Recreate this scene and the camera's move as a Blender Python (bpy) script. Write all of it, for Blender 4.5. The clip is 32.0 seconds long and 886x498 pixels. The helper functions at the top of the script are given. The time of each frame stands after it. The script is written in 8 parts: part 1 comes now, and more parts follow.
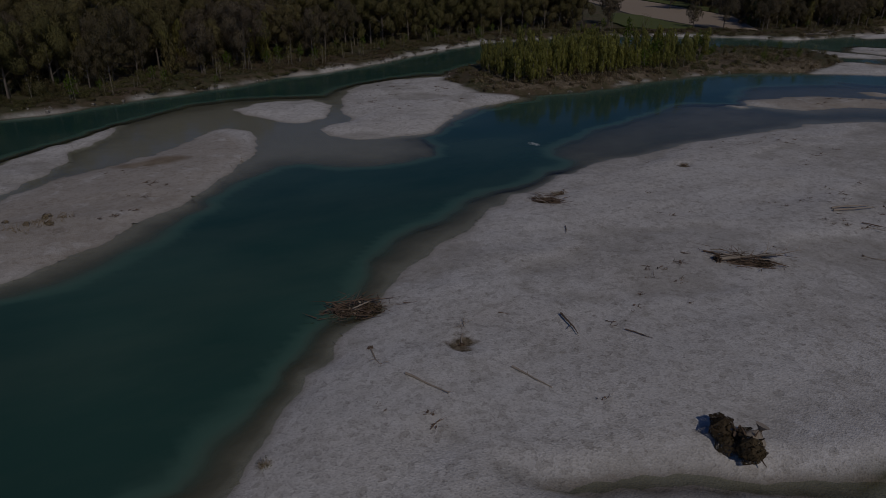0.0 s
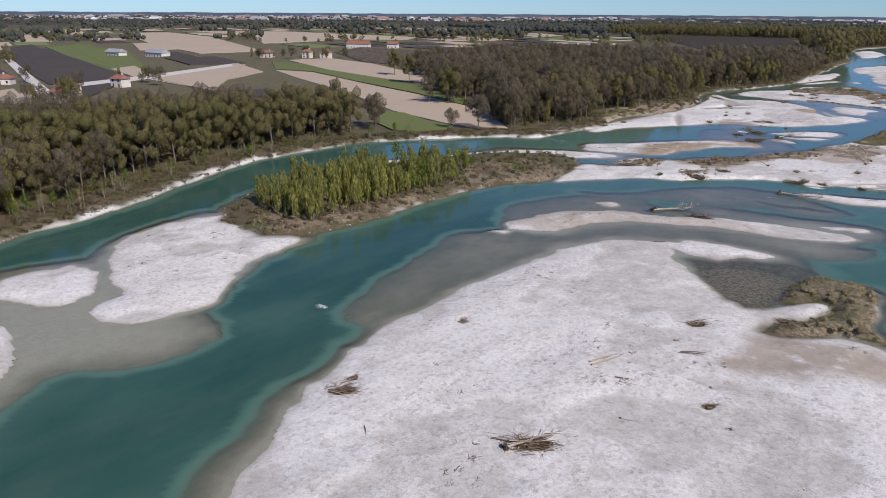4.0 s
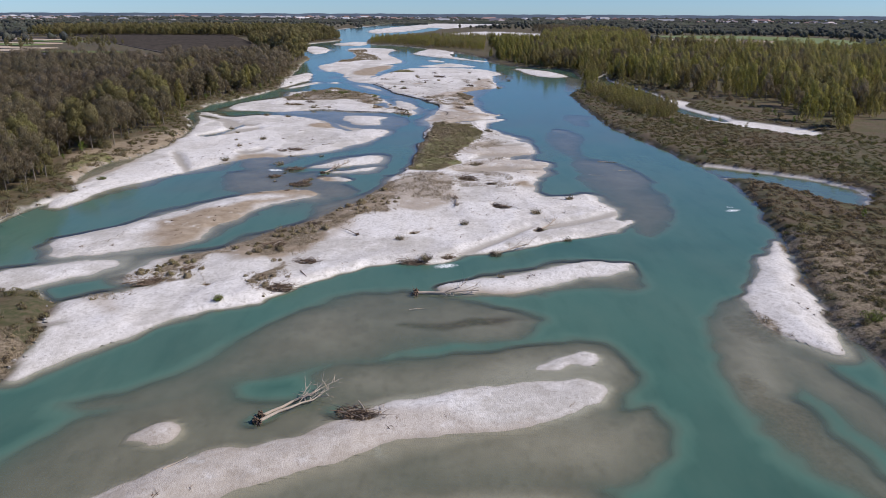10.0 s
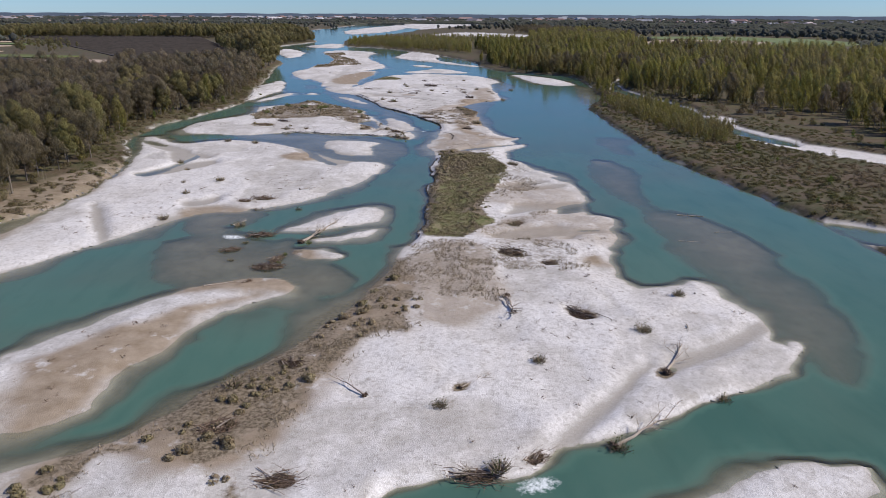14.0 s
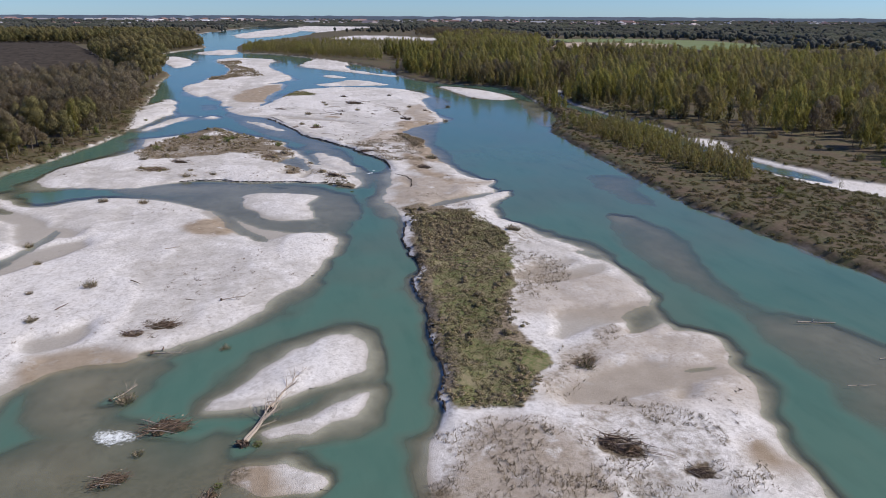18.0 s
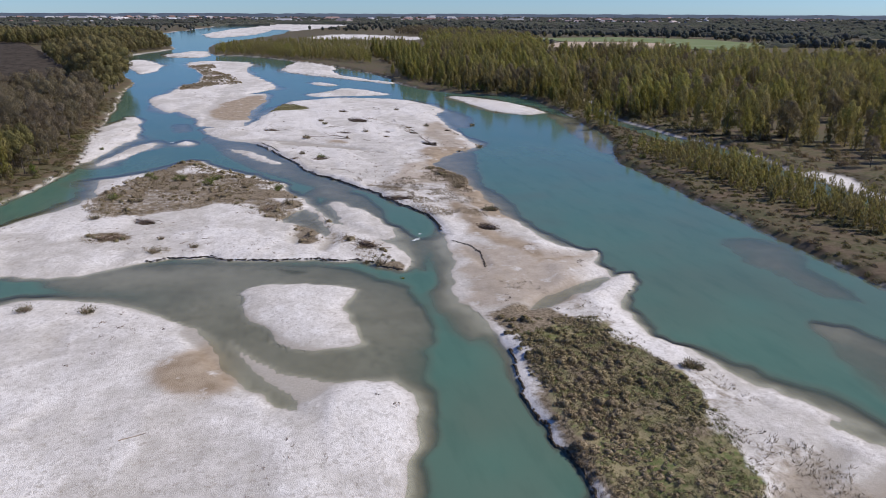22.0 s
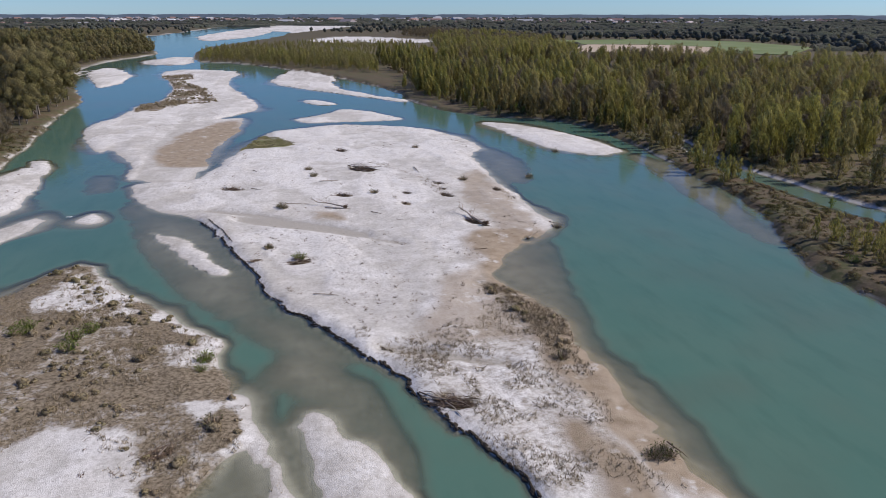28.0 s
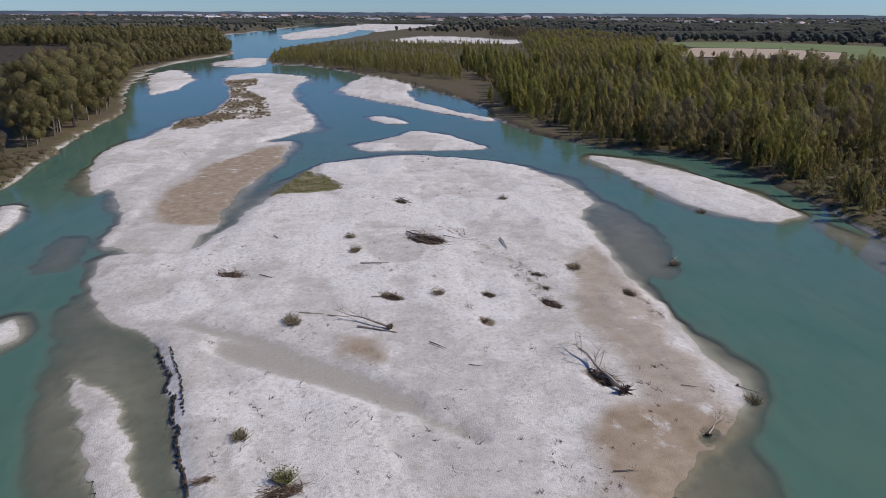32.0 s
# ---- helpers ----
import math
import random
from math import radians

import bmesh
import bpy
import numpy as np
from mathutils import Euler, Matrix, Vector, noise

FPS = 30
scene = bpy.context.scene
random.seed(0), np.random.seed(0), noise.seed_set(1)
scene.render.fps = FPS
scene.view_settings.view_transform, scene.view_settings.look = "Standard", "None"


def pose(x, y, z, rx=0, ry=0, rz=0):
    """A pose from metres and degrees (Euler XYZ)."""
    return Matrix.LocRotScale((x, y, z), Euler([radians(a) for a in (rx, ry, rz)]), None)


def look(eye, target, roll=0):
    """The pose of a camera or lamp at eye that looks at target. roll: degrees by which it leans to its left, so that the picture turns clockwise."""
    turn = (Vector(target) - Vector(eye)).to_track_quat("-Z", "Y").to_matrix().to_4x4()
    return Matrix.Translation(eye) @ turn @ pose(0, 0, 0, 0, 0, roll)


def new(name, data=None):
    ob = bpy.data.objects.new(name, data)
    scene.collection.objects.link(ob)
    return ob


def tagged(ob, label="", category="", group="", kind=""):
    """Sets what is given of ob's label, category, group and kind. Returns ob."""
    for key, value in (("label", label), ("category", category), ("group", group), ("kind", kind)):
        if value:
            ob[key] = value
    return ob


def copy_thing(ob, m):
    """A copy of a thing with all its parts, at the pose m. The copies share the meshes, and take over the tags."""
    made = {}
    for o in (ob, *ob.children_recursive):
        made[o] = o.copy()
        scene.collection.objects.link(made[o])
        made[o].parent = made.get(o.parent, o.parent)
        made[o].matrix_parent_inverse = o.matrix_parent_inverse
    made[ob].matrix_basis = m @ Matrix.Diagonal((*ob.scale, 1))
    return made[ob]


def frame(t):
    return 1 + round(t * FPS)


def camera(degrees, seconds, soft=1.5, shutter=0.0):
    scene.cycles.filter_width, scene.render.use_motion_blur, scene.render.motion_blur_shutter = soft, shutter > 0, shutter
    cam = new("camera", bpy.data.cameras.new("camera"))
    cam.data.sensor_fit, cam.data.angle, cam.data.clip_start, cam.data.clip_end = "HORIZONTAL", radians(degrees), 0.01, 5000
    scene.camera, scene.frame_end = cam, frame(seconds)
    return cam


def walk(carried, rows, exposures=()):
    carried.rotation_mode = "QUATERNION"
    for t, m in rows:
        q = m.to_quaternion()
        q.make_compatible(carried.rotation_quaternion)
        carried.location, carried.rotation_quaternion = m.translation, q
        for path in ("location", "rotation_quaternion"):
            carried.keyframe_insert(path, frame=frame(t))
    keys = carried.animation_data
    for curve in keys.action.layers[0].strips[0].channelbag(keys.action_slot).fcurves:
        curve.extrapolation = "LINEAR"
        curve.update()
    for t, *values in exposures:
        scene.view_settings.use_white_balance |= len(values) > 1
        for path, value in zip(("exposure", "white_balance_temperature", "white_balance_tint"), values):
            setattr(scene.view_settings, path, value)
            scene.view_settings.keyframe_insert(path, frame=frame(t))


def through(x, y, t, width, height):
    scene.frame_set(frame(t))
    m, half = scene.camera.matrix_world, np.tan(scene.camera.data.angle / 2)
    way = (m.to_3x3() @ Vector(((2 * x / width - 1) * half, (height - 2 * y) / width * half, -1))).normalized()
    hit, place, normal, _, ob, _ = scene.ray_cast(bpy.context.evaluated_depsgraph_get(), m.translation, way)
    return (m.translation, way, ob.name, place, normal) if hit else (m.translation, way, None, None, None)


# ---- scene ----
cam = camera(65.0, 32.0, soft=0.8)
PATH = [
    (0, pose(51.679, -104.949, 25.599, 66.349, -0.329, 60.538)),
    (0.25, pose(51.276, -104.867, 26.165, 66.551, -0.346, 59.783)),
    (0.5, pose(52.057, -105.455, 26.806, 67.243, -0.370, 59.059)),
    (0.75, pose(55.074, -107.804, 28.426, 68.339, -0.376, 57.779)),
    (1, pose(60.146, -111.618, 30.898, 69.432, -0.378, 56.691)),
    (1.25, pose(66.071, -115.854, 33.813, 70.254, -0.394, 55.567)),
    (1.5, pose(72.141, -120.292, 36.954, 70.821, -0.403, 54.640)),
    (1.75, pose(74.555, -121.934, 38.991, 71.080, -0.405, 53.850)),
    (2, pose(72.810, -120.449, 39.538, 71.117, -0.418, 53.105)),
    (2.5, pose(66.808, -116.461, 39.728, 71.131, -0.393, 50.760)),
    (4.5, pose(43.615, -98.282, 40.087, 71.157, -0.324, 38.571)),
    (5, pose(38.448, -93.087, 40.120, 71.170, -0.273, 34.625)),
    (5.5, pose(33.540, -87.460, 40.146, 71.183, -0.228, 30.773)),
    (6, pose(28.948, -81.798, 40.197, 71.164, -0.182, 26.963)),
    (6.5, pose(24.548, -75.897, 40.243, 71.126, -0.155, 23.026)),
    (7, pose(20.546, -69.629, 40.287, 71.137, -0.156, 19.043)),
    (7.5, pose(16.896, -62.953, 40.274, 71.188, -0.159, 14.058)),
    (8, pose(13.620, -56.154, 40.124, 71.199, -0.150, 9.349)),
    (8.5, pose(10.969, -49.306, 39.975, 71.194, -0.137, 5.479)),
    (9, pose(8.464, -42.310, 39.885, 71.164, -0.141, 3.736)),
    (9.5, pose(6.346, -35.355, 39.867, 71.150, -0.193, 1.279)),
    (10, pose(4.484, -28.120, 39.954, 71.164, -0.245, -0.439)),
    (10.5, pose(3.068, -21.097, 40.011, 71.172, -0.315, -0.345)),
    (11, pose(1.979, -13.864, 39.967, 71.171, -0.343, -0.201)),
    (11.5, pose(1.045, -6.851, 39.990, 71.171, -0.313, -0.059)),
    (12, pose(-0.000, 0.000, 39.999, 71.135, -0.300, 0.000)),
    (12.5, pose(-1.084, 7.098, 39.959, 71.113, -0.311, 0.109)),
    (13, pose(-2.205, 14.326, 39.907, 71.133, -0.296, -0.225)),
    (13.5, pose(-3.443, 21.566, 39.818, 71.158, -0.240, -1.195)),
    (14, pose(-4.942, 28.950, 39.801, 71.178, -0.268, -2.489)),
    (14.5, pose(-6.597, 36.232, 39.867, 71.214, -0.298, -4.210)),
    (16.5, pose(-13.294, 64.780, 40.887, 71.313, -0.380, -9.579)),
    (17, pose(-14.701, 71.851, 41.128, 71.318, -0.349, -10.496)),
    (17.5, pose(-16.011, 79.366, 41.311, 71.285, -0.305, -11.109)),
    (18, pose(-17.105, 86.745, 41.414, 71.310, -0.246, -11.026)),
    (18.5, pose(-18.232, 94.352, 41.502, 71.276, -0.242, -10.914)),
    (19, pose(-19.480, 102.103, 41.536, 71.237, -0.247, -10.847)),
    (19.5, pose(-20.659, 109.702, 41.562, 71.198, -0.219, -10.815)),
    (20, pose(-21.719, 117.221, 41.652, 71.199, -0.179, -10.814)),
    (20.5, pose(-22.767, 124.649, 41.806, 71.151, -0.211, -11.311)),
    (21, pose(-23.675, 132.118, 41.925, 71.127, -0.219, -12.162)),
    (21.5, pose(-24.737, 139.663, 42.010, 71.117, -0.218, -13.073)),
    (22, pose(-25.578, 147.400, 42.128, 71.117, -0.176, -13.325)),
    (22.5, pose(-26.432, 155.014, 42.270, 71.123, -0.162, -13.203)),
    (23, pose(-26.941, 162.448, 42.289, 71.086, -0.119, -13.082)),
    (23.5, pose(-27.022, 170.044, 42.196, 71.059, -0.074, -13.029)),
    (24, pose(-26.730, 177.852, 42.019, 71.054, -0.037, -13.025)),
    (24.5, pose(-26.053, 185.455, 41.984, 71.051, -0.078, -13.013)),
    (25, pose(-24.749, 192.864, 42.039, 71.042, -0.016, -12.963)),
    (25.5, pose(-23.033, 200.288, 42.075, 71.050, -0.013, -12.811)),
    (27.5, pose(-16.504, 230.508, 41.600, 71.142, -0.022, -12.948)),
    (28, pose(-14.927, 238.135, 41.626, 71.162, -0.069, -13.008)),
    (28.5, pose(-13.301, 245.957, 41.787, 71.161, -0.182, -12.562)),
    (29, pose(-11.747, 253.590, 41.955, 71.124, -0.216, -12.060)),
    (29.5, pose(-10.732, 261.056, 42.050, 71.085, -0.199, -11.243)),
    (30, pose(-9.525, 268.637, 42.105, 71.075, -0.204, -10.234)),
    (30.5, pose(-8.006, 276.383, 42.136, 71.051, -0.254, -9.153)),
    (31, pose(-6.743, 284.129, 42.194, 71.049, -0.276, -8.007)),
    (31.5, pose(-5.617, 292.008, 42.249, 71.041, -0.295, -7.015)),
    (32, pose(-4.707, 299.837, 42.321, 71.020, -0.282, -6.131)),
]
EXPOSURES = [(0, -2.5, 6620, 14.5), (0.5, -1.74, 6620, 14.5), (1, -1.02, 6620, 14.5), (1.5, -0.46, 6620, 14.5), (2, -0.2, 6620, 14.5), (4, 0.05, 6620, 14.5), (10, 0.14, 6620, 14.5), (14, 0.05, 6620, 14.5), (17, 0.1, 6620, 14.5), (24, 0.1, 6620, 14.5), (28.5, 0.05, 6620, 14.5), (30, -0.05, 6620, 14.5), (32, -0.17, 6620, 14.5)]
walk(cam, PATH, EXPOSURES)

# ---- light ----
SUN_AZ = radians(98)      # clockwise from +y
SUN_EL = radians(42)
world = bpy.data.worlds.new("sky")
scene.world = world
world.use_nodes = True
wn = world.node_tree
sky = wn.nodes.new("ShaderNodeTexSky")
sky.sky_type, sky.sun_disc = "NISHITA", False
sky.sun_elevation, sky.sun_rotation = SUN_EL, SUN_AZ
sky.air_density, sky.dust_density, sky.ozone_density = 1.0, 0.1, 2.5
sky.altitude = 900
tint = wn.nodes.new("ShaderNodeMix")
tint.data_type, tint.blend_type = "RGBA", "MULTIPLY"
tint.inputs[0].default_value, tint.inputs[7].default_value = 1.0, (0.6, 0.95, 1.55, 1)
wn.links.new(sky.outputs[0], tint.inputs[6])
wn.links.new(tint.outputs[2], wn.nodes["Background"].inputs[0])
wn.nodes["Background"].inputs[1].default_value = 0.072
sun = new("sun", bpy.data.lights.new("sun", "SUN"))
sun.data.energy, sun.data.angle, sun.data.color = 4.75, radians(0.53), (1.0, 0.94, 0.84)
toward = Vector((math.sin(SUN_AZ) * math.cos(SUN_EL), math.cos(SUN_AZ) * math.cos(SUN_EL), math.sin(SUN_EL)))
sun.matrix_world = look(toward * 100, (0, 0, 0))

# ---- materials ----
class Mat:
    """A node material with short helpers."""

    def __init__(self, name):
        self.m = bpy.data.materials.new(name)
        self.m.use_nodes = True
        self.t = self.m.node_tree
        self.b = self.t.nodes["Principled BSDF"]
        self.out = self.t.nodes["Material Output"]
        self.pos = self.t.nodes.new("ShaderNodeNewGeometry").outputs["Position"]

    def link(self, a, b):
        self.t.links.new(a, b)

    def noise(self, scale, detail=3.0, rough=0.6, vec=None):
        n = self.t.nodes.new("ShaderNodeTexNoise")
        n.inputs["Scale"].default_value, n.inputs["Detail"].default_value, n.inputs["Roughness"].default_value = scale, detail, rough
        self.link(vec or self.pos, n.inputs["Vector"])
        return n.outputs["Fac"]

    def cells(self, scale, out="Distance", vec=None):
        n = self.t.nodes.new("ShaderNodeTexVoronoi")
        n.inputs["Scale"].default_value = scale
        self.link(vec or self.pos, n.inputs["Vector"])
        return n.outputs[out]

    def scaled(self, x, y, z):
        n = self.t.nodes.new("ShaderNodeMapping")
        n.inputs["Scale"].default_value = (x, y, z)
        self.link(self.pos, n.inputs["Vector"])
        return n.outputs[0]

    def ramp(self, fac, *stops):
        n = self.t.nodes.new("ShaderNodeValToRGB")
        e = n.color_ramp.elements
        while len(e) < len(stops):
            e.new(0.5)
        for k, (p, c) in zip(e, stops):
            k.position = p
            k.color = (*c, 1) if len(c) == 3 else c
        self.link(fac, n.inputs[0])
        return n.outputs[0]

    def band(self, fac, a, b, c=0.0, d=1.0):
        n = self.t.nodes.new("ShaderNodeMapRange")
        n.inputs[1].default_value, n.inputs[2].default_value, n.inputs[3].default_value, n.inputs[4].default_value = a, b, c, d
        self.link(fac, n.inputs[0])
        return n.outputs[0]

    def calc(self, op, a, b):
        n = self.t.nodes.new("ShaderNodeMath")
        n.operation = op
        for i, v in enumerate((a, b)):
            if isinstance(v, (int, float)):
                n.inputs[i].default_value = v
            else:
                self.link(v, n.inputs[i])
        return n.outputs[0]

    def mix(self, fac, a, b, how="MIX"):
        n = self.t.nodes.new("ShaderNodeMix")
        n.data_type, n.blend_type = "RGBA", how
        for i, v in ((0, fac), (6, a), (7, b)):
            if isinstance(v, (int, float)):
                n.inputs[i].default_value = v
            elif isinstance(v, tuple):
                n.inputs[i].default_value = (*v, 1)
            else:
                self.link(v, n.inputs[i])
        return n.outputs[2]

    def attr(self, name, out="Fac"):
        n = self.t.nodes.new("ShaderNodeAttribute")
        n.attribute_name = name
        return n.outputs[out]

    def split(self, col):
        n = self.t.nodes.new("ShaderNodeSeparateColor")
        self.link(col, n.inputs[0])
        return n.outputs

    def bump(self, height, strength=0.5, dist=0.05):
        n = self.t.nodes.new("ShaderNodeBump")
        n.inputs["Strength"].default_value, n.inputs["Distance"].default_value = strength, dist
        self.link(height, n.inputs["Height"])
        self.link(n.outputs[0], self.b.inputs["Normal"])
        return n.outputs[0]

    def island(self):
        return self.t.nodes.new("ShaderNodeNewGeometry").outputs["Random Per Island"]

    def random(self):
        return self.t.nodes.new("ShaderNodeObjectInfo").outputs["Random"]

    def done(self, col, rough=0.85, spec=0.3):
        if isinstance(col, tuple):
            self.b.inputs["Base Color"].default_value = (*col, 1)
        else:
            self.link(col, self.b.inputs["Base Color"])
        self.b.inputs["Roughness"].default_value = rough
        self.b.inputs["Specular IOR Level"].default_value = spec
        return self.m


def height_of(k):
    n = k.t.nodes.new("ShaderNodeSeparateXYZ")
    k.link(k.pos, n.inputs[0])
    return n.outputs[2]


def terrain_material(name):
    """Gravel, sand, litter, turf and soil, told apart by the cover painted on the ground's points."""
    k = Mat(name)
    big, mid, fine = k.noise(0.05, 3), k.noise(0.45, 4), k.noise(6.0, 3, 0.7)
    z = height_of(k)
    sv = k.split(k.cells(8.5, "Color"))[0]
    gravel = k.ramp(big, (0.3, (0.50, 0.475, 0.44)), (0.5, (0.60, 0.585, 0.56)), (0.75, (0.65, 0.64, 0.62)))
    gravel = k.mix(k.band(mid, 0.42, 0.7, 0, 0.45), gravel, (0.45, 0.42, 0.375))
    # finer, sandier drapes and long streaks left by the current
    drape = k.noise(0.11, 5, 0.7)
    gravel = k.mix(k.band(drape, 0.48, 0.68, 0, 0.6), gravel, (0.45, 0.405, 0.345))
    streak = k.noise(1.0, 4, 0.65, k.scaled(0.5, 0.07, 1))
    gravel = k.mix(k.band(streak, 0.5, 0.66, 0, 0.6), gravel, (0.37, 0.345, 0.31))
    gravel = k.mix(k.band(k.noise(1.0, 6, 0.72, k.scaled(0.8, 0.3, 1)), 0.56, 0.7, 0, 0.5), gravel, (0.30, 0.28, 0.25))
    gravel = k.mix(0.36, gravel, k.ramp(sv, (0.0, (0.13, 0.12, 0.11)), (0.3, (0.55, 0.535, 0.51)), (1.0, (0.82, 0.81, 0.79))))
    clod = k.split(k.cells(2.3, "Color"))[1]
    gravel = k.mix(0.3, gravel, k.ramp(clod, (0.0, (0.22, 0.205, 0.18)), (0.3, (0.56, 0.55, 0.53)), (1.0, (0.74, 0.73, 0.71))))
    # low ground stays damp
    gravel = k.mix(k.band(k.calc("ADD", z, k.calc("MULTIPLY", mid, 0.25)), 0.34, 0.14, 0, 0.55), gravel, (0.34, 0.315, 0.275))
    cover = k.attr("cover", "Color")
    turf, litter, sand = k.split(cover)[0], k.split(cover)[1], k.split(cover)[2]
    damp = k.band(k.calc("ADD", k.attr("cover", "Alpha"), k.calc("MULTIPLY", k.noise(0.35, 6, 0.75), 1.3)), 0.9, 1.5, 0, 0.8)
    gravel = k.mix(damp, gravel, k.mix(k.noise(3.0, 3, 0.7), (0.22, 0.205, 0.175), (0.42, 0.395, 0.35)))
    land = k.attr("land")
    soil = k.mix(k.band(k.noise(0.12, 5, 0.65), 0.4, 0.6), (0.085, 0.063, 0.04), (0.056, 0.063, 0.025))
    soil = k.mix(k.band(k.noise(0.9, 5, 0.75), 0.42, 0.66, 0, 0.75), soil, (0.15, 0.115, 0.078))
    gravel = k.mix(land, gravel, soil)
    sandc = k.ramp(mid, (0.3, (0.225, 0.175, 0.12)), (0.7, (0.345, 0.285, 0.215)))
    col = k.mix(k.calc("MULTIPLY", sand, k.band(k.noise(0.3, 4), 0.28, 0.42)), gravel, sandc)
    litc = k.mix(k.band(k.noise(2.2, 4, 0.7), 0.38, 0.62), (0.085, 0.065, 0.04), (0.26, 0.215, 0.155))
    col = k.mix(k.band(k.calc("ADD", k.calc("MULTIPLY", litter, 1.3), k.calc("MULTIPLY", k.noise(0.9, 5, 0.75), 1.0)), 1.02, 1.3), col, litc)
    turfc = k.mix(k.band(k.noise(1.6, 4, 0.7), 0.4, 0.62), (0.085, 0.115, 0.034), (0.21, 0.185, 0.095))
    turfc = k.mix(k.band(k.noise(0.22, 4, 0.65), 0.45, 0.6, 0, 0.7), turfc, (0.26, 0.215, 0.135))
    col = k.mix(k.band(k.calc("ADD", k.calc("MULTIPLY", turf, 1.3), k.calc("MULTIPLY", k.noise(0.8, 5, 0.75), 1.0)), 1.02, 1.3), col, turfc)
    # wet stones at and under the waterline
    wet = k.band(k.calc("ADD", z, k.calc("MULTIPLY", k.noise(0.7, 3), 0.10)), 0.13, 0.05)
    col = k.mix(k.calc("MULTIPLY", wet, k.band(land, 0.0, 1.0, 0.32, 0.0)), col, (0.27, 0.24, 0.195))
    # a smooth coat of silt and algae on the bed
    bed = k.ramp(k.noise(0.16, 4, 0.6), (0.35, (0.18, 0.163, 0.128)), (0.5, (0.225, 0.208, 0.17)), (0.68, (0.285, 0.265, 0.226)))
    bed = k.mix(k.calc("MULTIPLY", k.noise(5.0, 3, 0.7), 0.5), bed, k.mix(0.6, bed, (0.45, 0.42, 0.37)))
    bed = k.mix(k.band(k.noise(1.0, 6, 0.75, k.scaled(0.7, 0.4, 1)), 0.48, 0.68, 0, 0.5), bed, (0.115, 0.105, 0.08))
    under = k.band(z, -0.03, -0.2, 0, 0.85)
    col = k.mix(k.calc("MULTIPLY", under, k.calc("SUBTRACT", 1.0, k.calc("MAXIMUM", k.calc("MULTIPLY", litter, 0.75), k.calc("MULTIPLY", land, 0.95)))), col, bed)
    k.bump(k.calc("MULTIPLY", k.calc("SUBTRACT", 1.0, under), k.calc("ADD", k.calc("MULTIPLY", k.cells(8.5), 0.6), fine)), 0.6, 0.07)
    return k.done(col, 0.9, 0.2)


def water_material():
    """Turbid glacial water: the bed shows through where it is shallow, milky teal where it is deep."""
    k = Mat("river_water")
    depth = k.attr("depth")
    murk = k.band(k.calc("ADD", depth, k.calc("MULTIPLY", k.noise(0.06, 3), 0.3)), 0.24, 2.1)
    n = k.t.nodes
    body = n.new("ShaderNodeBsdfDiffuse")
    body_col = k.ramp(murk, (0.0, (0.14, 0.138, 0.102)), (0.21, (0.088, 0.126, 0.096)), (0.42, (0.072, 0.148, 0.114)), (0.62, (0.058, 0.13, 0.102)), (0.92, (0.022, 0.07, 0.057)))
    flow = k.noise(1.0, 5, 0.65, k.scaled(0.09, 0.035, 1))
    body_col = k.mix(k.band(flow, 0.4, 0.68, 0, 0.42), body_col, k.mix(0.5, body_col, (0.13, 0.175, 0.13)))
    body_col = k.mix(k.band(k.noise(1.0, 4, 0.6, k.scaled(0.3, 0.08, 1)), 0.5, 0.75, 0, 0.25), body_col, (0.025, 0.075, 0.06))
    k.link(body_col, body.inputs["Color"])
    clear = n.new("ShaderNodeBsdfTransparent")
    clear.inputs["Color"].default_value = (0.85, 0.88, 0.82, 1)
    under = n.new("ShaderNodeMixShader")
    k.link(k.band(murk, 0.0, 0.28, 0.06, 0.97), under.inputs[0])
    k.link(clear.outputs[0], under.inputs[1])
    k.link(body.outputs[0], under.inputs[2])
    gloss = n.new("ShaderNodeBsdfGlossy")
    gloss.inputs["Roughness"].default_value = 0.09
    fres = n.new("ShaderNodeLayerWeight")
    fres.inputs["Blend"].default_value = 0.5
    ripple = k.calc("ADD", k.noise(1.3, 3, 0.6), k.calc("MULTIPLY", k.noise(0.35, 2), 1.5))
    bump = n.new("ShaderNodeBump")
    bump.inputs["Strength"].default_value, bump.inputs["Distance"].default_value = 0.12, 0.08
    k.link(ripple, bump.inputs["Height"])
    for s in (gloss, fres):
        k.link(bump.outputs[0], s.inputs["Normal"])
    top = n.new("ShaderNodeMixShader")
    k.link(k.band(k.calc("POWER", fres.outputs["Facing"], 6.0), 0.0, 1.0, 0.02, 0.9), top.inputs[0])
    k.link(under.outputs[0], top.inputs[1])
    k.link(gloss.outputs[0], top.inputs[2])
    spray = n.new("ShaderNodeBsdfDiffuse")
    spray.inputs["Color"].default_value = (0.75, 0.8, 0.8, 1)
    last = n.new("ShaderNodeMixShader")
    k.link(k.band(k.calc("MULTIPLY", k.attr("foam"), k.noise(2.2, 4, 0.7)), 0.28, 0.5, 0, 0.85), last.inputs[0])
    k.link(top.outputs[0], last.inputs[1])
    k.link(spray.outputs[0], last.inputs[2])
    k.link(last.outputs[0], k.out.inputs["Surface"])
    return k.m


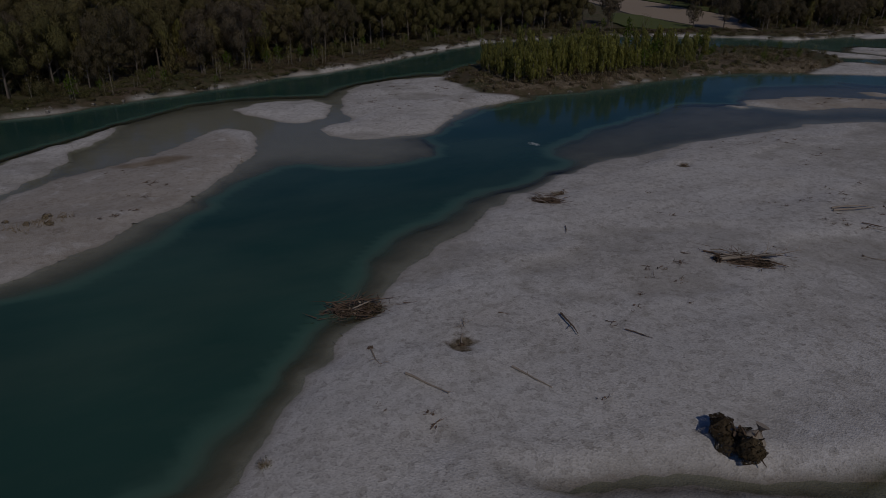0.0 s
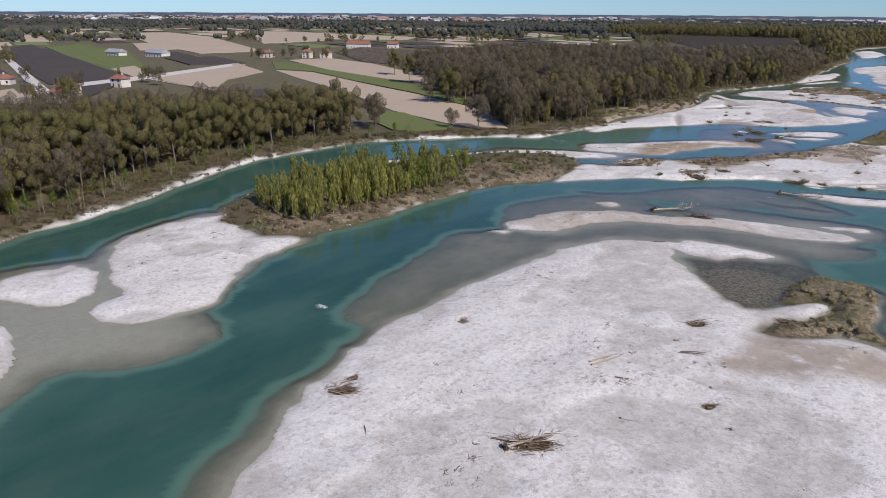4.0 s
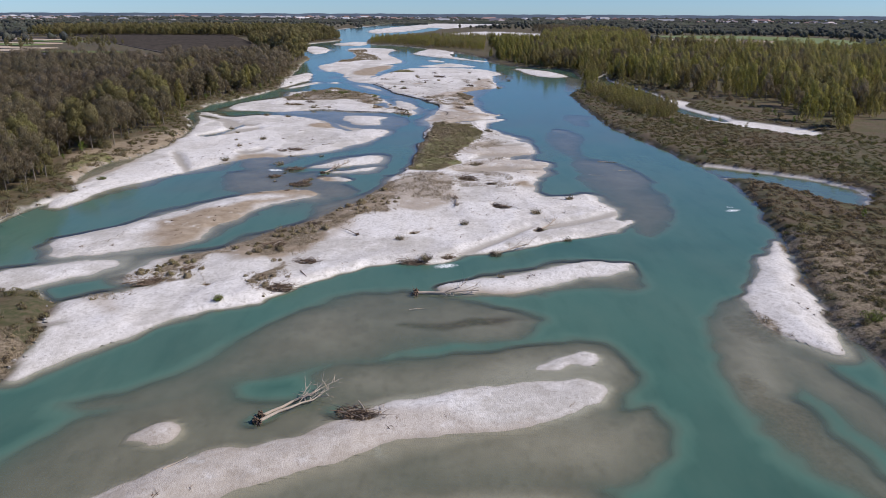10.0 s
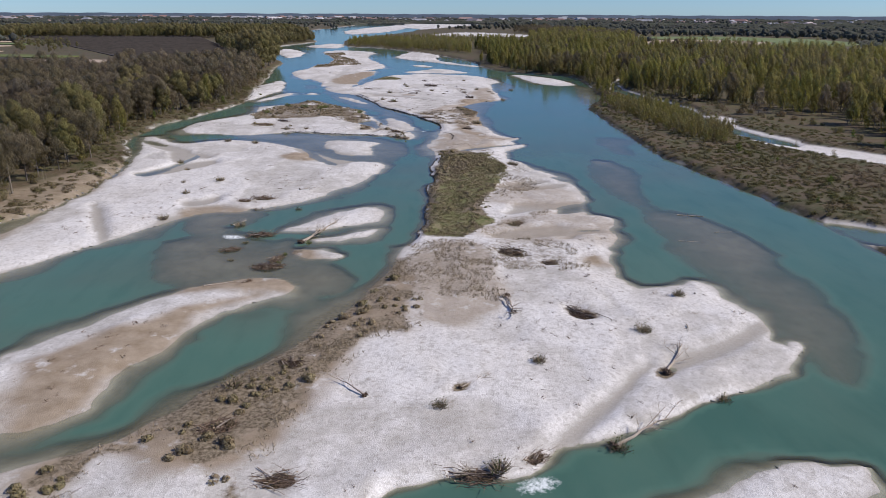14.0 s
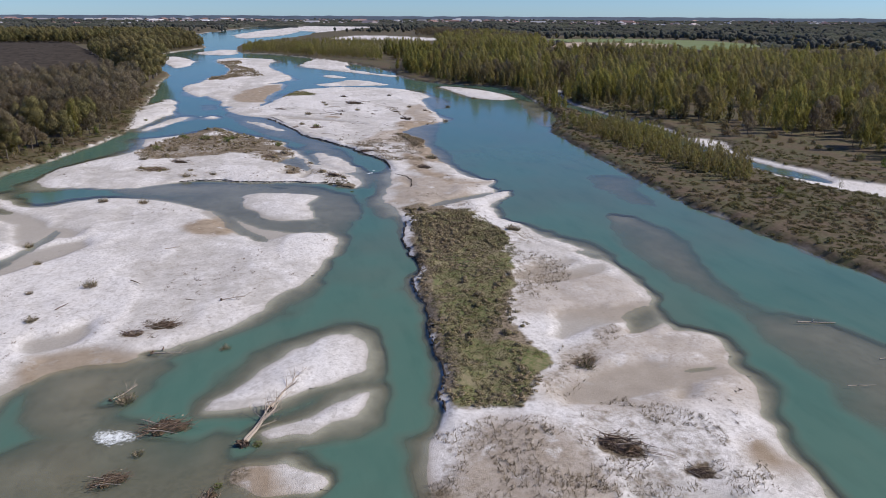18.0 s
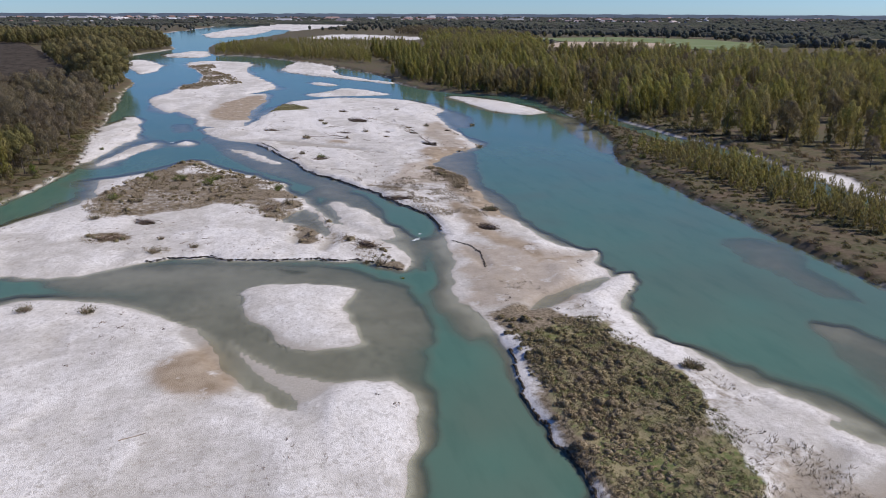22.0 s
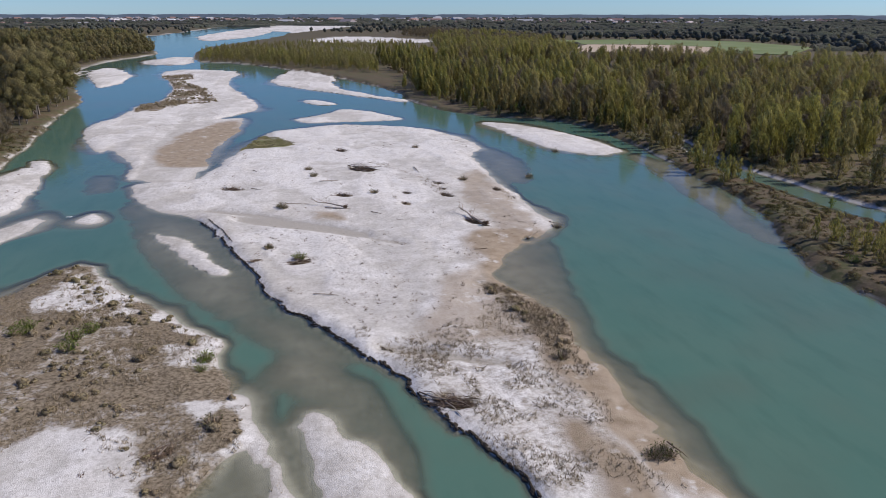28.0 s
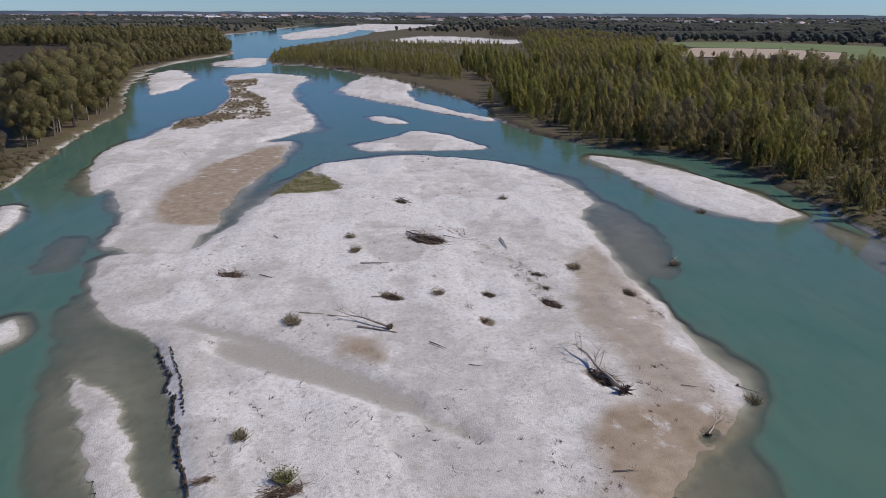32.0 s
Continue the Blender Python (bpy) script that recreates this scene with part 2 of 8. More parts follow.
def leafy(name, a, b, through=0.35):
    """Thin leaves that let some light through."""
    k = Mat(name)
    col = k.mix(k.band(k.calc("ADD", k.calc("MULTIPLY", k.island(), 0.5), k.noise(0.09, 3)), 0.45, 1.0), a, b)
    d, t, m = (k.t.nodes.new("ShaderNode" + n) for n in ("BsdfDiffuse", "BsdfTranslucent", "MixShader"))
    m.inputs[0].default_value = through
    for n in (d, t):
        k.link(col, n.inputs["Color"])
    k.link(d.outputs[0], m.inputs[1])
    k.link(t.outputs[0], m.inputs[2])
    k.link(m.outputs[0], k.out.inputs["Surface"])
    return k.m


def crown_material(name, a, b, c, cover=0.5, through=0.3, grain=(4.6, 4.6, 2.2)):
    """Clumps of twigs or young leaf: three tones by clump and by stretch of wood, with gaps through which one sees."""
    k = Mat(name)
    col = k.mix(k.band(k.calc("ADD", k.calc("MULTIPLY", k.island(), 0.7), k.noise(0.05, 3)), 0.5, 1.15), a, b)
    col = k.mix(k.band(k.calc("ADD", k.noise(0.028, 3, 0.6), k.calc("MULTIPLY", k.island(), 0.2)), 0.5, 0.72), col, c)
    fine = k.noise(1.0, 4, 0.75, k.scaled(*grain))
    col = k.mix(k.band(fine, 0.45, 0.62, 0, 0.45), col, k.mix(0.5, col, b))
    d, t, m, gap, top = (k.t.nodes.new("ShaderNode" + n) for n in ("BsdfDiffuse", "BsdfTranslucent", "MixShader", "BsdfTransparent", "MixShader"))
    m.inputs[0].default_value = through
    for n in (d, t):
        k.link(col, n.inputs["Color"])
    k.link(d.outputs[0], m.inputs[1])
    k.link(t.outputs[0], m.inputs[2])
    half = 0.5 + (0.5 - cover) * 0.32
    k.link(k.band(fine, half - 0.03, half + 0.03), top.inputs[0])
    k.link(gap.outputs[0], top.inputs[1])
    k.link(m.outputs[0], top.inputs[2])
    k.link(top.outputs[0], k.out.inputs["Surface"])
    return k.m


def speckled(name, a, b, scale=3.0, rough=0.85, per="island", c=None):
    """Two tones mixed by piece and by grain."""
    k = Mat(name)
    r = k.island() if per == "island" else k.band(k.calc("ADD", k.calc("MULTIPLY", k.island(), 0.3), k.noise(0.13, 2)), 0.45, 0.85)
    col = k.mix(r, a, b)
    col = k.mix(k.band(k.noise(scale, 3), 0.35, 0.7, 0, 0.6), col, c or b)
    return k.done(col, rough, 0.2)


M_GROUND = terrain_material("river_ground")
M_WATER = water_material()
M_BARK = speckled("grey_bark", (0.10, 0.085, 0.07), (0.18, 0.155, 0.13), 2.0)
M_PALEBARK = speckled("pale_bark", (0.19, 0.165, 0.125), (0.29, 0.26, 0.21), 2.0)
M_TWIG = crown_material("bare_twigs", (0.112, 0.09, 0.062), (0.235, 0.195, 0.14), (0.14, 0.122, 0.07), 0.42, 0.45)
M_BUD = crown_material("budding_twigs", (0.12, 0.104, 0.05), (0.22, 0.185, 0.095), (0.145, 0.14, 0.056), 0.5, 0.4)
M_POPLAR = crown_material("young_poplar_leaf", (0.16, 0.158, 0.045), (0.305, 0.285, 0.085), (0.21, 0.175, 0.09), 0.4, 0.5, (3.6, 3.6, 0.8))
M_BRUSH = crown_material("brown_brush", (0.135, 0.102, 0.066), (0.24, 0.19, 0.125), (0.118, 0.128, 0.046), 0.42, 0.45)
M_DRYBRUSH = crown_material("dry_brushwood", (0.18, 0.138, 0.088), (0.35, 0.285, 0.195), (0.2, 0.178, 0.092), 0.5, 0.25, (4.0, 4.0, 3.0))
M_TUFT = crown_material("turf_tussocks", (0.16, 0.185, 0.06), (0.42, 0.37, 0.21), (0.13, 0.175, 0.045), 0.42, 0.45, (7.0, 7.0, 6.0))
M_SLIM = crown_material("slim_poplar_leaf", (0.2, 0.205, 0.055), (0.37, 0.36, 0.10), (0.22, 0.225, 0.075), 0.45, 0.5, (4.0, 4.0, 1.2))
M_LEAF = leafy("spring_leaf", (0.08, 0.13, 0.02), (0.16, 0.21, 0.04))
M_DARKLEAF = leafy("dark_shrub_leaf", (0.055, 0.07, 0.025), (0.11, 0.115, 0.045))
# These tones are lightened and shifted towards blue to paint in aerial haze.
M_FARTREE = crown_material("hazed_tree_crowns", (0.056, 0.063, 0.06), (0.12, 0.118, 0.10), (0.078, 0.09, 0.07), 0.7, 0.2, (0.9, 0.9, 0.7))
M_DRY = speckled("dry_stems", (0.22, 0.165, 0.11), (0.36, 0.30, 0.22), 1.0)
M_SCRUB = speckled("scrub_stems", (0.13, 0.095, 0.06), (0.24, 0.185, 0.12), 0.15)
M_VINEWOOD = speckled("bare_vine_wood", (0.05, 0.042, 0.037), (0.10, 0.085, 0.07), 0.4)
M_WOOD = speckled("weathered_driftwood", (0.24, 0.195, 0.15), (0.40, 0.345, 0.285), 2.0)
# Bank earth taken near black: the shade on the cut faces is in the colour.
M_EARTH = speckled("shaded_bank_earth", (0.028, 0.023, 0.018), (0.075, 0.06, 0.045), 2.0)
M_DARKWOOD = speckled("damp_root_wood", (0.07, 0.048, 0.034), (0.19, 0.135, 0.098), 2.0)
M_PACKED = crown_material("packed_flood_brush", (0.045, 0.033, 0.023), (0.12, 0.088, 0.06), (0.08, 0.062, 0.036), 0.6, 0.1, (6.0, 6.0, 6.0))


def row_crop(name, a, b, width, angle, contrast=1.0):
    """Soil or crop in rows."""
    k = Mat(name)
    n = k.t.nodes.new("ShaderNodeTexWave")
    n.inputs["Scale"].default_value, n.inputs["Distortion"].default_value = 0.31416 / width * 3.18, 0.3
    mp = k.t.nodes.new("ShaderNodeMapping")
    mp.inputs["Rotation"].default_value = (0, 0, angle)
    k.link(k.pos, mp.inputs["Vector"])
    k.link(mp.outputs[0], n.inputs["Vector"])
    col = k.mix(k.calc("MULTIPLY", n.outputs["Fac"], contrast), a, b)
    col = k.mix(k.band(k.noise(0.03, 4), 0.35, 0.7, 0, 0.45), col, b)
    return k.done(k.mix(k.band(k.noise(0.5, 4), 0.4, 0.7, 0, 0.4), col, a), 0.95, 0.1)


def plain(name, a, b, scale=0.5, rough=0.85):
    k = Mat(name)
    return k.done(k.mix(k.band(k.noise(scale, 4), 0.3, 0.7), a, b), rough, 0.2)


M_TAN = row_crop("tilled_tan_soil", (0.36, 0.29, 0.22), (0.42, 0.35, 0.27), 1.4, 0.6, 0.5)
M_GREENCROP = row_crop("young_green_crop", (0.10, 0.13, 0.045), (0.16, 0.17, 0.07), 1.5, 0.6, 0.6)
M_VINES = row_crop("vineyard_soil", (0.045, 0.039, 0.036), (0.09, 0.078, 0.066), 3.0, 1.15)
M_MEADOW = plain("spring_meadow", (0.11, 0.16, 0.05), (0.17, 0.19, 0.09), 0.02)
M_ROAD = plain("pale_gravel_road", (0.45, 0.42, 0.38), (0.55, 0.52, 0.48), 0.4)
M_WALL = plain("white_render", (0.50, 0.47, 0.42), (0.66, 0.63, 0.58), 0.6)
M_ROOF = plain("terracotta_roof", (0.20, 0.085, 0.06), (0.29, 0.14, 0.105), 0.8)
M_GREYROOF = plain("grey_sheet_roof", (0.22, 0.22, 0.23), (0.34, 0.34, 0.35), 0.5)
M_PANE = plain("dark_window", (0.03, 0.035, 0.04), (0.05, 0.055, 0.06), 1.0, 0.2)
M_DOOR = plain("brown_door", (0.14, 0.09, 0.05), (0.2, 0.13, 0.08), 2.0)
# Distance haze is put into this blue-grey base colour.
M_FAR = plain("hazed_far_plain", (0.055, 0.075, 0.10), (0.085, 0.11, 0.14), 0.004)


def town_material():
    k = Mat("hazed_town_walls")
    r = k.island()
    # Wall and roof tones are dulled and blued, with the distance haze painted in.
    return k.done(k.ramp(r, (0.0, (0.40, 0.40, 0.42)), (0.35, (0.24, 0.25, 0.27)), (0.6, (0.22, 0.14, 0.12)), (0.8, (0.27, 0.18, 0.16)), (1.0, (0.55, 0.56, 0.58))), 0.8, 0.2)


M_TOWN = town_material()

# ---- the ground: plan of banks, bars and shallows ----
def lattice(ix, iy, seed):
    h = (ix.astype(np.int64) * 374761393 + iy.astype(np.int64) * 668265263 + seed * 974711) & 0x7FFFFFFF
    h = ((h ^ (h >> 13)) * 1274126177) & 0x7FFFFFFF
    return ((h ^ (h >> 16)) & 0xFFFF) / 32767.5 - 1.0


def vnoise(x, y, size, seed=0):
    """Smooth noise from -1 to 1 with lumps of that size in metres."""
    u, v = x / size, y / size
    iu, iv = np.floor(u), np.floor(v)
    fu, fv = u - iu, v - iv
    fu, fv = fu * fu * (3 - 2 * fu), fv * fv * (3 - 2 * fv)
    a, b = lattice(iu, iv, seed), lattice(iu + 1, iv, seed)
    c, d = lattice(iu, iv + 1, seed), lattice(iu + 1, iv + 1, seed)
    return (a * (1 - fu) + b * fu) * (1 - fv) + (c * (1 - fu) + d * fu) * fv


def axis(lo, hi, step, far, grow=1.09):
    mid = np.arange(lo, hi + step, step)
    out, s, p = [], step, 0.0
    while p < far:
        s *= grow
        p += s
        out.append(p)
    out = np.array(out)
    return np.concatenate([(lo - out)[::-1], mid, mid[-1] + out])


def rounded(poly, times=1):
    """Cut the corners of an outline (Chaikin)."""
    p = np.array(poly, float)
    for _ in range(times):
        q = np.roll(p, -1, 0)
        p = np.stack([0.78 * p + 0.22 * q, 0.22 * p + 0.78 * q], 1).reshape(-1, 2)
    return p


def inside_by(poly, x, y):
    """Distance to an outline, positive inside."""
    p = np.array(poly, float)
    best = np.full(x.shape, 1e18)
    odd = np.zeros(x.shape, bool)
    for (ax, ay), (bx, by) in zip(p, np.roll(p, -1, 0)):
        dx, dy = bx - ax, by - ay
        s = np.clip(((x - ax) * dx + (y - ay) * dy) / (dx * dx + dy * dy + 1e-9), 0, 1)
        best = np.minimum(best, (ax + s * dx - x) ** 2 + (ay + s * dy - y) ** 2)
        if abs(dy) > 1e-9:
            odd ^= ((ay > y) != (by > y)) & (x < ax + (y - ay) * dx / dy)
    d = np.sqrt(best)
    return np.where(odd, d, -d)


GX = axis(-125, 165, 0.8, 4800, 1.2)
GY = axis(-135, 520, 0.85, 4800, 1.03)
GY = np.concatenate([GY[GY < -135][::-1][::5][::-1], GY[GY >= -135]])
XX, YY = np.meshgrid(GX, GY)
warp_scale = np.clip(1.0 + (np.abs(YY - 150) - 300) / 400, 1, 4)
WX = XX + warp_scale * (0.9 * vnoise(XX, YY, 9, 1) + 0.6 * vnoise(XX, YY, 2.3, 2))
WY = YY + warp_scale * (0.9 * vnoise(XX, YY, 9, 3) + 0.6 * vnoise(XX, YY, 2.3, 4))
HH = -0.9 - 0.8 * np.clip((115 - YY) / 130, 0, 1) + 0.25 * vnoise(XX, YY, 30, 5) + 0.12 * vnoise(XX, YY, 7, 6)
LAND = np.zeros(XX.shape)
COVER = np.zeros(XX.shape + (4,))
OWNER = np.full(XX.shape, -1)
BARS = []
OUTLINES = {}
FIELDS = []
SCARPS = []


def window(poly, margin):
    """The part of the grid round an outline."""
    p = np.array(poly)
    i0, i1 = np.searchsorted(GX, [p[:, 0].min() - margin, p[:, 0].max() + margin])
    j0, j1 = np.searchsorted(GY, [p[:, 1].min() - margin, p[:, 1].max() + margin])
    return (slice(j0, j1), slice(i0, i1))


def land(name, poly, top=1.25):
    global HH
    OUTLINES[name] = poly
    w = window(poly, 30)
    d = inside_by(rounded(poly), WX[w], WY[w])
    rise = np.where(d > 0, top * (1 - np.exp(-np.maximum(d, 0) / 1.3)) + 0.02, 0.42 * d)
    rise = rise + np.where(d > 2, 0.25 * vnoise(XX[w], YY[w], 14, 8) + 0.1 * vnoise(XX[w], YY[w], 4, 9), 0)
    LAND[w] = np.maximum(LAND[w], np.clip((d - (-1.3 + 1.2 * np.clip((105 - YY[w]) / 10, 0, 1) * np.clip((YY[w] + 65) / 10, 0, 1) if name == 'left_bank' else -1.7) + 1.1 * vnoise(XX[w], YY[w], 3, 10) + 0.8 * vnoise(XX[w], YY[w], 17, 18)) / 1.6, 0, 1))
    HH[w] = np.maximum(HH[w], rise)


def scarp(name, line):
    """A line along which the river has cut a steep edge."""
    SCARPS.append(np.array(line, float))


def near_scarp(x, y):
    best = np.full(x.shape, 1e9)
    for p in SCARPS:
        for (ax, ay), (bx, by) in zip(p[:-1], p[1:]):
            dx, dy = bx - ax, by - ay
            s = np.clip(((x - ax) * dx + (y - ay) * dy) / (dx * dx + dy * dy), 0, 1)
            best = np.minimum(best, np.hypot(ax + s * dx - x, ay + s * dy - y))
    return np.clip(1.6 - best / 4.0, 0, 1)


EDGES = []


def edge(name, line):
    """A small cut step inside a bar."""
    EDGES.append(np.array(line, float))


def field(name, poly):
    FIELDS.append((name, poly))


def track(name, poly):
    FIELDS.append((name, poly))


def scour(x, y, size, turn):
    """A hollow that the flood dug round a stranded root plate."""
    w = window([(x - size, y - size), (x + size, y + size)], 1)
    u, v = XX[w] - x, YY[w] - y
    a, b = u * math.cos(turn) + v * math.sin(turn), -u * math.sin(turn) + v * math.cos(turn)
    r = np.hypot(a / (0.62 * size), b / (0.36 * size)) + 0.15 * vnoise(XX[w], YY[w], 1.5, 21)
    dig = np.clip(1.25 - r, 0, 1)
    HH[w] = HH[w] - 0.42 * dig * dig * (3 - 2 * dig)
    COVER[w + (1,)] = np.maximum(COVER[w + (1,)], 0.9 * np.clip(1.35 - r, 0, 1))


def bar(name, poly, top=0.62):
    top = 0.14 if name == "sand_flat" else top
    OUTLINES[name] = poly
    w = window(poly, 30)
    d = inside_by(rounded(poly), WX[w], WY[w])
    wave = 0.15 * vnoise(XX[w] * 1.6, YY[w] * 0.5, 11, 11) + 0.075 * vnoise(XX[w], YY[w], 3.6, 12) + 0.03 * vnoise(XX[w], YY[w], 1.5, 16)
    e = np.maximum(-d, 0) * np.exp(0.25 + 1.15 * vnoise(XX[w], YY[w], 17, 22) + 0.25 * vnoise(XX[w], YY[w], 6, 23))
    lobe = np.zeros(d.shape)
    for size, high, seed in ((15, 0.15, 51), (8, 0.10, 53), (4.5, 0.06, 55)):
        n = vnoise(WX[w] * 1.25, WY[w] * 0.7, size, seed) + 0.4 * vnoise(XX[w], YY[w], size * 0.45, seed + 1)
        f = np.clip((n + 0.05) / 0.14 * size / 12 + 0.5, 0, 1)
        lobe += high * (f * f * (3 - 2 * f) * (1 - 0.35 * np.clip(n, 0, 1.2)) - 0.5)
    wave = (wave + lobe) * min(1.0, top / 0.6)
    COVER[w + (3,)] = np.maximum(COVER[w + (3,)], np.where(d > 0.5, np.clip(0.32 - 2.6 * lobe, 0, 0.62), 0))
    k = near_scarp(XX[w], YY[w])
    rise = np.where(d > 0, 0.02 + (top + 0.25 * k) * (1 - np.exp(-np.maximum(d, 0) / (3.4 - 2.4 * k))) + wave * np.clip(d / 3, 0, 1), -(0.13 + 0.35 * k) * e - (0.03 + 0.06 * np.clip((20 - YY[w]) / 40, 0, 1)) * np.maximum(e - 1.5, 0) ** 2)
    won = (rise > HH[w]) & (d > -1.2)
    OWNER[w] = np.where(won, len(BARS), OWNER[w])
    HH[w] = np.maximum(HH[w], rise)
    BARS.append(name)


def shallow(name, poly, top=-0.17):
    w = window(poly, 20)
    d = inside_by(rounded(poly), WX[w], WY[w])
    rise = top - 0.22 * np.exp(-np.maximum(d, 0) / 3.0) + 0.08 * vnoise(XX[w], YY[w], 15, 13) - np.where(d < 0, -0.2 * d + (0.05 + 0.12 * np.clip((20 - YY[w]) / 40, 0, 1)) * d * d, 0)
    HH[w] = np.maximum(HH[w], np.minimum(rise, -0.04))


def carve(name, poly):
    deep = 0.6 if "creek" in name else 0.22
    w = window(poly, 6)
    d = inside_by(rounded(poly), WX[w], WY[w])
    HH[w] = np.where(d > -2.5, np.minimum(HH[w], -deep * np.clip(d / 2, 0, 1) - 0.45 * np.minimum(d, 0)), HH[w])
    LAND[w] = np.where(d > -1.4, LAND[w] * np.clip(-d / 1.4, 0, 1), LAND[w])


def swale(name, poly):
    """A faint dry channel across a bar."""
    w = window(poly, 4)
    d = inside_by(rounded(poly), WX[w] * 0.5 + XX[w] * 0.5, WY[w] * 0.5 + YY[w] * 0.5)
    HH[w] = np.where(d > -1.6, np.minimum(HH[w], 0.09 - 0.05 * np.clip(d, 0, 1) + 0.4 * np.maximum(-d, 0)), HH[w])
    COVER[w + (3,)] = np.maximum(COVER[w + (3,)], np.clip(0.75 + 0.6 * d, 0, 1))


def zone(cover, poly):
    w = window(poly, 8)
    d = inside_by(rounded(poly), WX[w] + 1.5 * vnoise(XX[w], YY[w], 5, 14), WY[w] + 1.5 * vnoise(XX[w], YY[w], 5, 15))
    ch, amount = {"turf": (0, 1.0), "tuft": (1, 0.45), "speck": (1, 0.35), "muck": (1, 0.45), "heath": (1, 0.72), "brush": (1, 1.0), "dirt": (1, 0.6), "sand": (2, 1.0), "silt": (2, 1.0), "halfsand": (2, 0.5), "stony": (2, 0.7), "pasture": (0, 0.45)}[cover]
    if cover == "muck":
        LAND[w] = np.maximum(LAND[w], np.clip(0.5 + d / 2.0, 0, 1))
    if cover in ("brush", "turf"):
        amount = np.clip((0.58 if cover == "brush" else 0.95) + 0.5 * vnoise(XX[w], YY[w], 7, 24) + 0.35 * vnoise(XX[w], YY[w], 2.6, 25), 0.1, 1.0)
    COVER[w + (ch,)] = np.maximum(COVER[w + (ch,)], amount * np.clip(0.5 + d / 2.5, 0, 1))
    OUTLINES.setdefault(cover + "_zones", []).append(poly)


scarp("south_scarp", [(-23.9, 64.2), (-21.2, 66.5), (-18.2, 68.9), (-14.2, 73), (-10.2, 77.1), (-5.7, 80.5), (-1.4, 82.3), (3.6, 81.1), (8.5, 85.5), (14.7, 87.5), (22.2, 90.4), (28.3, 94.3)])
scarp("left_scarp", [(4.4, 280), (3.6, 287.2), (2.8, 295.5), (-1.7, 307.9), (-8, 322.9), (-16.7, 335.5), (-21.1, 349.5), (-24.5, 365.2)])
scarp("strip_scarp", [(-4.5, 152.2), (-3.2, 160), (-2.1, 175.2), (-1.5, 188.1), (0.1, 205.2), (2.8, 225.4)])
scarp("lower_scarp", [(-22.1, 354.4), (-24.3, 362.7), (-29, 375.6), (-31.6, 384.6)])
scarp("bush_scarp", [(-49.3, 273.7), (-40.1, 271.6), (-28.9, 266.7), (-23.1, 265.7), (-14.6, 260.6), (-6.9, 253.1)])
scarp("bend_scarp", [(-16.9, 335.2), (-5.1, 318.8), (3.9, 294.2), (5.3, 278.3)])
land("left_bank", [(-60, -330), (-68, -180), (-77, -120.6), (-77.1, -111.8), (-77.6, -106.1), (-80.3, -99.8), (-83.3, -90.5), (-86.3, -77.9), (-92, -62.8), (-96.1, -46.1), (-120.6, 3.4), (-120.1, 13.3), (-120.7, 28.5), (-120, 47.1), (-113.4, 54.6), (-104.6, 69.6), (-94.4, 85.4), (-84.6, 88.6), (-83.2, 105.9), (-79.3, 129.6), (-85.1, 139.8), (-87.4, 153.5), (-86.3, 165), (-81.1, 172.9), (-80.7, 194.4), (-84, 225), (-97, 255), (-98, 290), (-92, 305), (-88, 320), (-84, 340), (-81, 363), (-88, 395), (-93, 455), (-97, 497), (-106, 560), (-108, 615), (-135, 700), (-150, 770), (-164, 858), (-150, 950), (-130, 1040), (-200, 1250), (-240, 1500), (-190, 2000), (-150, 2600), (-100, 3300), (-80, 4900), (-4900, 4900), (-4900, -4900), (-250, -4900), (-100, -900)])
land("right_bank", [(60, 4900), (60, 3300), (90, 2600), (40, 2000), (-10, 1500), (-90, 1180), (-100, 1100), (-88, 900), (-42.9, 864.8), (-7.7, 792.9), (22.6, 722.5), (50.2, 622.7), (47, 576.1), (57.2, 542), (70.4, 519.2), (92.4, 507.9), (99.7, 486.3), (100, 453.8), (93.3, 408.5), (90, 382.9), (84.9, 361.4), (76.7, 345.6), (71.9, 331.1), (71.6, 322.1), (68, 231.5), (69.8, 213.5), (71.3, 200.5), (73.2, 194), (79, 145.7), (75.6, 120.7), (69.9, 101), (67.9, 89.1), (63.6, 72.7), (57.5, 57.2), (58.6, 49.1), (56.9, 35.8), (95, 20), (105, -60), (180, -400), (300, -4900), (4900, -4900), (4900, 4900)])
land("poplar_island", [(-60.1, -34.4), (-55.7, -28.7), (-53.3, -21.6), (-52.9, -11.7), (-54.1, -0.8), (-54.1, 7.5), (-54.2, 19.7), (-52.2, 30.8), (-45.8, 40.5), (-45.5, 52.4), (-53, 68.9), (-63.8, 67.5), (-74.1, 62.1), (-80.3, 51.7), (-86.2, 40.1), (-88.3, 24.5), (-89.6, 6.7), (-89.9, -7.5), (-85, -24.3), (-72.2, -34.7)])
land("mossy_island", [(23.3, 14.8), (26.6, 14.4), (32.2, 15.2), (33.7, 8.6), (34.4, 2.4), (35, -3), (37.1, -6.4), (32.8, -6.7), (29, -8.7), (25.5, -12.4), (25.8, -7.7), (29, -4.7), (29.8, 3.2), (25.6, 3), (22.1, -0.8), (22.4, 4.5)])
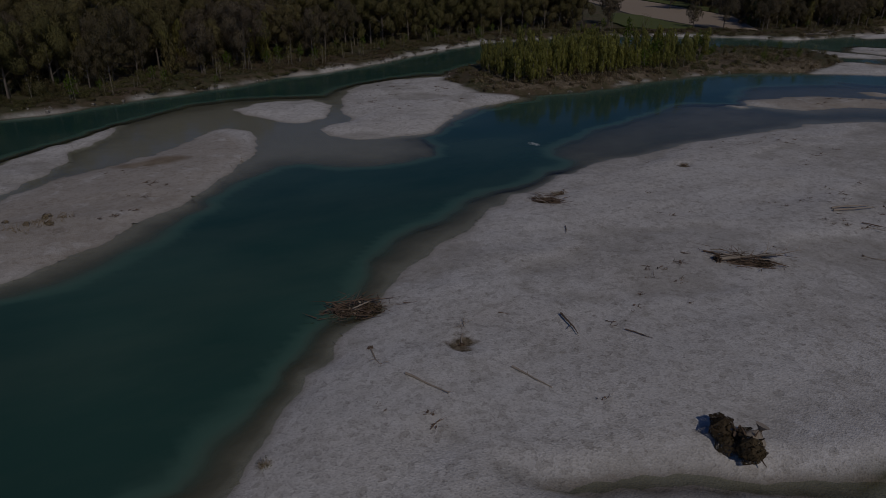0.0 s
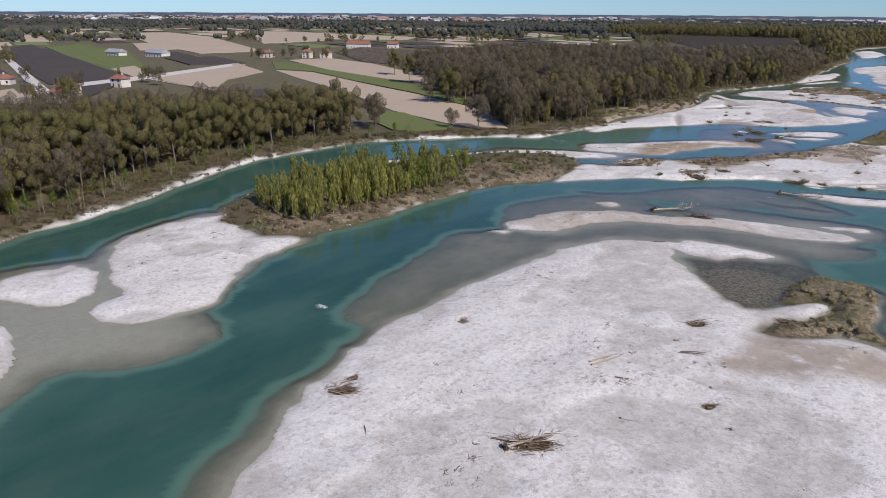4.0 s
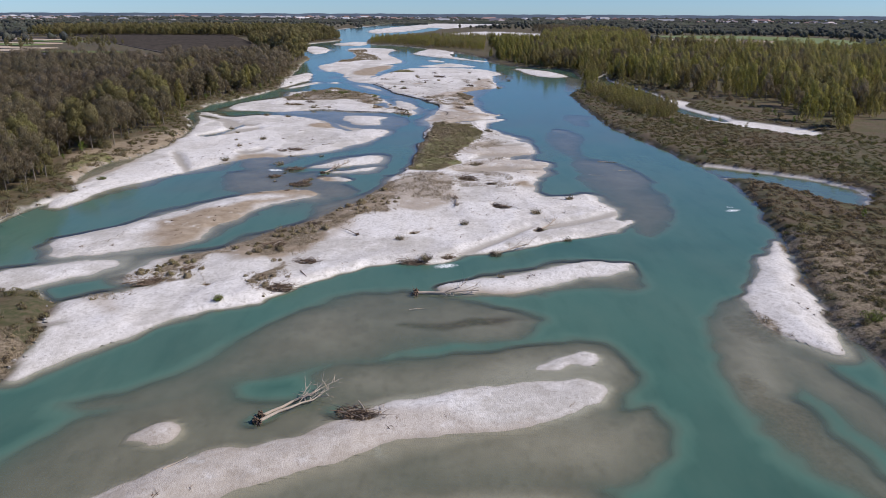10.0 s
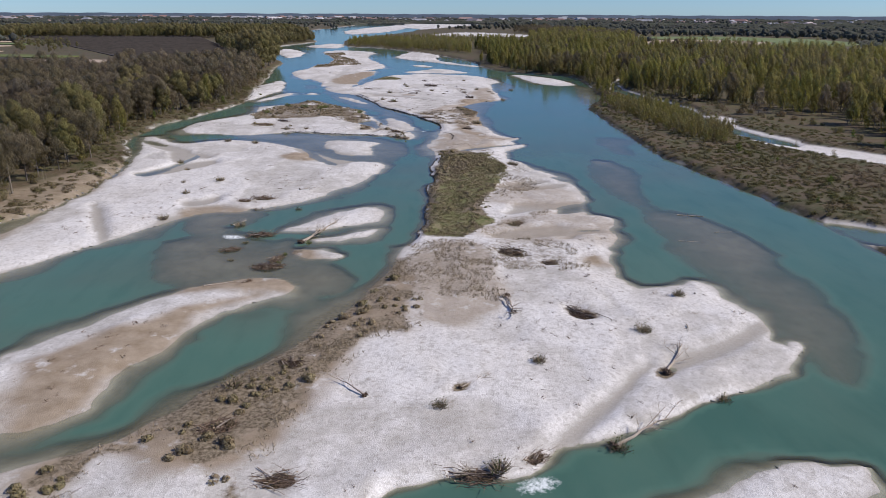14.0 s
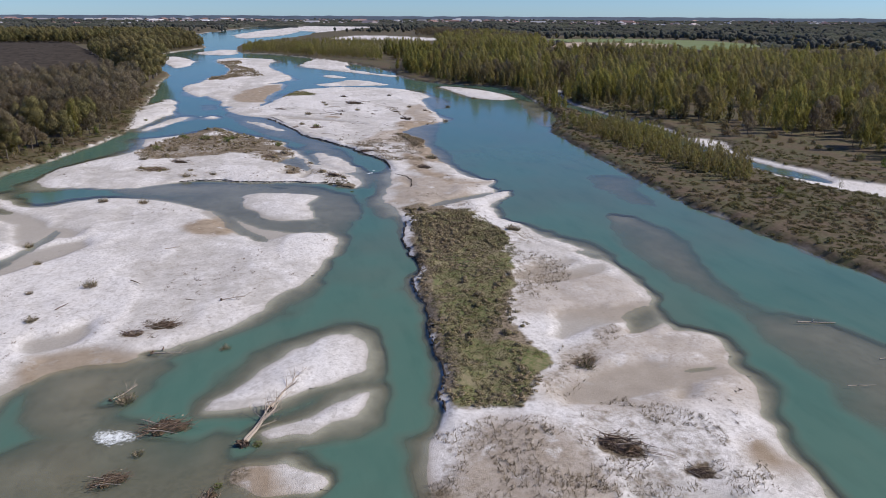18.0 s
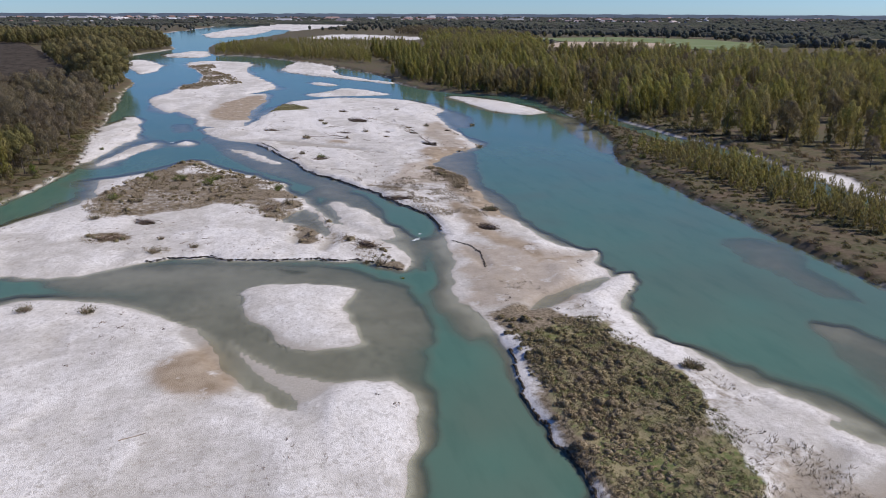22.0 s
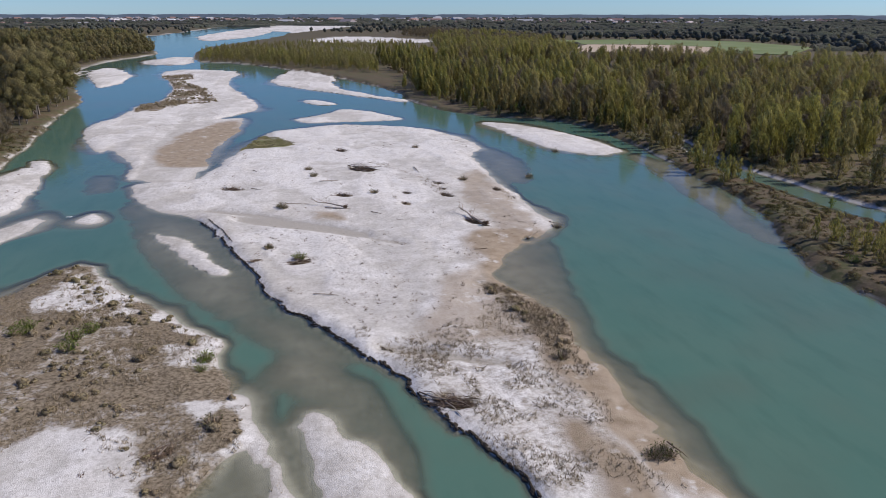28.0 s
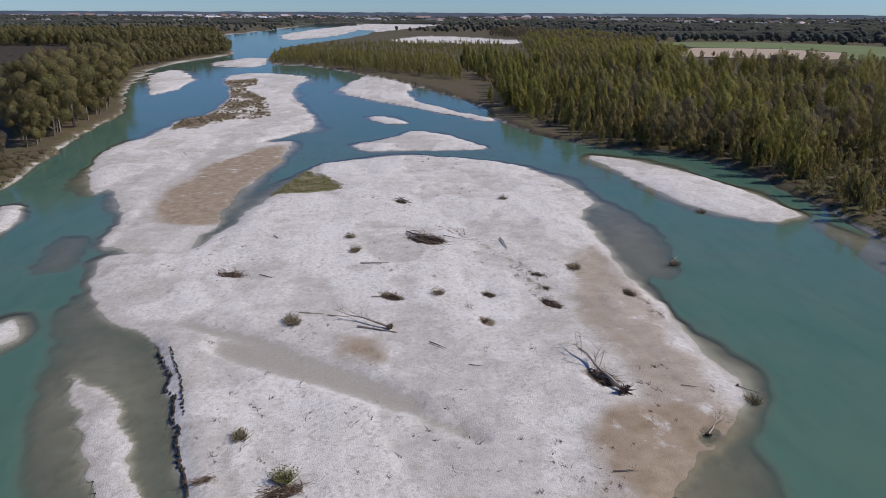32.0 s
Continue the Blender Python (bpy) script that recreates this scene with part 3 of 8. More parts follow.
bar("shoal_bar", [(24.6, -102.8), (19.4, -98.8), (14.1, -92.6), (9.1, -87.2), (3.1, -80.7), (-1.4, -73.5), (-7.6, -62.3), (-13.1, -50.1), (-14.8, -13.8), (-14.1, -4.6), (-12.7, 3.3), (-9.4, 10.4), (-3.9, 14.3), (1.2, 11.3), (2.3, 6.5), (9.2, 3.3), (11.3, -0.3), (13.8, -1.7), (17.5, -4.7), (20.4, -6), (22.9, -1.9), (25.6, 3), (29.7, 3.7), (29, -4.7), (25.4, -7.2), (24.9, -12.6), (29.1, -9.3), (34.5, -7.7), (38.1, -8.8), (41.3, -10.4), (72, -30), (95, -90), (80, -135), (25, -135)])
bar("islet_a", [(-38.3, -121.2), (-45.7, -115.1), (-51, -109.8), (-57.1, -103.8), (-65.2, -95.1), (-58.5, -97.6), (-51.8, -103.9), (-44.5, -105.2), (-29.4, -116.7)])
bar("sandy_bar", [(-5.3, -119.2), (-9.8, -113.2), (-14.4, -106.1), (-21, -97.3), (-29.6, -88.7), (-40.7, -80.9), (-49.1, -78.7), (-56.3, -82.7), (-47, -89.6), (-40.9, -100.1), (-39.7, -106.8), (-25.4, -117.1), (-16.1, -126.1), (-0.9, -126.4)])
bar("islet_b", [(-67.1, -79.7), (-70.2, -72.1), (-67.8, -63), (-55.5, -65), (-51.9, -72.1), (-58.7, -76.3)])
bar("bar_b", [(-77.2, -53.9), (-79.4, -38.4), (-75.9, -25.6), (-62.3, -32.7), (-53, -27.1), (-49.3, -42.7), (-42.9, -50.8), (-36.7, -57.1), (-37.9, -66), (-41.5, -69.9), (-48.7, -68.9), (-49.7, -62.4), (-61.3, -61.9)])
bar("thin_bar", [(-94, 12.3), (-94.6, 25.6), (-89.8, 38.2), (-84.4, 52.4), (-76.1, 70.2), (-66.5, 77.7), (-50.4, 83.8), (-53.5, 72.9), (-68.9, 64.8), (-80.3, 51.7), (-87.1, 35.4), (-89.7, 21.1)])
bar("tongue_bar", [(-67.6, 92.9), (-60.6, 98.7), (-58.1, 102.4), (-54.3, 107.4), (-49.8, 114.1), (-44.7, 121.7), (-37.8, 130.4), (-30.4, 133), (-25.7, 132.1), (-22.8, 127), (-28.1, 122.4), (-33, 116.2), (-36.3, 109.7), (-39.1, 101.6), (-38.7, 94.7), (-42, 90.8), (-47.8, 88.6), (-53.2, 86.5), (-60.7, 83.2)])
bar("islet_c", [(-69.3, 73.4), (-63.7, 77.9), (-58.5, 81), (-49.6, 82.8), (-48.6, 79.7), (-52, 73.5), (-58.3, 68.8), (-62.8, 63.7)])
bar("big_left_bar", [(-73.8, 120.9), (-73.3, 130), (-69.6, 136.5), (-65.5, 143.7), (-58.8, 155.2), (-52, 168.1), (-40.9, 169.8), (-31.6, 176.6), (-22.1, 188.9), (-14.4, 204.5), (-12.5, 221), (-25.7, 222.5), (-34.6, 237.7), (-43.3, 246), (-56.7, 256), (-68.7, 256.9), (-76.4, 249.6), (-94.4, 268.8), (-88.4, 247.1), (-81.6, 219.4), (-79.3, 191.1), (-79.8, 172.9), (-82.2, 159.3), (-82.8, 147.3), (-83, 139.8), (-82, 134.7), (-83.2, 124.1), (-76.5, 113.9)])
bar("bush_bar", [(-86.9, 278.4), (-85.9, 294.4), (-79.4, 305.9), (-72.8, 312.5), (-65.8, 328.6), (-60.3, 348), (-48.4, 357.6), (-33.9, 338.1), (-22.8, 316.7), (-18.1, 295.4), (-9.7, 280), (-4, 264), (-6.8, 255.5), (-12.1, 262.7), (-21.3, 267), (-31.9, 268.8), (-42.8, 273.5), (-50.4, 272.1), (-61.7, 266.1), (-73.3, 269.2), (-81.4, 272.1)])
bar("islet_d", [(-14.7, 302.6), (-8.4, 299.9), (-4.1, 285.8), (-5.1, 274.1), (-11.2, 279), (-13.6, 290.9)])
bar("islet_e", [(-33.6, 254.2), (-31.1, 256.1), (-26.6, 256.4), (-15.9, 252.7), (-17.5, 244.8), (-16.1, 236.3), (-15.9, 230.6), (-24.9, 231), (-27.7, 236.8), (-31.6, 243.8)])
bar("bank_bar", [(-88.7, 382.2), (-92.1, 428.1), (-85.2, 458.3), (-76.6, 434.3), (-73.1, 406.5), (-77.2, 385.9), (-80.7, 361.3)])
bar("streak_bar", [(-77.7, 363.1), (-73.6, 381.8), (-66.9, 397.4), (-64.7, 393.2), (-70.1, 372.1), (-75.8, 360.1)])
bar("chute_bar_a", [(-31.1, 157.1), (-26.4, 163.5), (-19.3, 170.5), (-13.4, 174.8), (-11.7, 169.4), (-12.4, 162.4), (-17.3, 160), (-25, 156.2)])
bar("chute_bar_b", [(-23.4, 150.6), (-18, 153.2), (-11.6, 159.1), (-12.6, 153.3), (-17.1, 150.5), (-22.2, 149.5)])
bar("chute_bar_c", [(-26.3, 144.6), (-24.1, 146.3), (-19.8, 145.5), (-17.4, 143.3), (-18.3, 141.2), (-23.6, 141.1), (-26.3, 142.5)])
bar("mid_island", [(-40.1, 60), (-38.5, 66.8), (-35.8, 70.6), (-46, 74.4), (-44.4, 82), (-39.6, 85.2), (-32.3, 88.7), (-29.4, 94.7), (-23.9, 102.7), (-17.7, 114.4), (-13.1, 122), (-8.6, 133.9), (-6.4, 144.5), (-2.5, 156.9), (-0.5, 177.1), (-0.3, 203.3), (3.6, 238.7), (18.8, 268.2), (29.6, 256), (21, 229.2), (27.3, 211.7), (32.5, 203.9), (34, 183.6), (30.1, 166.9), (34.7, 162), (30.7, 146.9), (27.4, 134.3), (27.1, 126.6), (34.5, 125.3), (39.8, 129.8), (40.3, 119.9), (42.9, 115), (41.1, 106.1), (45.3, 108.2), (43.1, 104.2), (37.2, 98.6), (28.3, 94.3), (22.2, 90.4), (14.7, 87.5), (8.5, 85.5), (3.6, 81.1), (-1.4, 82.3), (-5.7, 80.5), (-10.2, 77.1), (-14.2, 73), (-18.2, 68.9), (-21.2, 66.5), (-23.9, 64.2)])
bar("south_lobe", [(-43.5, 41.4), (-41.1, 47.3), (-38.5, 50.7), (-35.8, 55), (-32.5, 59.3), (-27, 62.7), (-21.4, 65.8), (-25, 71.7), (-32.5, 74.4), (-38.6, 72.9), (-43.2, 68.9), (-48, 66.5), (-54, 62), (-57.8, 56.1)])
bar("mid_strip", [(-4.5, 152.2), (-3.2, 160), (-2.1, 175.2), (-1.5, 188.1), (0.1, 205.2), (2.8, 225.4), (1.7, 239), (1.5, 250.1), (6, 271), (5.7, 284.1), (2.9, 299.6), (-4.1, 313.6), (20.5, 334.5), (20.6, 296.5), (22.2, 281.3), (24.1, 264.8), (29.4, 258.2), (15.9, 243), (24.2, 245.2), (29.3, 242.9), (19.6, 233.7), (20.3, 224.1), (25, 221.5), (26.3, 213), (29.3, 205.2), (27.9, 197.6), (33, 194.3), (33.7, 188.6), (33.5, 183.6), (33.9, 177.2), (25.8, 173), (24.8, 166.2), (32.1, 167.2), (35.6, 162.9), (31.1, 156.2), (33.7, 152.2), (29.8, 145.8)])
bar("upper_strip", [(0.3, 240.7), (0.4, 249.9), (4, 263.5), (5.3, 278.3), (3.9, 294.2), (-5.1, 318.8), (-16.9, 335.2), (16.8, 336.5), (20.9, 314.7), (21.2, 298.3), (21, 276.6), (22.5, 263.8), (27, 259.7), (30.7, 260.4), (27.9, 253.9), (21.9, 248.1), (21.5, 244), (31.8, 248.1), (29.1, 242.3), (20.7, 240.4), (17.7, 236.7)])
bar("upper_bar", [(2.8, 295.5), (-1.7, 307.9), (-8, 322.9), (-16.7, 335.5), (-24.3, 362.7), (-29, 375.6), (-31.6, 384.6), (-35.6, 390), (-42.9, 396.4), (-50.2, 407.9), (-53.3, 424.5), (-44.5, 424.9), (-39.1, 423.2), (-33.8, 438.2), (-30.7, 455.2), (-19.7, 500.2), (-6.8, 507.2), (8.8, 512), (28.8, 504.3), (42.1, 487.4), (49.6, 455.6), (40.7, 444.1), (39.9, 425.9), (38.7, 404.5), (39.1, 391.5), (38.7, 377.7), (39, 371), (38, 366.4), (16.9, 343.6), (18.3, 335.5), (22, 323.5), (21.6, 312.8), (21.3, 302.6), (22.2, 293.1)])
bar("upper_sandy_bar", [(-87, 537), (-79.8, 552.7), (-79.5, 592.9), (-71, 602), (-73, 657.9), (-78.4, 699.8), (-95.3, 764.5), (-93.4, 803.6), (-72.5, 806.7), (-47.7, 790.6), (-40, 759.7), (-46.9, 696.8), (-34.4, 630.7), (-25.1, 582.1), (-26, 559.3), (-42, 533.4), (-52.1, 519.7), (-56.1, 482.2), (-55.4, 459.8), (-53.2, 444), (-52.3, 427.6), (-55.5, 431.2), (-57.5, 450.7), (-68.5, 477.2), (-70.9, 468.9), (-85.5, 505.7)])
bar("far_bar_a", [(-151.5, 799.1), (-148.6, 843.1), (-130.7, 826.1), (-111.7, 761.9), (-108.7, 711.9), (-110.2, 682.5), (-116, 674.9)])
bar("far_bar_b", [(-134.8, 917.6), (-98.1, 991.2), (-79.7, 866.3), (-118.3, 856.8)])
bar("islet_f", [(-3.5, 595.5), (4.6, 591.6), (13, 575.6), (4, 572), (-3.6, 584.4)])
bar("islet_g", [(-10.6, 530.8), (2.9, 540.5), (14.1, 560.3), (25, 544.5), (35.7, 519.1), (18.3, 518.6), (3.9, 519.8), (-6.8, 518.8)])
bar("far_bar_c", [(-21.3, 694.3), (-7.6, 780), (15.9, 800.8), (22.6, 722.5), (15.3, 653.2), (32.9, 610.4), (48.4, 583.6), (42.5, 576.4), (27, 601.8), (8.7, 631.6), (-13.1, 667.2)])
bar("right_bar", [(61.6, 505.9), (72, 502.4), (81.8, 484), (87.8, 463.5), (89.9, 442), (89.1, 436.6), (79.9, 431.9), (70.8, 441.4), (66.9, 456.8), (64.3, 485.5)])
bar("islet_h", [(-87.3, 460.3), (-84, 462.4), (-79.4, 452.7), (-78, 440.4), (-80.6, 437)])
bar("islet_i", [(-59.2, 390.6), (-56.9, 394.8), (-55.3, 397.2), (-52.5, 389.9), (-53.9, 388.4)])
bar("islet_j", [(-41.6, 380.3), (-39.7, 378.7), (-34.1, 373.6), (-29.4, 364.2), (-26.2, 356.6), (-25.3, 351.9), (-28.3, 352.2), (-35.4, 366.8)])
bar("islet_k", [(-14.3, 307), (-11.3, 301.8), (-7.6, 295), (-5.6, 287.9), (-11.4, 289.3), (-13.9, 298.4), (-15.7, 302.3)])
bar("bush_bar_tail", [(-58.5, 348.3), (-54.7, 357.2), (-49.5, 364.5), (-42.8, 349.4), (-33.7, 338.3), (-29.8, 331.5), (-24.2, 325.7), (-25.9, 320.5), (-21.2, 305.2), (-20.5, 301.9), (-17.7, 297.4), (-17.3, 292), (-30.9, 289.5), (-53.6, 294.7), (-75.7, 338.4)])
bar("log_bar", [(4.4, 70.3), (8, 72.6), (15.3, 75.6), (20, 77.8), (27.2, 81.2), (36.9, 83.3), (33.5, 76.7), (25, 73.7), (20.4, 69.9), (13.4, 67.4), (5.8, 68.2)])
bar("crescent_bar", [(-31.8, 5), (-30.7, 9.8), (-28.9, 15.5), (-25.9, 21.6), (-22.2, 24.9), (-16.6, 30), (-11.4, 31), (-5.3, 35.2), (1.6, 38.1), (8, 41), (19.3, 42.7), (24.3, 41.3), (21.5, 37.1), (11.5, 32.6), (3.5, 31.4), (-2.9, 28.9), (-8.4, 26.5), (-13.3, 23.1), (-16.4, 19.5), (-19.1, 14.2), (-19.9, 9.7), (-21.6, 5.7), (-31.9, -2.6), (-25.8, -1)])
bar("islet_l", [(14.1, 44.1), (19, 48.2), (23.1, 49.5), (24.4, 47.6), (19.5, 44.8)])
bar("islet_m", [(-26.9, 30.7), (-24.4, 34.2), (-19.8, 32.2), (-22.1, 30)])
bar("spit_bar", [(-3.9, 13.4), (0, 16.5), (0.8, 19.1), (4.2, 20.6), (11.3, 21.1), (16.3, 21.2), (14, 18), (10, 14.8), (8.5, 12.1), (4.8, 11.4), (0.5, 12.8), (-2.6, 12.2)])
bar("right_gravel", [(66.9, 94.7), (67.8, 92.8), (64.2, 78.7), (60.2, 64.4), (56.1, 52.8), (53.9, 48.8), (52, 51.5), (49.5, 55.5), (48.1, 61.1), (50.2, 67.6), (55.6, 75), (61.8, 86.8)])
bar("far_bar_d", [(-155.5, 1577.6), (-83.1, 2164), (3.1, 2376.9), (-31, 1643.4), (-78.7, 1429.1), (-120.8, 1345.7)])
bar("far_bar_e", [(-11.7, 2057.3), (193.5, 2870.1), (180.4, 2480.5), (32.9, 1713.4)])
bar("far_bar_f", [(31, 1348.1), (92, 1389.6), (132.1, 1276.3), (101.6, 1183.4), (46, 1183.6)])
bar("sand_flat", [(-64.5, 489.5), (-61.8, 525.1), (-31.9, 542.2), (-28.8, 529.3), (-31.7, 493.7), (-36.3, 474.4), (-37.8, 453.5), (-35.7, 442.4), (-38.8, 433.1), (-38.1, 423.1), (-48.2, 424), (-54.1, 434.5), (-59.6, 455.4)])
bar("far_bar_g", [(-84, 2614.6), (274.3, 3442.5), (369.2, 2903.5), (152.7, 2073.6), (-10.6, 1710.9)])
bar("far_bar_h", [(82.6, 1433.2), (184.5, 1483.7), (238.2, 1277.1), (166.7, 1155.8), (105.1, 1212.4)])
carve("creek_a", [(129.5, 484.2), (110, 422), (112, 365.9), (117.9, 336.4), (111, 296.9), (113.3, 272.9), (119.4, 245.4), (114.1, 239.6), (106.3, 263.3), (100.4, 283), (107.8, 322.3), (103.2, 352.4), (100.8, 412.8)])
carve("creek_b", [(76.3, 160.7), (85.3, 155), (95.7, 146.9), (106.4, 131.5), (97.6, 114.6), (91.4, 124.6), (86.3, 138.1), (79, 145.7), (75.7, 149)])
carve("side_pool", [(29.6, -88.6), (30.4, -83.8), (34, -76.2), (40.1, -66.7), (47, -58.4), (53.2, -52.7), (57.9, -48.2), (59.4, -52.8), (54.7, -56.3), (46.8, -63.2), (38, -72.7), (33.9, -79.1)])
carve("bar_pool_a", [(-77.3, 208.5), (-74, 210.8), (-69.6, 219.9), (-67.2, 233.4), (-65.5, 225.5), (-68.5, 216.7), (-70.4, 206.4), (-75, 202.6)])
carve("bar_pool_b", [(-92.7, 258), (-86.3, 255.1), (-80.5, 249.8), (-79.9, 246), (-86.7, 248.8)])
carve("bar_pool_c", [(-39.7, 246.3), (-33.9, 244), (-31.7, 228.2), (-25.3, 217.8), (-27.1, 215.9), (-32.3, 223.5)])
carve("bar_pool_d", [(3.2, 7.6), (8, 7.9), (12.1, 1), (7.9, 2.6)])
carve("chute_c", [(-27.5, 290.9), (-21.1, 302.5), (-18, 294.3), (-15.6, 285), (-17.9, 278.1), (-19.6, 285.9), (-23.4, 289.9)])
carve("inlet_a", [(25.5, 173.1), (33.4, 176.4), (32.2, 169.6), (24.8, 165.9), (24.3, 169.2)])
carve("inlet_b", [(30.1, 202.3), (36.9, 198), (31.7, 195.5)])
carve("inlet_c", [(26.6, 156.3), (31.4, 156.5), (31.2, 155.5), (26.6, 154.5)])
carve("cross_channel", [(8.7, 238.2), (12.2, 240.6), (19.3, 244.5), (25.2, 247.9), (26.4, 246), (22.5, 242.8), (15.4, 239.9), (11.2, 236.5)])
def washed(name, poly):
    """Clean gravel that a side creek has laid on the bank."""
    w = window(poly, 8)
    d = inside_by(rounded(poly), WX[w], WY[w])
    LAND[w] *= np.clip(0.3 - d / 1.5, 0, 1)
    HH[w] = np.where(d > -4, np.minimum(HH[w], 0.42 + 0.08 * vnoise(XX[w], YY[w], 5, 33) + np.maximum(-d, 0) * 0.3), HH[w])


washed("creek_gravel_a", [(109.0, 309.9), (123.3, 303.4), (114.6, 283.7), (115.8, 271.5), (122.3, 248.7), (113.5, 238.9), (105.6, 257.9), (104.1, 275.0), (99.0, 283.8)])
washed("creek_gravel_b", [(107.1, 305.0), (111.4, 276.0), (117.3, 247.5), (127.5, 233.2), (140, 217), (131, 203), (118.2, 218.4), (110.0, 234.2), (104.4, 266.3), (101.3, 288.8)])
washed("far_gravel_a", [(30, 1346), (94, 1514), (150, 1480), (238, 1277), (167, 1226), (101, 1250), (46, 1264)])
washed("far_gravel_b", [(-120, 1377), (-160, 1658), (-97, 1933), (43, 2513), (195, 2924), (280, 2700), (150, 2150), (40, 1800), (-20, 1600)])
shallow("wet_a", [(-38.3, 12.9), (-37.2, 21.4), (-34.4, 30.9), (-29.1, 36.7), (-20.7, 43.5), (-15.8, 36.8), (-7.4, 39.1), (4.1, 45.2), (14.3, 48.9), (24.9, 50.6), (26.8, 43.2), (22.8, 36.4), (28.4, 36.8), (26.5, 25.9), (11.3, 22.5), (0.7, 20.1), (-7.1, 13.2), (-13.3, 6.1), (-32.7, 4.8)])
shallow("wet_b", [(-10.5, 61.9), (-0.7, 65.2), (19.4, 61.5), (17.1, 54.3), (7.9, 52.6), (-1.5, 54.1), (-9.6, 51.3), (-18.4, 46.6), (-21.6, 46.3)])
shallow("wet_c", [(-19.9, -47.7), (-23, -40.3), (-26.3, -33.2), (-30.1, -20.8), (-33.8, -6.9), (-30.7, -2.7), (-24.8, -0.9), (-18.7, 7.4), (-8.6, 15.4), (-3.9, 14.3), (-12.5, 3), (-14.1, -10.7), (-15.8, -21.1), (-16.5, -35.2), (-12.8, -46.8)])
shallow("wet_d", [(-55.4, 265), (-48.8, 270.1), (-33.2, 269.1), (-13.6, 260.3), (-8.5, 242.9), (-8.8, 227.5), (-15.3, 225.3), (-25.3, 217.8), (-31, 218.8), (-45.4, 227.4)])
shallow("wet_e", [(-54, 270), (-46, 271.7), (-30.3, 267), (-16.3, 258.1), (-8.6, 249.3), (-8.2, 237.5), (-8.6, 225.8), (-13.1, 213.5), (-26.2, 216.3), (-33.4, 222.4), (-42.8, 246.9), (-49.6, 255)])
shallow("wet_f", [(46.5, 224), (51.6, 220.4), (53.6, 206.9), (48.6, 202.9), (46, 213.1)])
shallow("wet_g", [(45.9, 171.6), (53.6, 164.7), (56.7, 154.1), (58.6, 137.9), (48.1, 124.8), (46.1, 133.4), (43.2, 147.6), (41.6, 161.3)])
shallow("wet_h", [(16.9, 343.6), (32.9, 359.1), (34.6, 351.7), (27.1, 338.6), (24.4, 323), (24.4, 309), (25.7, 300.3), (26.2, 292.2), (24.4, 282.4), (17, 284.1), (16.5, 300)])
shallow("wet_i", [(-36.3, 356.8), (-40.5, 374.2), (-46.8, 389.4), (-48.5, 403.1), (-35.6, 390), (-30.4, 381.4), (-25.3, 365.8), (-22.1, 354.4)])
shallow("wet_j", [(42.2, 58.3), (48.9, 63.6), (50, 54.5), (50.9, 41.5), (53.7, 38.6), (54, 30.2), (50.3, 23), (48.5, 27.4), (45.9, 39.6)])
shallow("wet_k", [(38.6, 45.8), (41.8, 44.3), (43.3, 36.3), (44, 28.3), (45.1, 22.7), (47.1, 16.9), (43.9, 17.6), (42.4, 20.4), (39, 27.9), (38, 34.5)])
shallow("wet_l", [(-19, 320.2), (-13.6, 320.8), (-7.4, 304.9), (-2.9, 282.1), (-1.9, 267.9), (-2.8, 256.1), (-4.2, 260), (-6.1, 275.3), (-13.4, 303.4)])
shallow("wet_m", [(-19.9, 313.4), (-19, 318.9), (-12.6, 320.6), (-7.6, 313.3), (-5.2, 302.6), (-3.7, 292.4), (-5.4, 289.3), (-9, 301.3), (-14.5, 309.5)])
shallow("wet_n", [(-39.2, -106.1), (-53.2, -98.3), (-58.7, -82.9), (-43.1, -78.9), (-30.8, -81.8), (-29.1, -88), (-43.6, -99.5)])
shallow("grey_flat", [(-29.9, -116.7), (-43.4, -107.0), (-56.7, -102.1), (-66.7, -94.3), (-75.8, -81.1), (-72.7, -66.1), (-67.2, -56.6), (-42.3, -58.9), (-26.9, -60.6), (-26.1, -72.0), (-33.4, -79.8), (-28.6, -86.4), (-22.5, -96.9), (-13.3, -112.6), (-8.3, -118.9)], -0.07)
shallow("shelf_a", [(-49.1, 400.4), (-40.1, 388.6), (-32.2, 381.0), (-23.7, 359.8), (-17.7, 336.8), (-20.1, 334.7), (-24.9, 333.2), (-32.7, 345.5), (-39.3, 364.9), (-44.0, 380.4)], -0.14)
shallow("shelf_b", [(-65.9, 437.1), (-58.0, 435.7), (-54.9, 417.7), (-61.9, 414.6)], -0.2)
shallow("shelf_c", [(-30.4, 348.2), (-21.9, 340.4), (-17.0, 335.4), (-9.2, 322.5), (-6.4, 315.6), (-11.6, 314.8), (-19.3, 323.5), (-24.1, 331.8)], -0.25)
shallow("shelf_d", [(20.6, 362.9), (30.6, 363.6), (31.4, 347.2), (26.7, 325.7), (23.4, 308.2), (18.7, 308.9), (21.4, 321.9), (17.6, 332.8), (15.2, 344.6)], -0.12)
shallow("shelf_e", [(88.8, 437.6), (95.9, 416.0), (87.3, 382.6), (81.4, 359.5), (77.9, 347.1), (74.4, 343.2), (73.6, 352.8), (77.8, 373.0), (83.9, 406.7)], -0.15)
shallow("shelf_f", [(-53.0, 406.3), (-42.3, 396.7), (-30.6, 381.8), (-23.9, 362.0), (-22.2, 354.7), (-36.0, 356.1), (-41.4, 374.6)], -0.16)
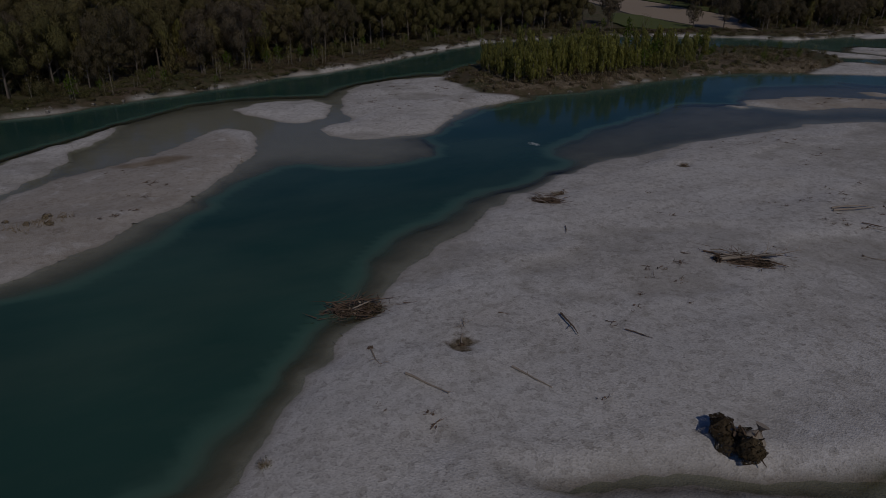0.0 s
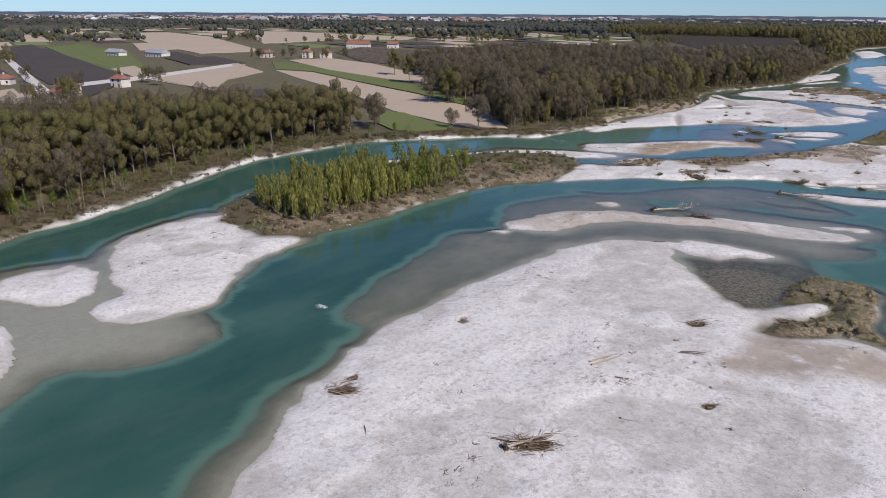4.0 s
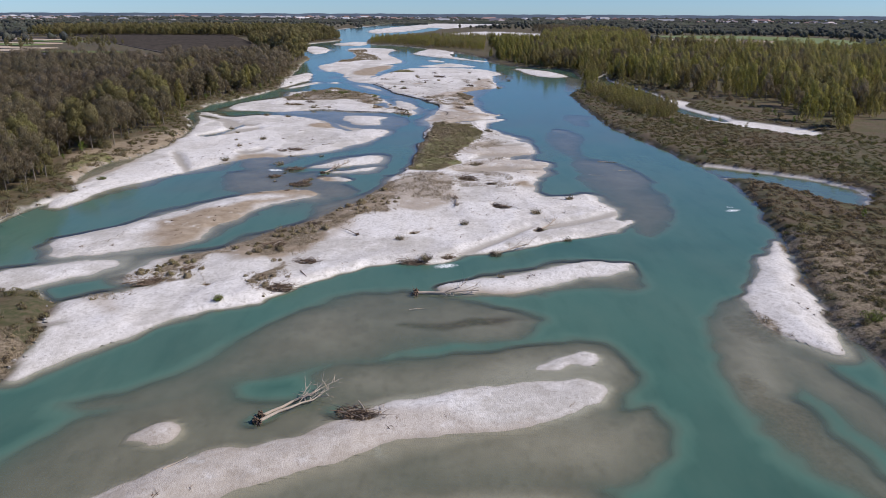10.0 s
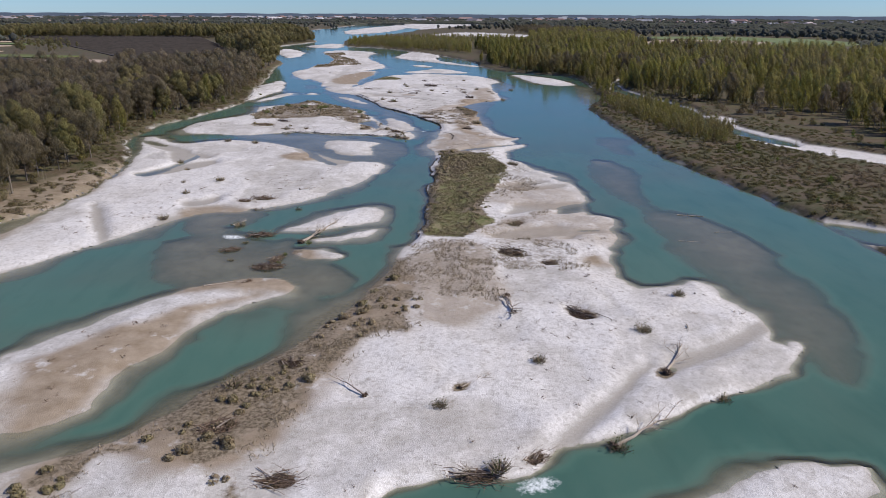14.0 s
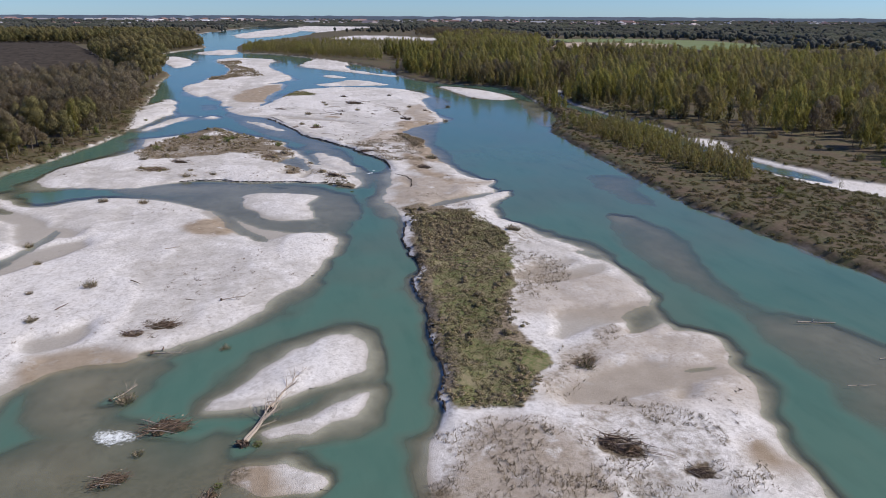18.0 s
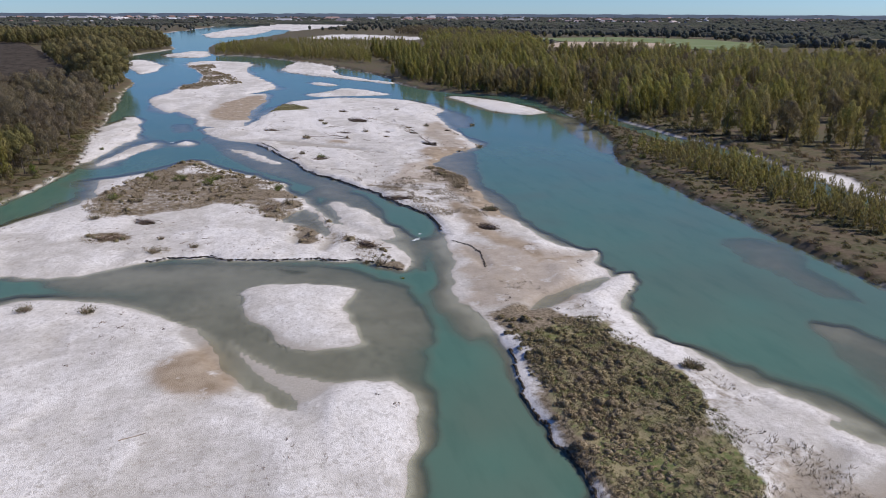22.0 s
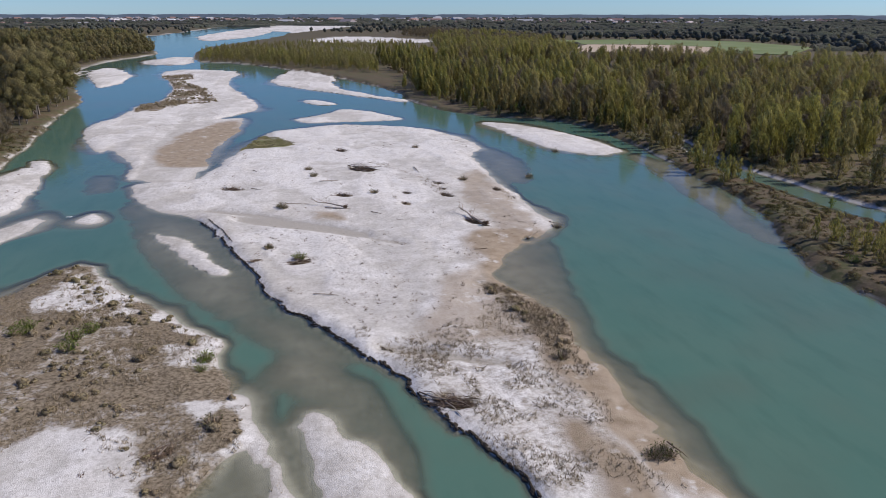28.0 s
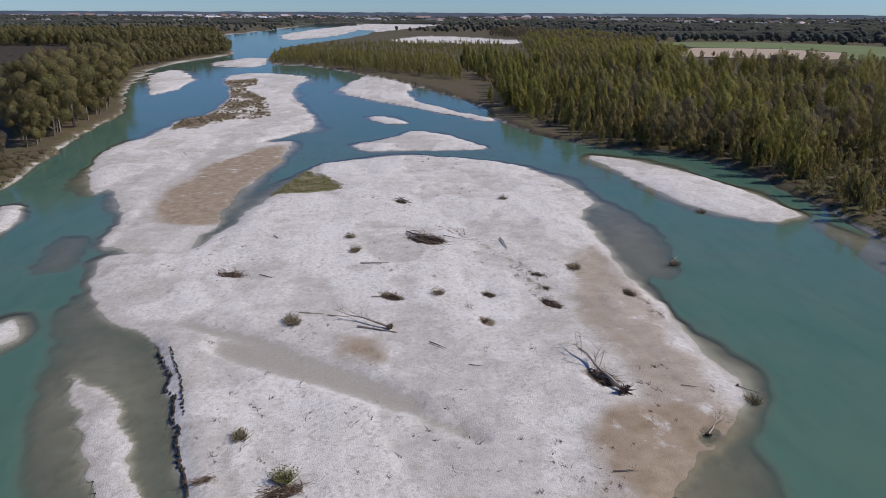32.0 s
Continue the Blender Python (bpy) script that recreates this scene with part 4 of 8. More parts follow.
shallow("shelf_g", [(44.5, 456.8), (53.5, 450.9), (52.1, 421.8), (45.5, 401.8), (40.9, 407.5), (40.1, 426.5)], -0.2)
shallow("shelf_h", [(-67.8, 264.2), (-54.6, 273.0), (-35.4, 267.4), (-20.2, 260.6), (-8.1, 251.6), (-7.1, 242.3), (-7.2, 230.7), (-10.2, 222.2), (-12.6, 224.8), (-17.0, 227.5), (-25.4, 230.0), (-32.8, 236.6), (-40.1, 246.7), (-49.7, 255.5)], -0.14)
shallow("shelf_i", [(56.9, 260.9), (65.8, 261.9), (68.6, 250.0), (57.6, 238.6), (52.7, 246.3)], -0.3)
shallow("shelf_j", [(56.3, 263.1), (63.5, 250.2), (61.4, 227.0), (54.1, 232.5)], -0.33)
shallow("shelf_k", [(48.1, 223.5), (55.6, 210.0), (46.4, 177.9), (49.4, 167.6), (44.1, 161.7), (44.4, 170.0), (39.7, 184.9), (40.4, 206.6)], -0.27)
shallow("shelf_l", [(-19.5, 53.3), (-16.8, 61.1), (-9.4, 67.3), (0.7, 69.0), (17.3, 61.4), (18.1, 58.6), (13.6, 54.7), (1.0, 51.1), (-5.8, 46.8), (-16.2, 42.9), (-24.7, 36.2), (-35.9, 36.1), (-31.3, 38.6), (-24.4, 44.7)], -0.2)
shallow("shelf_m", [(-10.2, 45.8), (9.3, 48.9), (25.9, 53.6), (27.3, 45.0), (23.4, 36.4), (-6.6, 36.3)], -0.12)
shallow("shelf_n", [(43.4, 61.6), (50.7, 67.8), (53.1, 56.2), (41.1, 36.5), (36.8, 36.6), (39.0, 47.0)], -0.15)
shallow("shelf_o", [(39.4, 151.2), (55.7, 145.9), (57.3, 118.4), (45.8, 95.4), (42.9, 101.1), (42.6, 122.1)], -0.25)
shallow("mudflat", [(-51.7, 169), (-46.1, 173.2), (-38.7, 170.7), (-34, 169.9), (-37, 164.8), (-38.8, 159.5), (-41.8, 153.6), (-46.3, 154.4)])
shallow("lagoon", [(7.6, 4.9), (13, 10.5), (22.7, 14), (22.1, -0.8), (20.6, -5.4), (14.1, -1.5)])
shallow("chute_flat", [(-51.4, 149.9), (-45.5, 154.3), (-38.1, 159.2), (-31.2, 150.3), (-25.5, 152.3), (-20.8, 140.8), (-16, 135.5), (-13.9, 131.2), (-16.1, 126.3), (-22, 124.2), (-43.2, 128)])
shallow("wet_p", [(21.7, 366), (33.1, 364.6), (32.8, 349.8), (30.3, 339.2), (26.4, 331.2), (14.4, 332.9), (17.5, 344.9)])
zone("brush", [(-45.4, 73.4), (-42.6, 78.6), (-38.2, 82.1), (-32.1, 88), (-28.9, 93.1), (-23.7, 101.7), (-17.4, 112.1), (-13, 120.7), (-8.4, 130.8), (-3.8, 122.1), (-2.8, 112.2), (-8.7, 109.9), (-14.4, 101.8), (-17.9, 94.8), (-18.2, 88.7), (-26.3, 88.7), (-31.9, 87.3), (-36.6, 78.6), (-39.9, 73.4), (-43.2, 69.7)])
zone("stony", [(-7.4, 134.7), (-2, 149.3), (5.2, 149.1), (10.2, 139.7), (8.3, 118.3), (2.1, 110.3), (-2.2, 113), (-6, 123.9)])
zone("turf", [(16.8, 232.2), (19.8, 219), (19.4, 204.3), (14.4, 189), (9, 176.1), (5, 168.5), (11.3, 162.6), (8.2, 157), (4.3, 150.6), (-2.7, 151.9), (-1.8, 158.8), (-1.3, 167.2), (-0, 177.7), (1.6, 191.4), (2.9, 209.9), (4.5, 228.7)])
zone("brush", [(-69.5, 311), (-67.4, 324.7), (-62.3, 341.5), (-55, 357.9), (-49.7, 364.6), (-38, 344.4), (-24.2, 325), (-20.9, 305.1), (-23.2, 295.5), (-26.7, 290.7), (-33.6, 300.3), (-39.6, 309.4), (-49.8, 306.5), (-57.8, 329.1), (-57, 300.9), (-66.2, 305.3)])
zone("brush", [(-24.1, 293.4), (-18, 294.3), (-16, 281.3), (-8.2, 272.5), (-6.1, 255.7), (-7.3, 253.7), (-12.3, 259.4), (-13.3, 269), (-18.8, 285.8)])
zone("tuft", [(-6.5, 322.6), (8.7, 315.7), (12.6, 298.5), (12.5, 285.2), (2.6, 287.4), (1.9, 301)])
zone("silt", [(15.5, 338.6), (21.8, 332.3), (22.2, 317.8), (17.5, 310.5), (13.7, 321.6)])
zone("turf", [(-34.4, 463.1), (-31.4, 480.1), (-22.3, 492.9), (-14, 478.6), (-10.8, 469.2), (-22.8, 464.7), (-32.7, 460.3)])
zone("sand", [(-54.5, 476), (-47, 510.6), (-31.5, 537.8), (-29.4, 501), (-36.7, 468.7), (-35.7, 442.4), (-42.2, 441), (-53.3, 452.6)])
zone("brush", [(-92.2, 752.4), (-74.4, 762.7), (-67.3, 721.3), (-73.6, 708.7), (-54.6, 656.1), (-43.5, 592.5), (-59.4, 582.5), (-66.8, 563.7), (-76.9, 557.9), (-79.1, 591.2), (-70.1, 604.3), (-72.2, 657.8), (-80.6, 709.3)])
zone("sand", [(-41.4, -100.9), (-42.3, -88.2), (-37.2, -90.7), (-36.7, -98.6)])
zone("brush", [(-24.9, -112.1), (-23, -104.9), (-18.7, -106.5), (-21.2, -111.3)])
zone("sand", [(-50.7, 101.5), (-43.7, 114.2), (-34.5, 121.8), (-27.3, 127.5), (-32.5, 117.9), (-37.6, 108.6), (-40.7, 101.6)])
zone("brush", [(-26.6, 75.5), (-22.9, 76.5), (-23.2, 82.1), (-22.4, 85.3), (-20.7, 82.2), (-20, 76.5), (-17.5, 73), (-18.3, 69.4), (-20.7, 66.5), (-23.2, 68.1)])
zone("dirt", [(-20, 94.8), (-15.4, 109.9), (-7.2, 114.5), (-2.8, 112.2), (-9.4, 107.8), (-15.7, 100), (-17.9, 94.8), (-18.2, 88.7)])
zone("sand", [(18, 340.6), (34.6, 351.7), (26.1, 331.3), (24.4, 309), (24.5, 295.8), (24.4, 282.4), (16.5, 284.3), (16.4, 295.5), (15.1, 308.2)])
zone("sand", [(-5.9, 64.1), (-0.9, 69.9), (4.2, 68.2), (14.3, 67), (26.1, 70.8), (40.2, 78.9), (32.3, 64.2)])
zone("halfsand", [(-37.1, 11.1), (-36.5, 20.3), (-33.7, 29.5), (-28.7, 35.9), (-20.4, 42.6), (-7.1, 37.4), (4.6, 35.1), (25.1, 33.6), (26.2, 25.9), (11.3, 22), (0.8, 19.6), (-7, 12.8), (-13.3, 6.1), (-32.7, 4.8)])
zone("brush", [(7.6, 4.9), (13, 10.5), (22.7, 14), (22.1, -0.8), (20.6, -5.4), (14.1, -1.5)])
zone("heath", [(22.7, 14), (33.6, 14.9), (35, -3), (37.1, -6.4), (29.1, -8.9), (25.2, -12.5), (29.3, -4.8), (29.9, 3.3), (25.6, 3), (21.9, -1.7)])
zone("brush", [(38.6, 45.8), (41.8, 44.3), (43.3, 36.3), (44, 28.3), (45.1, 22.7), (47.1, 16.9), (43.9, 17.6), (42.4, 20.4), (39, 27.9), (38, 34.5)])
zone("halfsand", [(-5.3, -119.2), (-9.8, -113.2), (-14.4, -106.1), (-21, -97.3), (-29.6, -88.7), (-40.7, -80.9), (-54.5, -83.2), (-47, -89.6), (-40.9, -100.1), (-39.7, -106.8), (-25.4, -117.1)])
zone("brush", [(-24.7, -93.8), (-32, -87.9), (-41, -81.3), (-43.1, -78.9), (-34.8, -82.6), (-26.5, -88.5), (-21.9, -93.4)])
zone("sand", [(26.2, 172.9), (33.6, 176.7), (32.1, 171.8), (25.1, 166.1)])
zone("sand", [(26.5, 142.8), (28.6, 136.1), (25.9, 133.6), (23, 137)])
zone("sand", [(14.8, 257), (26.8, 258.3), (30.2, 259.7), (24.4, 254.7), (16.6, 254)])
zone("sand", [(-9.4, 385.8), (-4.9, 383.6), (-2.8, 378.7), (-5.6, 378.2), (-8.5, 381.6)])
zone("sand", [(-42.9, 230.2), (-34.6, 239.4), (-31.4, 224.9), (-35, 221), (-42, 223.7)])
zone("halfsand", [(-52.9, 172.3), (-45, 167.8), (-38.7, 170.7), (-34.1, 170.4), (-37.6, 165.4), (-41.4, 160), (-48.9, 161.4)])
zone("brush", [(-24.3, 287), (-18, 294.3), (-15.6, 285), (-20.4, 275.3), (-24.1, 274.5)])
zone("stony", [(-81.1, 133.1), (-81.5, 158), (-79.8, 172.9), (-77.7, 194.5), (-84.4, 224.8), (-91.2, 201.4), (-96, 181.3), (-100, 164.8)])
zone("turf", [(-88.4, 145.3), (-88.6, 157.9), (-85.1, 165), (-90.2, 170.1), (-95, 164.9), (-94.5, 155.5)])
zone("halfsand", [(17.4, 197.2), (32.3, 187.8), (33.2, 174.8), (25, 171.6), (16.2, 171.8), (10.4, 175.8)])
zone("halfsand", [(10, 159.6), (27.2, 172.7), (35.6, 162.9), (33.7, 152.2), (29.8, 145.8), (6.3, 150.2)])
zone("tuft", [(10.4, 160.6), (22.3, 172.2), (24.8, 166.2), (16.8, 159.4), (10.1, 151.3), (7.4, 152.6)])
zone("brush", [(14.6, 338.8), (22.6, 334.5), (22.9, 319.5), (18.2, 310.4), (15.6, 317.5), (14.5, 329.4)])
zone("tuft", [(7.5, 438.4), (14.9, 431.9), (20.2, 417.6), (23, 403.4), (23.1, 390), (20.8, 394.3), (17.6, 414.8), (10.9, 426.8)])
zone("tuft", [(35.4, 404.8), (37.8, 394.9), (36.4, 381.3), (35.5, 386.8)])
zone("brush", [(4.2, 227), (13.9, 234.7), (16.6, 223), (6.1, 199.2), (-0, 184.2), (-0.8, 191.8)])
zone("silt", [(-53.6, 174), (-46.9, 176.2), (-38.9, 171.9), (-33.8, 170.7), (-36.8, 165.3), (-38.8, 159.5), (-41.8, 153.6), (-46.3, 154.4)])
zone("halfsand", [(28.8, 367.3), (35.5, 364.2), (35.8, 353.8), (33, 347.5), (11.8, 349.6), (19.8, 357.3)])
zone("tuft", [(33.4, 366.9), (36.2, 361.8), (35.8, 354.7), (31.9, 354.2), (30.8, 360.2)])
zone("halfsand", [(18.2, 263.2), (30.7, 260.4), (26.8, 252.9), (13.2, 243.1), (8.7, 246), (9.9, 254.3)])
zone("pasture", [(-340, -160), (-215, -20), (-178, 62), (-130, 72), (-110, 85), (-165, 135), (-235, 190), (-340, 330), (-420, 560), (-800, 1000), (-1500, 900), (-1500, -300)])
zone("brush", [(-56.6, 70.1), (-51.8, 72.8), (-46.7, 75.7), (-38, 79.6), (-34.3, 81.2), (-32.5, 74.4), (-38, 71.6), (-40.7, 66.5), (-42.8, 63.7), (-47.7, 65.9), (-52.6, 64.1)])
zone("halfsand", [(-48.7, 67.7), (-43.1, 66.5), (-39, 62.1), (-41.3, 61), (-46, 63.1)])
zone("brush", [(-65.4, 287.3), (-62.2, 290), (-56.2, 288.6), (-55.5, 283.3), (-60.7, 282.9)])
zone("dirt", [(-52.5, 279.5), (-46, 276.5), (-46.8, 274.1), (-50.9, 275.4)])
zone("tuft", [(-22.6, 290.8), (-15.8, 283.1), (-10.5, 268.3), (-6.7, 255.8), (-10.5, 261.5), (-16.8, 274.4)])
zone("dirt", [(7.6, 4.9), (13, 10.5), (22.7, 14), (22.1, -0.8), (20.6, -5.4), (14.1, -1.5)])
zone("speck", [(-6.4, 310.7), (6.2, 298.9), (7.3, 272.3), (8.6, 254.6), (24.4, 254.7), (26.8, 252.9), (13.2, 243.1), (7.8, 239), (0.8, 240.6), (2, 251.6), (4.7, 269.5), (3.2, 291.8)])
zone("speck", [(4, 330.6), (10.9, 337.7), (19.3, 341.8), (23.4, 334.2), (24.5, 323), (22.8, 314.8), (0.5, 318.7)])
zone("tuft", [(14, 341.2), (20.2, 334.8), (23, 326.3), (23.4, 317.8), (18.5, 317.1), (16.1, 324.5), (12.7, 332.5)])
zone("tuft", [(-9.3, 322.8), (-7, 325.8), (-4, 323.5), (-5.3, 321.1)])
zone("sand", [(9.8, 300.9), (16.4, 296.6), (16.3, 277.7), (18.3, 266.4), (20.6, 256.9), (16, 255.4), (13.3, 264.4), (9.9, 279.2)])
zone("speck", [(-17.9, 94.8), (-8.7, 109.9), (6.5, 137.4), (31.3, 196.6), (32.4, 172.1), (35.6, 153.1), (42.4, 137.9), (44, 120), (23, 102.1), (6.7, 95), (-10.9, 83.4)])
zone("speck", [(-67.8, 212.6), (-62.5, 221.7), (-43.9, 218.3), (-31.8, 206.1), (-19.6, 214), (-16.3, 203.3), (-29.4, 177.4), (-38.9, 171.9), (-54.7, 177.1)])
zone("speck", [(-63.3, 286.8), (-55, 286.6), (-44.5, 305.2), (-25.1, 287.2), (-15.4, 274.1), (-7.9, 256.1), (-14.3, 262.4), (-29.6, 268.5), (-49.4, 274.4), (-58.6, 272.5)])
zone("muck", [(7.6, 4.9), (13, 10.5), (22.7, 14), (22.1, -0.8), (20.6, -5.4), (14.1, -1.5)])
zone("muck", [(-2.2, 57.5), (4, 60.2), (12.6, 60.8), (18, 59.7), (12, 57.4), (3.7, 55.9)])
zone("muck", [(-27, 265.9), (-23.2, 264.4), (-20.9, 260.8), (-23.5, 259.6), (-25.8, 261.9)])
zone("muck", [(7.5, 8.4), (11.1, 14.5), (16.9, 19.2), (24.6, 20.7), (24.2, 16.3), (21.2, 8.5)])
zone("tuft", [(-6.3, 147.5), (5.6, 150), (8, 138.2), (7.2, 120.4), (-5.2, 122.6), (-8.3, 136.3)])
zone("dirt", [(4.9, 231.2), (9.1, 232.9), (13.2, 218.4), (9.4, 205.2), (4.8, 190.8), (1.4, 180.4), (-1.6, 181.1), (0.4, 196.2)])
zone("speck", [(7.6, 154.7), (22.3, 166.5), (34.3, 162.2), (27.1, 141.7), (26.9, 128), (39.5, 121.8), (34.1, 115.6), (7.2, 120.4), (7.3, 145.1)])
zone("tuft", [(18.9, 203.9), (27.9, 194.7), (16.4, 177.6), (8.7, 173.6)])
zone("dirt", [(-71.3, 322.1), (-59.5, 345.4), (-39.8, 337.5), (-21.6, 300.1), (-24.4, 292.5), (-36.7, 309), (-53, 300.8), (-65.4, 300.7)])
zone("brush", [(-60.1, -34.4), (-55.7, -28.7), (-53.3, -21.6), (-52.9, -11.7), (-54.1, -0.8), (-54.1, 7.5), (-54.2, 19.7), (-52.2, 30.8), (-45.8, 40.5), (-45.5, 52.4), (-58, 58.1), (-70.5, 39.3), (-70.4, 14.6), (-73.7, -6.1), (-73.4, -26.1)])
zone("dirt", [(68.1, 100.9), (77.3, 93.5), (83.2, 86.6), (64, 49.5), (54.7, 48.8), (61.7, 67.1)])
zone("stony", [(37.7, 426.1), (38.7, 404.5), (36.4, 381.3), (35, 359.8), (33.9, 348.8), (22.5, 349.9), (24.2, 360.9), (26.1, 379), (27.6, 402.9)])
zone("speck", [(37.7, 426.1), (38.7, 404.5), (36.4, 381.3), (35, 359.8), (33.9, 348.8), (17.4, 350.4), (18.2, 361.5), (18.7, 379.7), (23, 403.4)])
zone("muck", [(29.6, -88.6), (30.4, -83.8), (34, -76.2), (40.1, -66.7), (47, -58.4), (53.2, -52.7), (57.9, -48.2), (59.4, -52.8), (54.7, -56.3), (46.8, -63.2), (38, -72.7), (33.9, -79.1)])
zone("silt", [(-51.4, 149.9), (-45.5, 154.3), (-38.1, 159.2), (-31.2, 150.3), (-25.5, 152.3), (-20.8, 140.8), (-16, 135.5), (-13.9, 131.2), (-16.1, 126.3), (-22, 124.2), (-43.2, 128)])
zone("dirt", [(-42.6, 148.3), (-35.8, 151.2), (-30.3, 144.9), (-26.8, 152.5), (-24.1, 152), (-26.4, 137.4), (-31.5, 135.2), (-38.4, 141.6)])
zone("heath", [(1.7, 238.3), (7.9, 240.2), (13.1, 237.3), (15.1, 226.6), (16, 216.9), (13.1, 207.3), (2.5, 209.7), (3.7, 220.8), (2.6, 230.8)])
zone("heath", [(3.8, 232.4), (17.6, 233), (20.4, 212.2), (12.3, 181.1), (10.6, 159.9), (5.6, 150), (-4.4, 151.7), (-2.5, 175.5)])
zone("sand", [(-9.1, 145.6), (-4.2, 136.8), (-4.3, 120.4), (-13.2, 111.5), (-16.3, 101.1), (-16.5, 93.8), (-23.7, 94), (-20.3, 88.7), (-20.4, 84.2), (-27.1, 82.8), (-33.6, 86.4), (-35.5, 81.5), (-40.5, 80), (-42.8, 84.2), (-37.5, 89.3), (-30.5, 99), (-22.9, 108.5), (-15.6, 120.8)])
zone("heath", [(-9.1, 145.6), (-5.1, 136.8), (-10.9, 122.7), (-17.9, 113.3), (-20.2, 101.2), (-18.1, 96.1), (-23.7, 94), (-20.7, 85.9), (-27.4, 83.6), (-29, 92.1), (-33.9, 87.3), (-38.1, 80.8), (-41.4, 81.7), (-37.5, 89.3), (-30.5, 99), (-22.9, 108.5), (-15.6, 120.8)])
zone("sand", [(18.6, 366.4), (33.1, 364.6), (32.8, 349.8), (30.3, 339.2), (26.4, 331.2), (14.4, 332.9), (16.3, 345.1)])
zone("speck", [(23.6, -28.1), (22.4, -14.6), (25.5, -12.4), (32.9, -11.4), (41.2, -11.5), (40.7, -19.4)])
zone("stony", [(23.6, -28.1), (24.3, -15.9), (27.6, -11.3), (32.9, -11.4), (41.2, -11.5), (40.7, -19.4)])
zone("speck", [(7.5, -84.8), (2.6, -69.7), (-4.1, -49.2), (1.1, -27.8), (25.2, -16.9), (39.7, -30.4), (35.2, -59.9), (26, -76.4), (20.5, -90.9)])
zone("tuft", [(3.4, 250.5), (11.5, 248.7), (18.2, 236.2), (20.6, 221.5), (26, 206.1), (24.6, 204.7), (13.1, 207.3), (16, 216.9), (15.1, 226.6), (13.8, 238.9)])
zone("tuft", [(6, 148.6), (16.5, 151.4), (23.5, 145.3), (24.6, 138.9), (22.8, 132.1), (3.8, 135.7)])
zone("stony", [(6.1, 269.2), (12, 264.7), (21.7, 262.4), (26.2, 253.1), (17, 244.1), (18.7, 236.5), (0.8, 240.6), (2, 251.6)])
zone("stony", [(12.7, 344.4), (21.9, 349.3), (29.6, 344.6), (27.8, 322.4), (25.3, 314.3), (-1.5, 319.1), (4, 330.6)])
zone("sand", [(-30.4, 93), (-27.4, 104), (-22.3, 113.3), (-14.5, 126.9), (-7.7, 129), (-5.5, 116.3), (-8, 109.4), (-14.6, 103.6), (-16.8, 95.9), (-18.9, 87.6), (-20.8, 86.3), (-24.5, 88.3)])
zone("dirt", [(-30.4, 93), (-27.4, 104), (-22.3, 113.3), (-14.5, 126.9), (-9.7, 124), (-14, 110), (-19.6, 103.6), (-22, 95.9), (-22.8, 88.3)])
zone("sand", [(-38.2, 81.2), (-35.6, 88.8), (-27.2, 98.4), (-18.2, 116.3), (-7.7, 127.3), (-2.9, 113.1), (-10.8, 107.5), (-15.7, 96.7), (-18.0, 85.4), (-22.1, 83.0), (-23.5, 86.5), (-31.7, 88.7), (-35.6, 81.9)])
zone("tuft", [(-38.2, 81.2), (-35.6, 88.8), (-27.2, 98.4), (-18.2, 116.3), (-7.7, 127.3), (-2.9, 113.1), (-10.8, 107.5), (-15.7, 96.7), (-18.0, 85.4), (-22.1, 83.0), (-23.5, 86.5), (-31.7, 88.7), (-35.6, 81.9)])
zone("stony", [(-7.9, 136.1), (-2.0, 147.7), (8.1, 147.4), (9.4, 132.9), (6.4, 115.5), (2.4, 113.8), (-2.2, 113.0), (-6.0, 126.1)])
zone("sand", [(-52.7, 102.4), (-46.8, 107.8), (-40.8, 115.9), (-30.5, 123.3), (-34.5, 112.2), (-37.5, 104.6), (-38.6, 94.6), (-42.4, 89.5), (-45.5, 89.2)])
zone("muck", [(1.9, 8), (7.4, 5.9), (11.1, 0.1), (13.9, -1.7), (17.3, -5.5), (20.1, -5.9), (21.3, -1.3), (23.8, 3.3), (23.9, 14.9), (19.1, 21.1), (12.3, 15.6), (7.7, 11.7)])
shallow("lagoon", [(1.9, 8), (7.4, 5.9), (11.1, 0.1), (13.9, -1.7), (17.3, -5.5), (20.1, -5.9), (21.3, -1.3), (23.8, 3.3), (23.9, 14.9), (19.1, 21.1), (12.3, 15.6), (7.7, 11.7)], -0.07)
zone("dirt", [(37.5, 39.3), (39.2, 44.8), (42.4, 44.7), (43.7, 32.7), (44.5, 22.1), (46.2, 15.8), (42.6, 18.2), (38.4, 25.1)])
zone("dirt", [(42.6, 58.7), (48.7, 64.1), (51, 57.2), (51.3, 50.4), (44.3, 51.9)])
zone("tuft", [(14.7, 336), (18.6, 328.3), (21.3, 317.8), (18.1, 301.9), (17.3, 291.1), (16.9, 285), (5.8, 287.5), (2.8, 297.4), (-2.7, 318.1), (2.6, 322), (10.9, 325.9)])
zone("sand", [(19.7, 324.3), (22.3, 316.2), (21.3, 304.1), (21.1, 294.6), (22.5, 284.8), (17.8, 284.6), (17.2, 293.4), (17.3, 306.4), (16.9, 321.1)])
zone("dirt", [(16.7, 336), (20.6, 328.3), (22.3, 317.8), (18.5, 306), (16, 320)])
field("tan_field_a", [(-365.3, 183.4), (-332.4, 190.2), (-255.1, 164.6), (-195.1, 147.3), (-133.3, 124.3), (-97.1, 92.7), (-116.3, 85.5), (-158.4, 96.4), (-219.5, 125.8), (-309.2, 159.8)])
